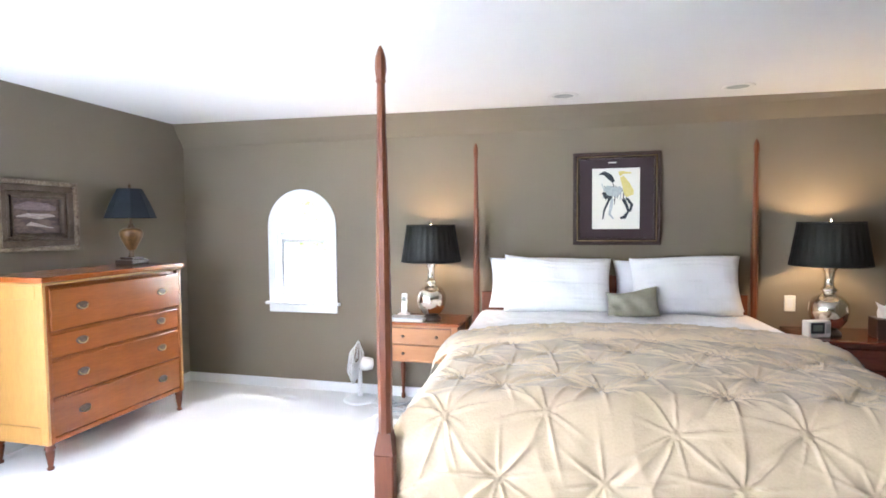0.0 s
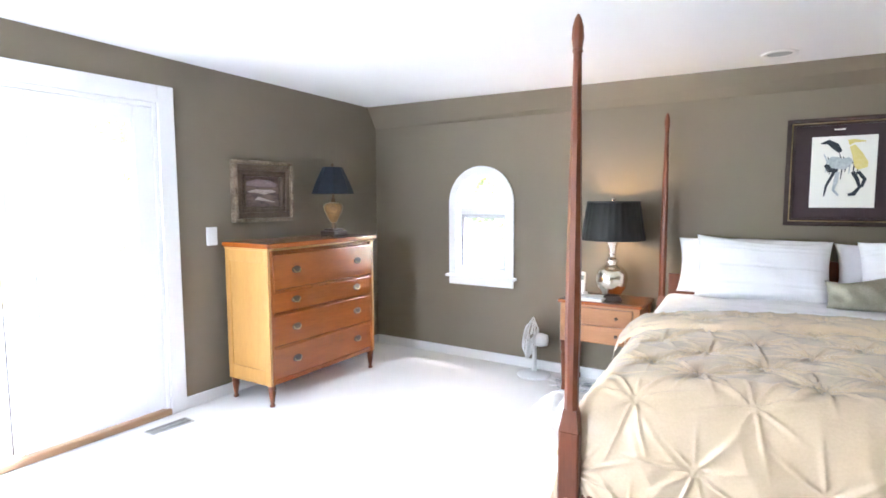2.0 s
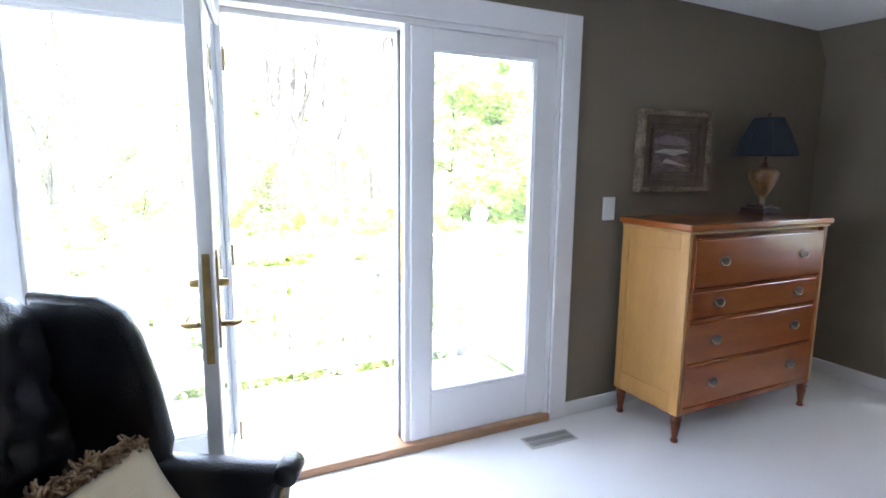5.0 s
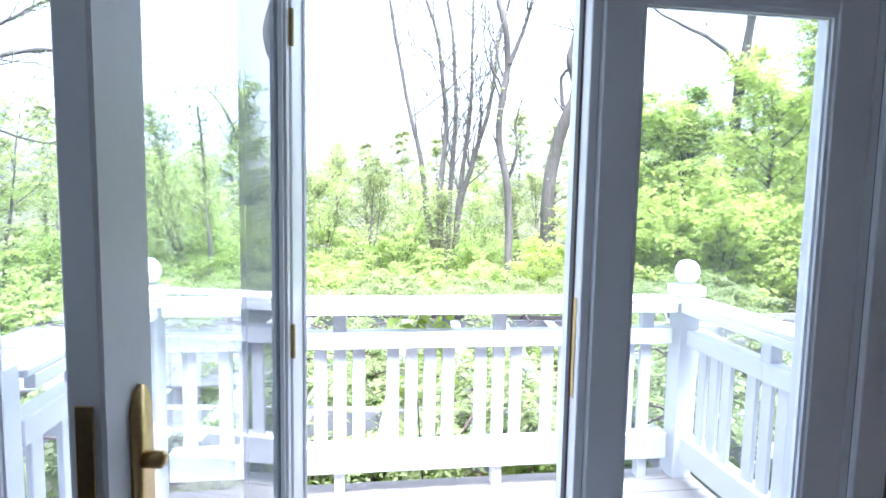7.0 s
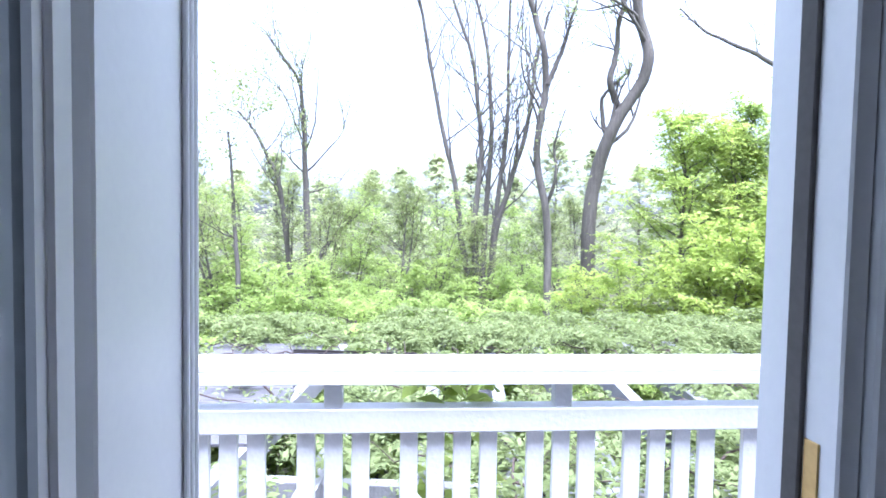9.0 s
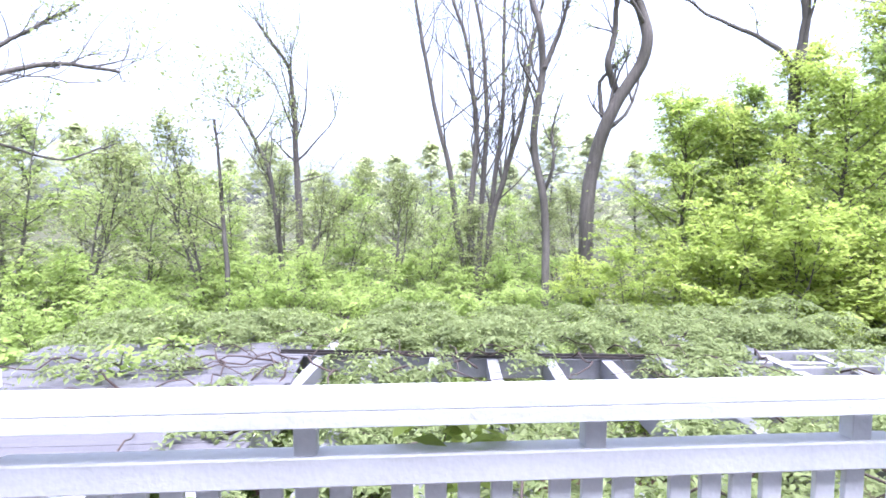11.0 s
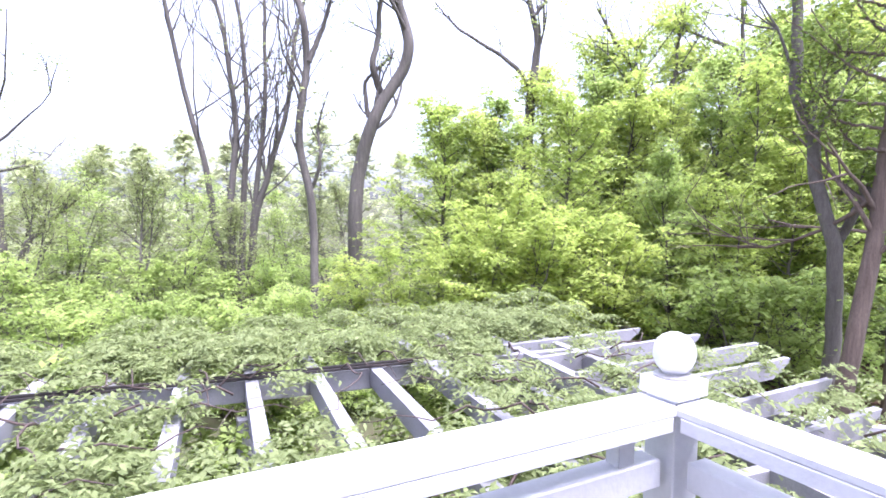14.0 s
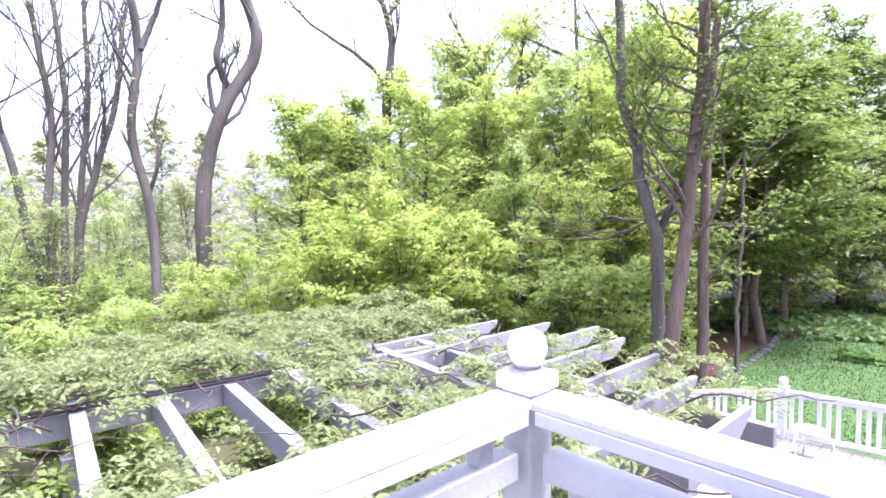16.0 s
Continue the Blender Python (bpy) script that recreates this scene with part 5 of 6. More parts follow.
def small_bedside_things():
    bk = thing("magazine_stack", "small stack of pale magazines on the nightstand", "magazines", pose(2.36, -0.36, 0.736))
    for i, (a, w) in enumerate(((3, 0.0), (-4, 0.01), (6, -0.01))):
        part("magazine", box(-0.13 + w, 0.13 + w, -0.07, 0.07, i * 0.011, i * 0.011 + 0.0095, 0.002, 1, pose(0, 0, 0, 0, 0, a)), (paper, plastic_white, wash_grey)[i], bk)
    ph = thing("cordless_phone", "white cordless phone standing in its charging base", "phone", pose(2.275, -0.24, 0.736))
    part("charging_base", box(-0.045, 0.045, -0.04, 0.045, 0, 0.035, 0.01, 2), plastic_white, ph)
    hs = part("handset", box(-0.024, 0.024, -0.016, 0.016, 0.02, 0.195, 0.01, 2, pose(0, 0.01, 0, -8)), plastic_white, ph)
    part("display", box(-0.016, 0.016, -0.0185, -0.0155, 0.13, 0.165, 0, 1, pose(0, 0.01, 0, -8)), screen_grey, hs)
    ck = thing("clock_radio", "small silver and black digital clock radio", "clock", pose(5.19, -0.4, 0.736, 0, 0, 18))
    part("case", box(-0.075, 0.075, -0.03, 0.04, 0, 0.11, 0.008, 2), plastic_white, ck)
    part("screen", box(-0.064, 0.03, -0.0325, -0.0295, 0.028, 0.1, 0.001), black_plastic, ck)
    part("digits", box(-0.05, 0.015, -0.0345, -0.0324, 0.045, 0.085, 0.001), screen_grey, ck)
    part("button", box(0.04, 0.066, -0.0325, -0.0295, 0.03, 0.09, 0.001), wash_grey, ck)
    tb = thing("tissue_box", "dark tissue box with a white tissue pulled up", "tissue box", pose(5.6, -0.33, 0.736))
    part("box", box(-0.065, 0.065, -0.065, 0.065, 0, 0.13, 0.004), frame_dark, tb)
    bm = bmesh.new()
    ring = []
    for j, (r, z) in enumerate(((0.03, 0.128), (0.04, 0.16), (0.045, 0.19), (0.05, 0.215))):
        ring.append([bm.verts.new((r * (1 + 0.35 * math.sin(3 * a + j)) * math.cos(a), 0.6 * r * (1 + 0.3 * math.cos(4 * a)) * math.sin(a), z + 0.02 * j / 3 * math.sin(2 * a + 1))) for a in [2 * math.pi * i / 20 for i in range(20)]])
    for a, b in zip(ring, ring[1:]):
        for i in range(20):
            bm.faces.new((a[i], a[(i + 1) % 20], b[(i + 1) % 20], b[i]))
    part("tissue", bm, linen_white, tb, "crumpled white tissue", True)
    ol = thing("wall_outlet", "ivory wall plate above the nightstand", "outlet", pose(5.156, 0, 0.9))
    part("plate", box(-0.037, 0.037, -0.008, -0.001, -0.058, 0.058, 0.003), paper, ol)
    part("socket", box(-0.017, 0.017, -0.0105, -0.0075, -0.035, 0.035, 0.002), plastic_white, ol)
    sw = thing("light_switch", "white light switch plate beside the patio door", "light switch", pose(0, -1.957, 1.242))
    part("plate", box(0.001, 0.008, -0.046, 0.046, -0.068, 0.068, 0.003), plastic_white, sw)
    part("toggle", box(0.0075, 0.016, -0.006, 0.006, -0.008, 0.012, 0.002), plastic_white, sw)
    al = thing("door_sensor", "small white alarm sensor above the patio door", "sensor", pose(0, -3.275, 2.338))
    part("case", box(0.001, 0.028, -0.045, 0.045, -0.02, 0.022, 0.005, 2), plastic_white, al)
    part("lens", box(0.027, 0.0295, 0.01, 0.035, -0.012, 0.012, 0.001), trim_white, al)
    vt = thing("floor_vent", "pale slotted floor register in the carpet", "vent", pose(0.205, -2.475, 0.0, 0, 0, -2))
    part("frame", box(-0.06, 0.06, -0.15, 0.15, 0.0, 0.006, 0.002), material("beige_metal", (0.5, 0.48, 0.45), rough=0.5, scale=8), vt)
    dark = material("dark_slot", (0.12, 0.115, 0.11), rough=0.8, scale=8)
    s0 = part("slot", box(-0.045, -0.004, -0.004, 0.004, 0.0055, 0.0075), dark, vt, at=pose(0, -0.13, 0))
    for i in range(20):
        for x in (0, 0.05):
            if i or x:
                again(s0, pose(x, -0.13 + i * 0.0135, 0))


small_bedside_things()


def desk_fan():
    th = thing("desk_fan", "small white oscillating fan standing on the carpet", "fan", pose(1.86, -0.19, 0, 0, 0, 12))
    part("base", lathe([(0.14, 0), (0.145, 0.008), (0.13, 0.018), (0.05, 0.032), (0.025, 0.04)], 32), plastic_white, th, smooth=True)
    part("pole", lathe([(0.024, 0.03), (0.02, 0.1), (0.018, 0.26)], 14), plastic_white, th, smooth=True)
    part("motor", lathe([(0.001, -0.11), (0.045, -0.1), (0.058, -0.05), (0.055, 0.0), (0.03, 0.02), (0.02, 0.03)], 20, m=pose(0.01, 0, 0.315, 0, -90)), plastic_white, th, smooth=True)
    cage = part("cage", bmesh.new(), None, th, at=pose(-0.035, 0, 0.325, 0, -84))
    R = 0.175
    bm = bmesh.new()
    for k in range(44):
        a = 2 * math.pi * k / 44
        c, s = math.cos(a), math.sin(a)
        tube([(0.03 * c, 0.03 * s, 0.055), (0.1 * c, 0.1 * s, 0.05), (R * c, R * s, 0.0), (0.1 * c, 0.1 * s, -0.05), (0.04 * c, 0.04 * s, -0.055)], 0.0016, 4, bm)
    part("wire_guard", bm, plastic_white, cage)
    part("rim", tube([(R * math.cos(2 * math.pi * k / 40), R * math.sin(2 * math.pi * k / 40), 0) for k in range(41)], 0.006, 6), plastic_white, cage, smooth=True)
    part("badge", lathe([(0.001, 0.05), (0.034, 0.05), (0.034, 0.06), (0.001, 0.062)], 20), plastic_white, cage)
    for k in range(4):
        bm = bmesh.new()
        vs = []
        for r, w in ((0.03, 0.025), (0.08, 0.055), (0.13, 0.07), (0.155, 0.045)):
            for t in (-1, 0, 1):
                vs.append(bm.verts.new((r, t * w, t * 0.016)))
        for i in range(3):
            for j in range(2):
                bm.faces.new((vs[i * 3 + j], vs[i * 3 + 3 + j], vs[i * 3 + 4 + j], vs[i * 3 + 1 + j]))
        bmesh.ops.solidify(bm, geom=bm.faces[:], thickness=0.003)
        part("blade", bm, plastic_white, cage, "", True, pose(0, 0, 0, 0, 0, 90 * k + 20))
    cb = thing("cable", "loose tangle of pale power cables on the carpet", "cable")
    for k in range(5):
        r = random.Random(k)
        pts = [(1.9 if k == 0 else 2.35 + 0.2 * r.random(), -0.3 + 0.1 * r.random(), 0.006)]
        for i in range(12):
            pts.append((2.1 + 0.05 * i + 0.08 * r.uniform(-1, 1), -0.28 + 0.13 * math.sin(i * 1.1 + k) + 0.05 * r.uniform(-1, 1), 0.006 + 0.004 * k))
        part("strand", tube(pts, 0.0045, 5), plastic_white if k % 2 == 0 else wash_grey, cb, "", True)


desk_fan()


def ceiling_things():
    for x in (3.56, 4.69):
        th = thing("recessed_light", "white recessed ceiling downlight, switched off", "ceiling light", pose(x, -0.42, ceil_z(x, -0.42)), group="recessed downlights")
        part("trim_ring", lathe([(0.07, -0.001), (0.072, -0.006), (0.1, -0.006), (0.104, -0.001)], 32), trim_white, th, smooth=True)
        part("baffle", lathe([(0.07, -0.002), (0.055, -0.0012), (0.001, -0.001)], 24), wash_grey, th)
    th = thing("ceiling_fan", "white five-blade ceiling fan", "ceiling fan", pose(3.28, -2.95, ceil_z(3.28, -2.95)))
    part("canopy", lathe([(0.075, 0), (0.07, -0.03), (0.03, -0.05), (0.012, -0.055), (0.012, -0.1)], 20), trim_white, th, smooth=True)
    part("motor", lathe([(0.03, -0.1), (0.1, -0.11), (0.115, -0.15), (0.1, -0.19), (0.05, -0.21), (0.001, -0.215)], 28), trim_white, th, smooth=True)
    for k in range(5):
        at = pose(0, 0, 0, 0, 0, 110 + 72 * k)
        bl = part("blade", prism([(0.16, -0.004), (0.62, -0.004), (0.62, 0.004), (0.16, 0.004)], 0.135, m=pose(0, -0.0675, -0.185, 8)), trim_white, th, at=at)
        part("bracket", box(0.09, 0.2, -0.018, 0.018, -0.186, -0.178, 0.002), trim_white, bl)


ceiling_things()


# ---- the four-poster bed, its linen and cushions ----
BED = pose(2.877, -0.2, 0, 0, 0, 3.84)   # at the head-left post, x across, -y to the foot
BW, BL = 2.03, 2.52


def bedpost(h, sq):
    """A square foot block that turns into a slim tapered octagon with an acorn tip."""
    pr = [(0.03, sq), (0.025, sq + 0.03), (0.024, sq + 0.1), (0.027, sq + 0.3), (0.025, sq + 0.6), (0.021, h * 0.75), (0.014, h - 0.16), (0.0135, h - 0.125), (0.018, h - 0.118), (0.015, h - 0.11), (0.02, h - 0.075), (0.018, h - 0.04), (0.01, h - 0.012), (0.003, h)]
    return lathe(pr, 8, m=pose(0, 0, 0, 0, 0, 22.5))


def bed():
    th = thing("four_poster_bed", "cherry four-poster bed with slim pencil posts", "bed", BED)
    for x, y, h in ((0, 0, 2.13), (BW, 0, 2.09), (0, -BL, 2.105), (BW, -BL, 2.105)):
        p = part("post", bedpost(h, 0.76), cherry_post, th, "", False, pose(x, y, 0))
        bm = box(-0.036, 0.036, -0.036, 0.036, 0.0, 0.72, 0.006)
        lathe([(0.049, 0.717), (0.032, 0.79)], 4, bm, pose(0, 0, 0, 0, 0, 45))
        part("post_block", bm, cherry_post, p)
    part("foot_rail", box(0.043, BW - 0.043, -BL - 0.02, -BL + 0.02, 0.28, 0.5, 0.006), cherry_post, th)
    for x in (0, BW):
        part("side_rail", box(x - 0.018, x + 0.018, -BL + 0.043, -0.043, 0.36, 0.52, 0.005), cherry_post, th)
    crest = [(0.043, 0.5), (BW - 0.043, 0.5), (BW - 0.043, 0.96), (BW - 0.16, 0.965), (BW - 0.26, 1.0), (BW * 0.5, 1.1), (0.26, 1.0), (0.16, 0.965), (0.043, 0.96)]
    part("headboard", prism(crest, 0.03, m=pose(0, -0.015, 0), bevel=0.005), cherry_post, th, "shaped cherry headboard")
    for x in (0, BW):
        part("bolt_cover", lathe([(0.026, 0), (0.027, 0.004), (0.018, 0.008), (0.001, 0.01)], 16, m=pose(x, -BL - 0.036, 0.46, 90)), brass, th, "brass bolt cover", True)
    part("mattress", box(0.03, BW - 0.03, -BL + 0.08, -0.05, 0.5, 0.83, 0.06, 3), linen_white, th, "white mattress", True)
    part("box_spring", box(0.03, BW - 0.03, -BL + 0.08, -0.05, 0.3, 0.5, 0.02, 2), linen_white, th)


bed()


def drape(name, mat, label, v0, v1, side_drop, foot_drop, top, relief, res, category="bedspread"):
    """Cloth over the mattress: u runs across with a drop on either side, v from the head to the foot and down."""
    nu = int((BW + 2 * side_drop) / res)
    nv = int((v1 - v0 + foot_drop) / res)
    R = 0.13
    us = np.linspace(-side_drop, BW + side_drop, nu)
    vs = np.linspace(v0, v1 + foot_drop, nv)

    def fold(s, edge):
        """How far past the edge the cloth has turned: sideways, downwards."""
        e = s - (edge - R)
        q = R * math.pi / 2
        out = np.where(e <= 0, s, np.where(e < q, edge - R + R * np.sin(np.clip(e, 0, q) / R), edge + 0.10 * np.maximum(e - q, 0)))
        dn = np.where(e <= 0, 0, np.where(e < q, R - R * np.cos(np.clip(e, 0, q) / R), R + 0.99 * np.maximum(e - q, 0)))
        return out, dn
    U, V = np.meshgrid(us, vs)
    right, d1 = fold(U, BW - 0.05)
    left, d2 = fold(-U, 0.01)
    X = np.where(U > BW / 2, right, -left)
    Y, d3 = fold(V, v1)
    down = np.maximum(np.maximum(d1, d2), d3) + 0.25 * np.minimum(np.maximum(d1, d2), d3)
    h = relief(U, V)
    Z = top - down - 0.075 * np.abs(np.clip((U - BW / 2) / (BW / 2), -1, 1)) ** 4
    nx = np.where(d1 > R, 1.0, np.where(d2 > R, -1.0, 0.0))
    ny = np.where(d3 > R, 1.0, 0.0)
    steep_x = np.clip(np.maximum(d1, d2) / R, 0, 1)
    steep_y = np.clip(d3 / R, 0, 1)
    X = X + h * np.where(U > BW / 2, 1, -1) * steep_x
    Y = Y + h * steep_y
    Z = Z + h * (1 - np.maximum(steep_x, steep_y))
    verts = np.stack([X, -Y, np.maximum(Z, 0.03)], -1).reshape(-1, 3)
    idx = np.arange(nu * nv).reshape(nv, nu)
    faces = np.stack([idx[:-1, :-1], idx[1:, :-1], idx[1:, 1:], idx[:-1, 1:]], -1).reshape(-1, 4)
    ob = new(name, rows_mesh(name, verts, faces, mat, True))
    ob.matrix_basis = BED
    return tagged(ob, label, category)


def tufted(U, V):
    """Knots on a diagonal lattice, with sharp pleats running out of each and loose folds between."""
    s = 0.27
    h = np.zeros_like(U)
    a = (U + V) / (s * 1.414)
    b = (U - V) / (s * 1.414)
    near = np.full_like(U, 9.0)
    for da in (-1, 0, 1):
        for db in (-1, 0, 1):
            ca = np.round(a) + da
            cb = np.round(b) + db
            key = np.sin(ca * 12.9898 + cb * 78.233) * 43758.5453
            j = key - np.floor(key)
            ku = (ca + cb) * s * 1.414 / 2 + 0.07 * (j - 0.5)
            kv = (ca - cb) * s * 1.414 / 2 + 0.07 * (np.abs(j * 7 % 1) - 0.5)
            dx, dy = U - ku, V - kv
            r = np.sqrt(dx * dx + dy * dy) + 1e-6
            th = np.arctan2(dy, dx)
            near = np.minimum(near, r)
            k1 = 8 + np.floor(j * 3)
            ridge = 1 - np.abs(np.sin(k1 * th / 2 + 6.28 * j))
            reach = 0.06 + 0.09 * np.abs(np.sin(1.5 * th + 20 * j))
            h += (0.022 * ridge ** (2 + 30 * r) - 0.004) * np.exp(-(r / reach) ** 2) * np.clip(r / 0.022, 0, 1)
            h += 0.012 * np.exp(-(r / 0.012) ** 2)
    h += 0.03 * (1 - np.exp(-(near / 0.055) ** 1.1))
    # taut creases from knot to knot
    for k, q in enumerate((a, b)):
        d = np.abs(q - np.round(q) + 0.03 * np.sin(U * (9 + 3 * k) + V * 11)) * s
        h += 0.008 * np.exp(-(d / 0.008) ** 1.3) * (0.5 + 0.5 * np.sin(U * 5.3 + V * (4.1 + k)))
    # loose folds that lean across each field
    c = 1 - np.abs(np.sin(U * 10 + 1.2 * np.sin(V * 5 + 1.7)))
    e = 1 - np.abs(np.sin(U * 6 - V * 11 + 1.2 * np.sin(U * 5)))
    h += (0.005 * c ** 4 + 0.004 * e ** 4) * np.clip(near / 0.1, 0, 1) + 0.001 * np.sin(U * 61 + V * 37 + 2 * np.sin(V * 21))
    return 0.9 * h + 0.008 * np.sin(U * 3.1 + 1) * np.sin(V * 2.7)


def crinkled(U, V):
    w = np.sin(U * 55 + 2 * np.sin(V * 13)) * np.sin(V * 48 + 2 * np.sin(U * 17))
    return 0.0035 * w + 0.004 * np.sin(U * 9 + 1.5 * np.sin(V * 7)) + 0.004 * np.sin(V * 31 + 2 * np.sin(U * 5))


drape("quilt", linen_white, "white crinkled quilt covering the bed", 0.12, BL - 0.1, 0.5, 0.25, 0.865, crinkled, 0.016, "quilt")
drape("comforter", gold_silk, "champagne silk comforter gathered in pintucks", 1.2, BL - 0.035, 0.52, 0.46, 0.895, tufted, 0.0058, "comforter")


def fold_band(U, V):
    return tufted(U * 1.1, V * 1.3 + 0.4) * 0.9 + 0.02 * np.sin(np.clip((V - 1.17) / 0.32, 0, 1) * math.pi) ** 0.6


# the turned-back edge of the comforter
nu, nv = 190, 34
U, V = np.meshgrid(np.linspace(-0.06, BW, nu), np.linspace(1.17, 1.52, nv))
V = V + 0.03 * np.sin(U * 5) + 0.015 * np.sin(U * 13 + 1)
edge = np.clip(np.minimum(U + 0.06, BW - U) / 0.14, 0, 1)
Zb = 0.9 + fold_band(U, V) + 0.012 - 0.12 * (1 - np.sqrt(1 - (1 - edge) ** 2)) - 0.075 * np.abs((U - BW / 2) / (BW / 2)) ** 4
t = np.linspace(0, 1, nv)[:, None]
Zb = Zb - 0.035 * (1 - np.clip(np.minimum(t, 1 - t) / 0.12, 0, 1)) ** 2
idx = np.arange(nu * nv).reshape(nv, nu)
ob = new("comforter_fold", rows_mesh("comforter_fold", np.stack([U, -V, Zb], -1).reshape(-1, 3), np.stack([idx[:-1, :-1], idx[1:, :-1], idx[1:, 1:], idx[:-1, 1:]], -1).reshape(-1, 4), gold_silk, True))
ob.matrix_basis = BED
ob.parent = bpy.data.objects["comforter"]
ob.matrix_parent_inverse = BED.inverted()
ob["label"] = "folded-back edge"


def cushion(name, mat, label, w, h, d, m, ribs=0, category="pillow", seed=0):
    """A stuffed cushion: w wide, h high, d thick, standing in its x-z plane."""
    n = 40
    rng = random.Random(seed)
    ph = [rng.uniform(0, 6.28) for _ in range(6)]
    verts, faces = [], []
    for side in (1, -1):
        for i in range(n + 1):
            for j in range(n + 1):
                a, b = 2 * i / n - 1, 2 * j / n - 1
                e = max(0.0, (1 - abs(a) ** 3.2)) ** 0.55 * max(0.0, (1 - abs(b) ** 3.2)) ** 0.55
                pinch = 1 - 0.07 * (1 - abs(a) ** 2) * abs(b) ** 4
                pinch_a = 1 - 0.06 * (1 - abs(b) ** 2) * abs(a) ** 4
                y = side * (d / 2) * e
                if ribs and e > 0.05:
                    y += side * 0.014 * abs(math.sin(ribs * math.pi * a)) * min(1, e * 2) - side * 0.006 * (abs(math.sin(ribs * 0.8 * math.pi * b)) < 0.2)
                y += side * 0.008 * e * (math.sin(3 * a + ph[0]) * math.sin(4 * b + ph[1]) + 0.6 * math.sin(9 * a + 4 * b + ph[2]))
                sag = 0.02 * math.sin(2 * a + ph[3]) * (b + 1) / 2
                verts.append((a * w / 2 * pinch_a, y, (b + 1) / 2 * h * pinch + sag * (b > -1)))
    k = (n + 1) * (n + 1)
    for s in (0, 1):
        for i in range(n):
            for j in range(n):
                q = [s * k + i * (n + 1) + j, s * k + (i + 1) * (n + 1) + j, s * k + (i + 1) * (n + 1) + j + 1, s * k + i * (n + 1) + j + 1]
                faces.append(q if s else q[::-1])
    me = rows_mesh(name, np.array(verts), np.array(faces), mat, True)
    bm = bmesh.new()
    bm.from_mesh(me)
    bmesh.ops.remove_doubles(bm, verts=bm.verts[:], dist=0.0008)
    bm.to_mesh(me)
    bm.free()
    ob = new(name, me)
    ob.matrix_basis = m
    return tagged(ob, label, category)


cushion("pillow", linen_white, "large white pillow leaning on the headboard", 0.9, 0.4, 0.2, pose(3.44, -0.27, 0.85, -16, 0, 4), seed=1)
cushion("pillow", linen_white, "large white pillow leaning on the headboard", 0.9, 0.4, 0.2, pose(4.37, -0.2, 0.85, -16, 0, 4), seed=2)
cushion("pillow_sham", linen_white, "white quilted sham with stitched rows", 0.78, 0.42, 0.25, pose(3.52, -0.45, 0.85, -20, 0, 4), 9, "pillow", 3)
cushion("pillow_sham", linen_white, "white quilted sham with stitched rows", 0.74, 0.43, 0.25, pose(4.4, -0.39, 0.85, -20, 0, 5), 9, "pillow", 4)
cushion("throw_pillow", sage_metal, "small sage metallic throw pillow", 0.34, 0.19, 0.11, pose(4.03, -0.64, 0.87, -24, -2, 4), 0, "pillow", 5)


def trailing_sheet():
    """The corner of the bedding that has slid down beside the bed onto the carpet."""
    bm = bmesh.new()
    bmesh.ops.create_icosphere(bm, subdivisions=6, radius=1)
    for v in bm.verts:
        p = v.co.copy()
        a = math.atan2(p.y, p.x)
        fold = abs(math.sin(3.5 * a + 2.2 * p.z + 2.5 * noise.noise(p * 1.4)))
        f = 1 + 0.2 * noise.noise(p * 1.5) + 0.13 * fold ** 1.5 + 0.07 * abs(noise.noise(p * 4)) + 0.02 * noise.noise(p * 11)
        spread = 1 + 0.3 * max(0, -p.z)
        v.co = Vector((2.75 + 0.19 * f * spread * p.x - 0.03 * p.z, -1.85 + 0.26 * f * spread * p.y, max(0.008, 0.21 + 0.27 * f * p.z)))
    tagged(put("bed_sheet", bm, linen_white, smooth=True), "white bed sheet bunched beside the bed on the carpet", "bed sheet")


trailing_sheet()


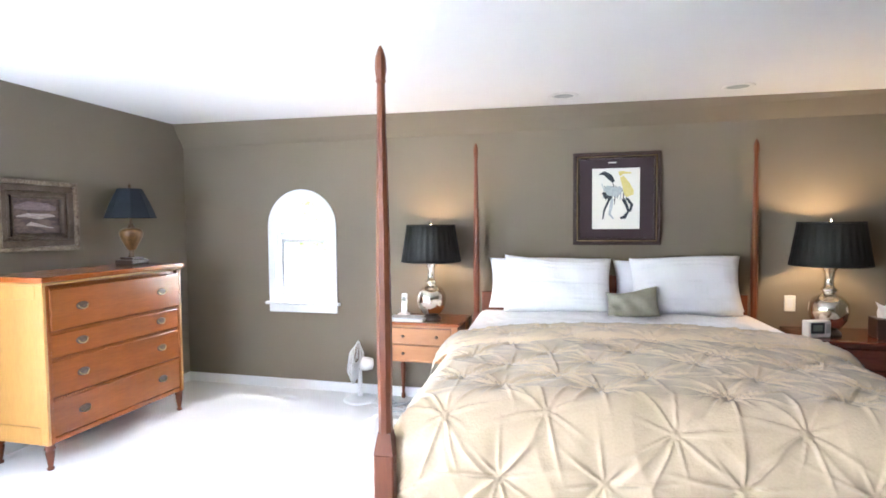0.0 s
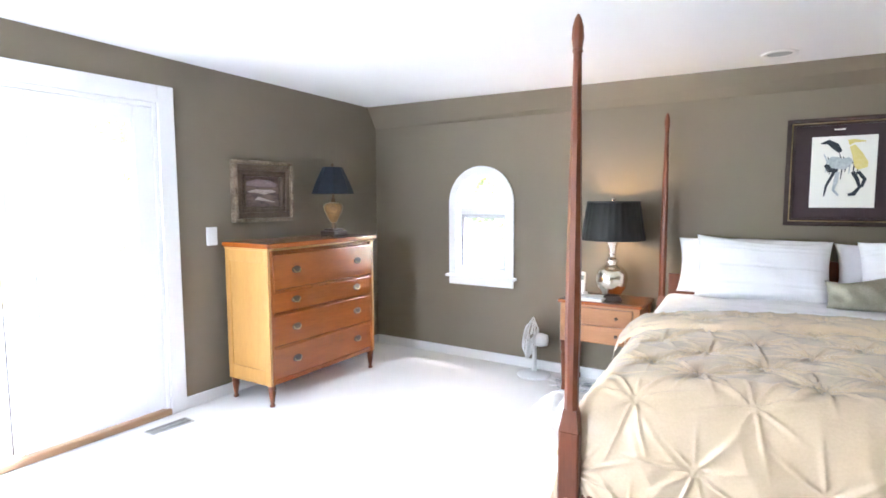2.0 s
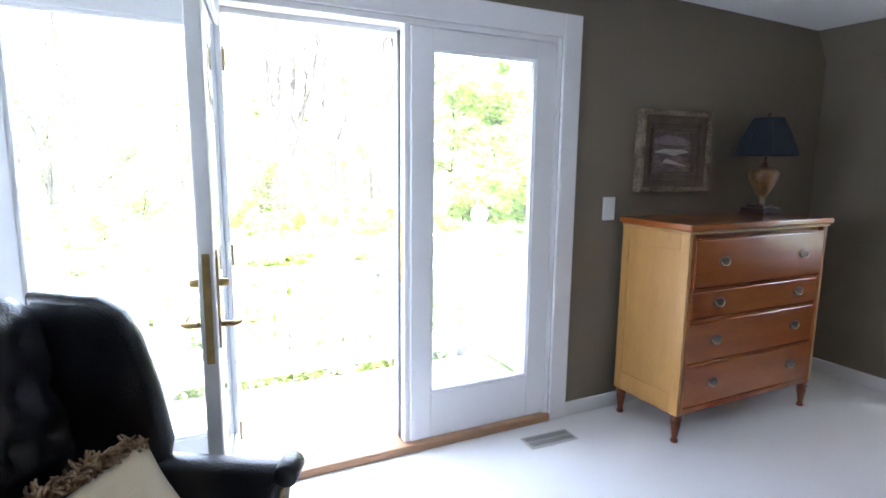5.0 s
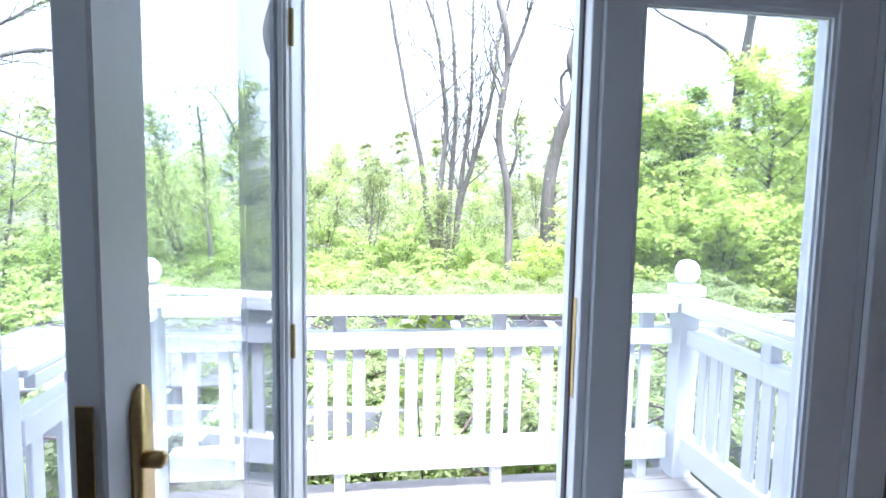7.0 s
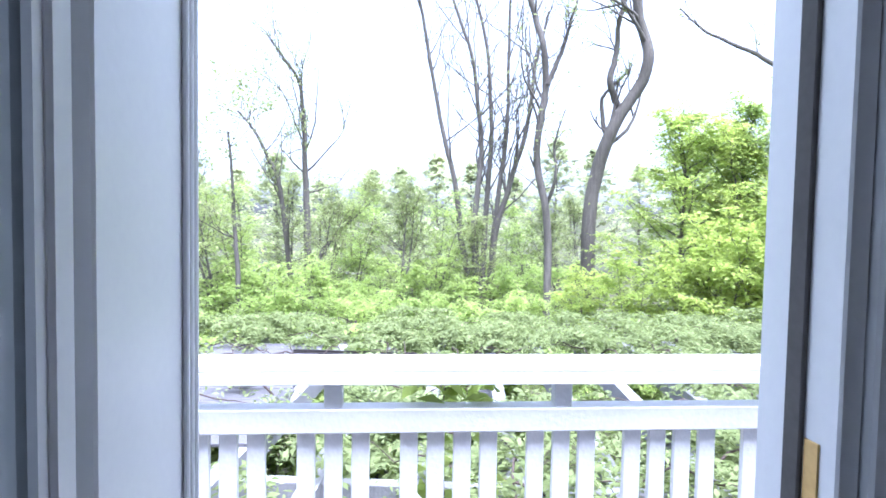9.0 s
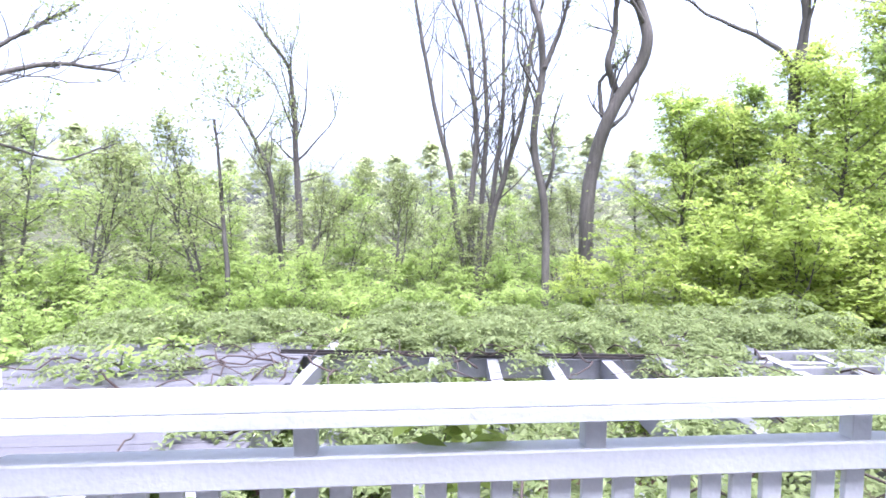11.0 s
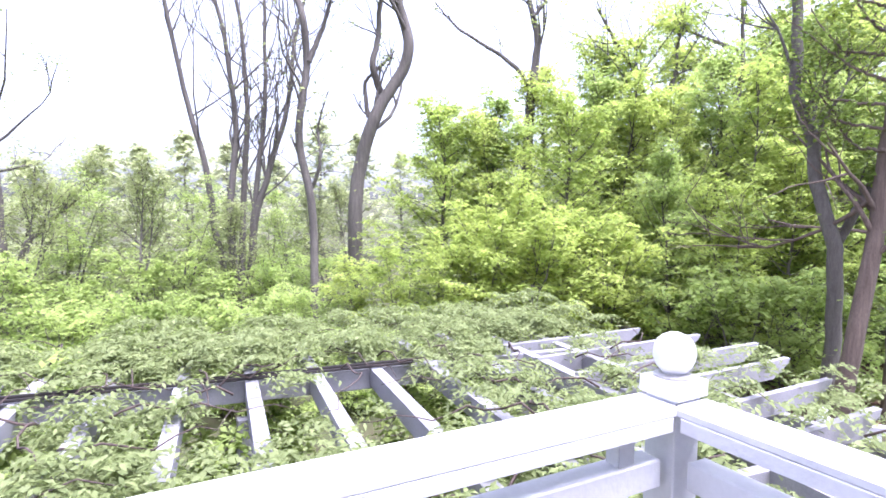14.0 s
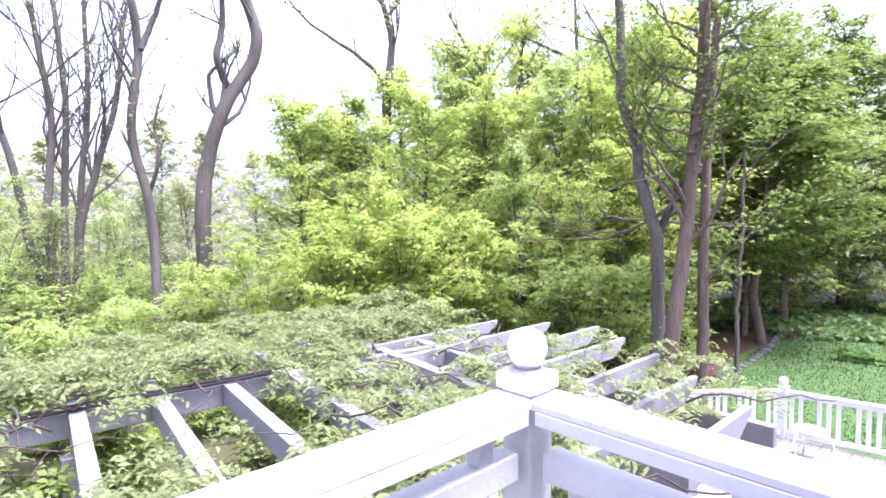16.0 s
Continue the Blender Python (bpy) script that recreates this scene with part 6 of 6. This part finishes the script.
# ---- the wing chair ----
def wing_chair():
    th = thing("wing_chair", "black tufted leather wing chair with nailhead trim", "armchair", pose(1.174, -4.446, 0, 0, 0, -26.6))
    # seat cushion with a rounded front
    part("seat_frame", box(-0.34, 0.34, -0.3, 0.3, 0.24, 0.36, 0.02, 2), leather_black, th)
    bm = box(-0.285, 0.285, -0.24, 0.33, 0.34, 0.47, 0.045, 4)
    part("seat_cushion", bm, leather_black, th, "glossy black leather seat cushion", True)
    # tufted inner back
    nx, nz = 60, 64
    verts = []
    for j in range(nz):
        for i in range(nx):
            a, b = i / (nx - 1), j / (nz - 1)
            x = -0.29 + 0.58 * a
            z = 0.42 + 0.72 * b + 0.03 * math.sin(math.pi * a)
            y = -0.24 - 0.10 * b + 0.02 * math.sin(math.pi * b)
            pa, pb = a * 5, b * 6
            row = round(pb)
            dx = (pa + 0.5 * (row % 2)) - round(pa + 0.5 * (row % 2))
            r = math.hypot(dx, pb - row)
            y += 0.028 * (1 - math.exp(-(r / 0.3) ** 1.5)) - 0.03 * (max(0, b - 0.93) / 0.07) ** 2
            verts.append((x, y, z))
    idx = np.arange(nx * nz).reshape(nz, nx)
    me = rows_mesh("tufted_back", np.array(verts), np.stack([idx[:-1, :-1], idx[:-1, 1:], idx[1:, 1:], idx[1:, :-1]], -1).reshape(-1, 4), leather_black, True)
    tb = new("tufted_back", me)
    tb.parent = th
    part("outer_back", prism([(-0.34, 0.24), (0.34, 0.24), (0.35, 1.08), (0.2, 1.15), (0, 1.17), (-0.2, 1.15), (-0.35, 1.08)], 0.09, m=pose(0, -0.345, 0, 6), bevel=0.02), leather_black, th, "", True)
    for s in (-1, 1):
        # wing: side profile in y-z, given thickness along x
        prof = [(-0.36, 0.55), (-0.02, 0.62), (0.0, 0.72), (-0.03, 0.88), (-0.07, 1.02), (-0.11, 1.09), (-0.18, 1.13), (-0.36, 1.14)]
        bm = prism(prof, 0.065, bevel=0.022)
        part("wing", bm, leather_black, th, "", True, pose(s * 0.345 + 0.0325, 0, 0, 0, 0, 90))
        prof = [(-0.32, 0.3), (0.33, 0.3), (0.35, 0.36), (0.325, 0.45), (0.29, 0.52), (0.3, 0.59), (0.335, 0.632), (0.33, 0.655), (0.28, 0.66), (0.1, 0.668), (-0.32, 0.69)]
        part("arm", prism(prof, 0.08, bevel=0.025), leather_black, th, "", True, pose(s * 0.345 + 0.04, 0, 0, 0, 0, 90))
        part("arm_scroll", lathe([(0.03, -0.045), (0.034, -0.04), (0.034, 0.04), (0.03, 0.045)], 14, m=pose(s * 0.345, 0.325, 0.64, 0, 90)), leather_black, th, "", True)
        trim = [(0.335, 0.3), (0.352, 0.36), (0.33, 0.45), (0.296, 0.52), (0.306, 0.59), (0.338, 0.63)]
        part("wood_edge", tube([(s * 0.345, y + 0.006, z) for y, z in trim], 0.016, 8), distressed_wood, th, "distressed carved wood edge", True)
        nail = None
        for i in range(len(trim) - 1):
            for k in range(6):
                f = k / 6
                y, z = trim[i][0] * (1 - f) + trim[i + 1][0] * f, trim[i][1] * (1 - f) + trim[i + 1][1] * f
                for dxs in (-0.027, 0.027):
                    at = pose(s * 0.345 + dxs, y + 0.004, z, -90)
                    if nail is None:
                        nail = part("nailhead", lathe([(0.006, 0), (0.005, 0.003), (0.001, 0.005)], 6), brass, th, "", True, at)
                    else:
                        again(nail, at)
        leg = lathe([(0.014, 0), (0.018, 0.02), (0.016, 0.05), (0.026, 0.16), (0.03, 0.2), (0.022, 0.215), (0.034, 0.23), (0.034, 0.3)], 12)
        part("leg", leg, distressed_wood, th, "distressed fluted wooden leg", True, pose(s * 0.31, 0.28, 0))
        part("leg", tube([(0, -0.05, 0), (0, 0, 0.15), (0, 0.01, 0.26)], [0.017, 0.022, 0.026], 8), distressed_wood, th, "", True, pose(s * 0.3, -0.28, 0))
    part("front_rail", box(-0.33, 0.33, 0.3, 0.335, 0.25, 0.33, 0.01, 2), distressed_wood, th)


wing_chair()
cushion("chair_cushion", cream_silk, "cream silk bolster cushion with brown fringe", 0.64, 0.29, 0.16, pose(1.19, -4.46, 0.5, 38, 0, -45), 0, "cushion", 8)


def fringe():
    r = random.Random(3)
    m = pose(1.19, -4.46, 0.5, 38, 0, -45)
    bm = bmesh.new()
    for i in range(800):
        a = r.uniform(-0.31, 0.31)
        y0 = r.uniform(-0.03, 0.03)
        p = Vector((a, y0, 0.275 + r.uniform(-0.015, 0.02)))
        pts = [p]
        d = Vector((r.uniform(-0.5, 0.5), r.uniform(-0.9, 0.9), r.uniform(0.2, 1))).normalized()
        for k in range(3):
            d = (d + Vector((r.uniform(-0.6, 0.6), r.uniform(-0.6, 0.6), -0.35))).normalized()
            pts.append(pts[-1] + d * 0.014)
        tube(pts, [0.004, 0.0048, 0.0045, 0.003], 4, bm)
    bmesh.ops.transform(bm, matrix=m, verts=bm.verts[:])
    fr = put("cushion_fringe", bm, fringe_brown, smooth=True)
    cu = bpy.data.objects["chair_cushion"]
    fr.parent = cu
    fr.matrix_parent_inverse = cu.matrix_basis.inverted()
    fr["label"] = "brown and cream loop fringe"


fringe()


# ---- the pergola under the balcony, its vine, and the lower deck ----
PZ = -0.34          # top of the rafters
DECK = -2.6
vine_bark = material("dark_vine_stem", (0.09, 0.06, 0.05), (0.04, 0.028, 0.024), 0.9, scale=20, fine=80, bump=0.5)
pipe_dark = material("rusty_dark_pipe", (0.035, 0.028, 0.025), (0.02, 0.016, 0.015), 0.5, 0.5, scale=20)

board_grey = material("dull_grey_board", (0.12, 0.113, 0.124), (0.075, 0.071, 0.077), 0.9, scale=3, fine=50, stretch=(6, 0.7, 6), bump=0.4, spread=0.2)
pergola = thing("pergola", "large weathered grey pergola overgrown with vine", "pergola")
PX0, PX1 = -8.1, -2.3
SKEW = pose(-6.6, -1.8, 0, 0, 0, -6.5) @ pose(6.6, 1.8, 0)   # the main bay stands a little askew to the house
for i in range(13):
    y = -6.82 + 0.715 * i
    part("rafter", prism([(PX0, PZ - 0.05), (PX0 + 0.25, PZ - 0.22), (PX1, PZ - 0.22), (PX1, PZ), (PX0, PZ)], 0.135, m=SKEW @ pose(0, y - 0.05, 0)), pergola_grey, pergola)
tails = ((-2.15, 2.15), (-2.9, 2.75), (-3.65, 3.4), (-4.42, 3.93), (-5.12, 4.38), (-5.88, 4.1), (-6.62, 3.6))
for x, y1 in tails:
    bm = prism([(0.9, PZ - 0.2), (y1 - 0.35, PZ - 0.2), (y1 - 0.04, PZ - 0.03), (y1, PZ + 0.035), (0.9, PZ + 0.035)], 0.075, m=pose(x + 0.035, 0, 0, 0, 0, 90))
    part("rafter_tail", bm, pergola_grey, pergola)
for x in (-6.62, -3.0):
    part("beam", box(x - 0.05, x + 0.05, -7.4, 1.7, PZ - 0.26, PZ - 0.012, 0.006, 1, SKEW), pergola_grey, pergola)
part("beam", box(-6.8, -2.2, 1.2, 1.3, PZ - 0.42, PZ - 0.205, 0.006), pergola_grey, pergola)
part("beam", box(-6.8, -2.0, 2.4, 2.5, PZ - 0.42, PZ - 0.205, 0.006), pergola_grey, pergola)
for k in range(10):
    x = -7.5 + 0.37 * k
    part("cross_board", box(x, x + 0.355 - 0.008 * (k % 2), -8.3, -4.85 + 0.03 * math.sin(k * 2.1), PZ + 0.002, PZ + 0.03, 0.004), board_grey, pergola)
for x, y in ((-6.62, -6.8), (-6.62, -2.6), (-6.62, 1.25), (-3.0, -6.8), (-3.0, 1.25), (-6.62, 2.45)):
    part("post", box(x - 0.07, x + 0.07, y - 0.07, y + 0.07, -3.0, PZ - 0.42, 0.008), pergola_grey, pergola)
for dz, dx in ((0.0, 0.0), (0.03, 0.05), (0.005, 0.085)):
    part("pipe", tube([SKEW @ Vector(p) for p in ((-6.6 + dx, -5.2, PZ + 0.03 + dz), (-6.6 + dx, -3, PZ + 0.025 + dz), (-6.6 + dx, -0.6, PZ + 0.03 + dz))], 0.017, 6), pipe_dark, pergola, "thin dark pipe")


def vine():
    th = thing("wisteria_vine", "pale green wisteria spread over the pergola", "vine")
    rng = np.random.RandomState(9)
    stems = bmesh.new()
    pts_all = []
    r = random.Random(5)

    def cover(x, y):
        """How thick the vine lies: open over a strip near the middle, thin to the valley side."""
        c = 1.0
        if -4.3 > x > -6.55 and -3.2 < y < -0.7:
            c *= 0.06
        if -4.3 > x > -6.3 and -0.75 < y < 0.9:
            c *= 0.45
        if -6.85 < x < -6.4 and -4.5 < y < -0.6:
            c *= 0.15
        if y < -4.3 and x > -7.4:
            c *= 0.16
        if y > 0.7 and x > -6.4:
            c *= 0.4
        if y > 2.6:
            c *= 0.5
        if x > -3.6 and y < 0.5:
            c *= 0.9
        return c
    for k in range(70):
        x, y = r.uniform(-8.3, -2.4), r.uniform(-7.5, 2.4)
        a = r.uniform(0, 6.28)
        p = [(x, y, PZ + 0.02)]
        for i in range(10):
            a += r.uniform(-0.6, 0.6)
            x, y = x + 0.17 * math.cos(a), y + 0.17 * math.sin(a)
            p.append((x, y, PZ + 0.04 + 0.1 * abs(math.sin(i * 0.9 + k)) + r.uniform(-0.02, 0.03)))
        tube(p, [0.013 - 0.001 * i for i in range(11)], 5, stems)
    tagged(part("stem", stems, vine_bark, th, "dark twisting vine stems", True), kind="stuff")
    # clumps of compound leaves: drooping stalks with paired leaflets that radiate from each shoot
    heads = []
    tries = 0
    while len(heads) < 620 and tries < 40000:
        tries += 1
        x, y = r.uniform(-9.0, -2.3), r.uniform(-8.0, 3.4)
        n = noise.noise(Vector((x * 0.8, y * 0.8, 3.0))) * 0.6 + 0.6
        if r.random() > cover(x, y) * min(1, max(0, n * 1.4)):
            continue
        mound = 0.22 * max(0, noise.noise(Vector((x * 0.5, y * 0.5, 8)))) + (0.14 if x < -6.8 else 0.04)
        heads.append((x, y, PZ + r.uniform(-0.2, 0.14) + mound))
    ahead = []
    for x, y, z in heads:
        for _ in range(r.randint(5, 10)):
            a, L = r.uniform(0, 6.28), r.uniform(0.25, 0.46)
            lift = r.uniform(0.0, 0.16)
            for i in range(8):
                f = (i + 1) / 8
                cx, cy, cz = x + L * f * math.cos(a), y + L * f * math.sin(a), z + lift * math.sin(f * 2.4) - 0.16 * f * f
                for s in (-1, 1):
                    pts_all.append((cx - s * 0.04 * math.sin(a), cy + s * 0.04 * math.cos(a), cz))
                    ahead.append((0.5 * math.cos(a) - s * math.sin(a), 0.5 * math.sin(a) + s * math.cos(a), -0.3))
    v, f = flat_leaves(np.array(pts_all), np.array(ahead), 0.082, rng, 0.42, 2.4)
    ob = new("foliage", rows_mesh("foliage", v, f, vine_green))
    ob.parent = th
    tagged(ob, "pale compound wisteria leaves", kind="stuff")


vine()


def sprig():
    """A shoot of the vine that climbs through the balcony rail."""
    th = thing("vine_sprig", "young wisteria shoot growing through the balcony rail", "vine")
    rng = np.random.RandomState(3)
    pts = [(-1.74, -3.5, -0.25), (-1.72, -3.54, 0.25), (-1.68, -3.57, 0.62), (-1.66, -3.55, 0.78), (-1.62, -3.46, 0.8)]
    part("stem", tube(pts, [0.006, 0.005, 0.004, 0.003, 0.002], 5), vine_bark, th, "", True)
    p = []
    for k in range(80):
        t = rng.uniform(1.0, 4)
        i = int(min(3, t))
        q = np.array(pts[i]) * (1 - (t - i)) + np.array(pts[i + 1]) * (t - i)
        p.append(q + rng.normal(0, 1, 3) * np.array([0.025, 0.13, 0.05]))
    v, f = leaves(np.array(p), 0.1, rng, 0.1, 2.0)
    ob = new("foliage", rows_mesh("foliage", v, f, lime))
    ob.parent = th
    tagged(ob, "young pale vine leaves", kind="stuff")


sprig()

# lower deck
low = thing("lower_deck", "weathered board deck below the balcony", "deck", kind="structure")
part("deck_frame", box(-7.0, -0.3, 1.5, 6.0, DECK - 0.25, DECK - 0.035), pergola_grey, low)
part("deck_frame", box(-3.6, -0.3, 6.0, 7.9, DECK - 0.25, DECK - 0.035), pergola_grey, low)
plank = part("plank", box(0, 0.138, 0, 6.4, -0.03, 0, 0.003), deck_grey, low, at=pose(-3.6, 1.5, DECK))
for i in range(1, 23):
    again(plank, pose(-3.6 + i * 0.145, 1.5, DECK))
plank = part("plank", box(0, 0.138, 0, 4.5, -0.03, 0, 0.003), deck_grey, low, at=pose(-7.0, 1.5, DECK))
for i in range(1, 23):
    again(plank, pose(-7.0 + i * 0.145, 1.5, DECK))

fence = thing("deck_railing", "white painted railing round the lower deck", "railing")
RT = DECK + 0.9


def deck_post(x, y):
    p = part("post", box(x - 0.06, x + 0.06, y - 0.06, y + 0.06, DECK, RT + 0.03, 0.005), outdoor_white, fence)
    part("cap_block", box(x - 0.085, x + 0.085, y - 0.085, y + 0.085, RT + 0.03, RT + 0.07, 0.005), outdoor_white, p)
    part("ball_finial", lathe([(r, z + RT + 0.072) for r, z in ball_profile], 18, m=pose(x, y, 0)), outdoor_white, p, smooth=True)


corners = ((-4.95, 5.95), (-3.34, 7.72), (-1.7, 7.95), (-0.36, 7.95))
for x, y in corners:
    deck_post(x, y)
for (xa, ya), (xb, yb) in zip(corners, corners[1:]):
    L = math.hypot(xb - xa, yb - ya)
    m = pose(xa, ya, 0, 0, 0, math.degrees(math.atan2(yb - ya, xb - xa)))
    part("cap_rail", box(0.05, L - 0.05, -0.06, 0.06, RT - 0.03, RT, 0.005), outdoor_white, fence, at=m)
    part("upper_rail", box(0.05, L - 0.05, -0.03, 0.03, RT - 0.11, RT - 0.032, 0.004), outdoor_white, fence, at=m)
    part("bottom_rail", box(0.05, L - 0.05, -0.03, 0.03, DECK + 0.07, DECK + 0.16, 0.004), outdoor_white, fence, at=m)
    n = int(L / 0.13)
    b0 = None
    for i in range(1, n):
        if i % 4 == 3:
            continue
        at = m @ pose(L * i / n, 0, 0)
        if b0 is None:
            b0 = part("baluster", box(-0.035, 0.035, -0.011, 0.011, DECK + 0.15, RT - 0.1, 0.002), outdoor_white, fence, at=at)
        else:
            again(b0, at)


def garden_table():
    th = thing("garden_table", "small white metal garden table with curved legs", "garden table", pose(-2.75, 7.05, DECK))
    part("tabletop", lathe([(0.001, 0.5), (0.24, 0.5), (0.25, 0.51), (0.24, 0.52), (0.001, 0.52)], 28), outdoor_white, th)
    part("apron", lathe([(0.2, 0.44), (0.205, 0.5)], 24), outdoor_white, th)
    for k in range(3):
        a = k * 2.094
        c, s = math.cos(a), math.sin(a)
        part("leg", tube([(0.2 * c, 0.2 * s, 0.48), (0.3 * c, 0.3 * s, 0.42), (0.34 * c, 0.34 * s, 0.28), (0.26 * c, 0.26 * s, 0.1), (0.32 * c, 0.32 * s, 0.0)], 0.014, 8), outdoor_white, th, "", True)


garden_table()


def planting():
    """Low leafy bed along the lawn, edging stones and a clipped shrub."""
    rng = np.random.RandomState(6)
    n = 9000
    x = rng.uniform(-4.2, 3.6, n)
    y = rng.uniform(15.2, 22.5, n)
    keep = np.sin(x * 1.7 + 0.6 * y) + np.sin(y * 2.1) > -0.4
    x, y = x[keep], y[keep]
    z = np.array([ground_z(a, b) for a, b in zip(x, y)]) + 0.12 + rng.uniform(0, 0.28, len(x)) * (0.6 + 0.4 * np.sin(x * 5) * np.sin(y * 5))
    v, f = leaves(np.stack([x, y, z], -1), 0.19, rng, 0.9, 1.5)
    tagged(new("ground_cover", rows_mesh("ground_cover", v, f, leaf_material("hosta_leaf", (0.06, 0.13, 0.022), (0.14, 0.24, 0.05)))), "broad-leaved green ground cover beds by the lawn", "plants", kind="stuff")
    stone = material("edging_stone", (0.12, 0.115, 0.108), (0.06, 0.058, 0.054), 0.9, scale=5, fine=40, bump=0.6, spread=0.3)
    r = random.Random(8)
    wall = thing("stone_edging", "row of low grey edging stones along the lawn", "stones")
    for k in range(30):
        t = k / 29
        X, Y = -6.3 + 0.2 * t + 0.5 * math.sin(t * 4), 9.5 + 10.0 * t
        s = r.uniform(0.07, 0.13)
        bm = bmesh.new()
        bmesh.ops.create_icosphere(bm, subdivisions=2, radius=1)
        for v in bm.verts:
            v.co = v.co * (1 + 0.25 * noise.noise(v.co * 1.7 + Vector((k, 0, 0))))
            v.co = Vector((v.co.x * s * 1.4, v.co.y * s * 1.5, v.co.z * s * 0.8))
        part("stone", bm, stone, wall, "", False, pose(X, Y, ground_z(X, Y) + 0.05, 0, 0, r.uniform(0, 180)))
    shrub = thing("garden_shrub", "low rounded evergreen shrub by the deck", "shrub", pose(0.2, 10.5, ground_z(0.2, 10.5)))
    q = rng.normal(0, 1, (3500, 3))
    q /= np.linalg.norm(q, axis=1)[:, None]
    q *= rng.uniform(0.6, 1, 3500)[:, None] * np.array([0.9, 0.8, 0.6])
    q[:, 2] = np.abs(q[:, 2]) + 0.05
    v, f = leaves(q, 0.07, rng, 0.3)
    ob = new("foliage", rows_mesh("foliage", v, f, deep_green))
    ob.parent = shrub
    part("stem", tube([(0, 0, 0), (0.05, 0, 0.2), (0.2, 0.1, 0.45)], [0.03, 0.025, 0.01], 6), bark_red, shrub)


planting()


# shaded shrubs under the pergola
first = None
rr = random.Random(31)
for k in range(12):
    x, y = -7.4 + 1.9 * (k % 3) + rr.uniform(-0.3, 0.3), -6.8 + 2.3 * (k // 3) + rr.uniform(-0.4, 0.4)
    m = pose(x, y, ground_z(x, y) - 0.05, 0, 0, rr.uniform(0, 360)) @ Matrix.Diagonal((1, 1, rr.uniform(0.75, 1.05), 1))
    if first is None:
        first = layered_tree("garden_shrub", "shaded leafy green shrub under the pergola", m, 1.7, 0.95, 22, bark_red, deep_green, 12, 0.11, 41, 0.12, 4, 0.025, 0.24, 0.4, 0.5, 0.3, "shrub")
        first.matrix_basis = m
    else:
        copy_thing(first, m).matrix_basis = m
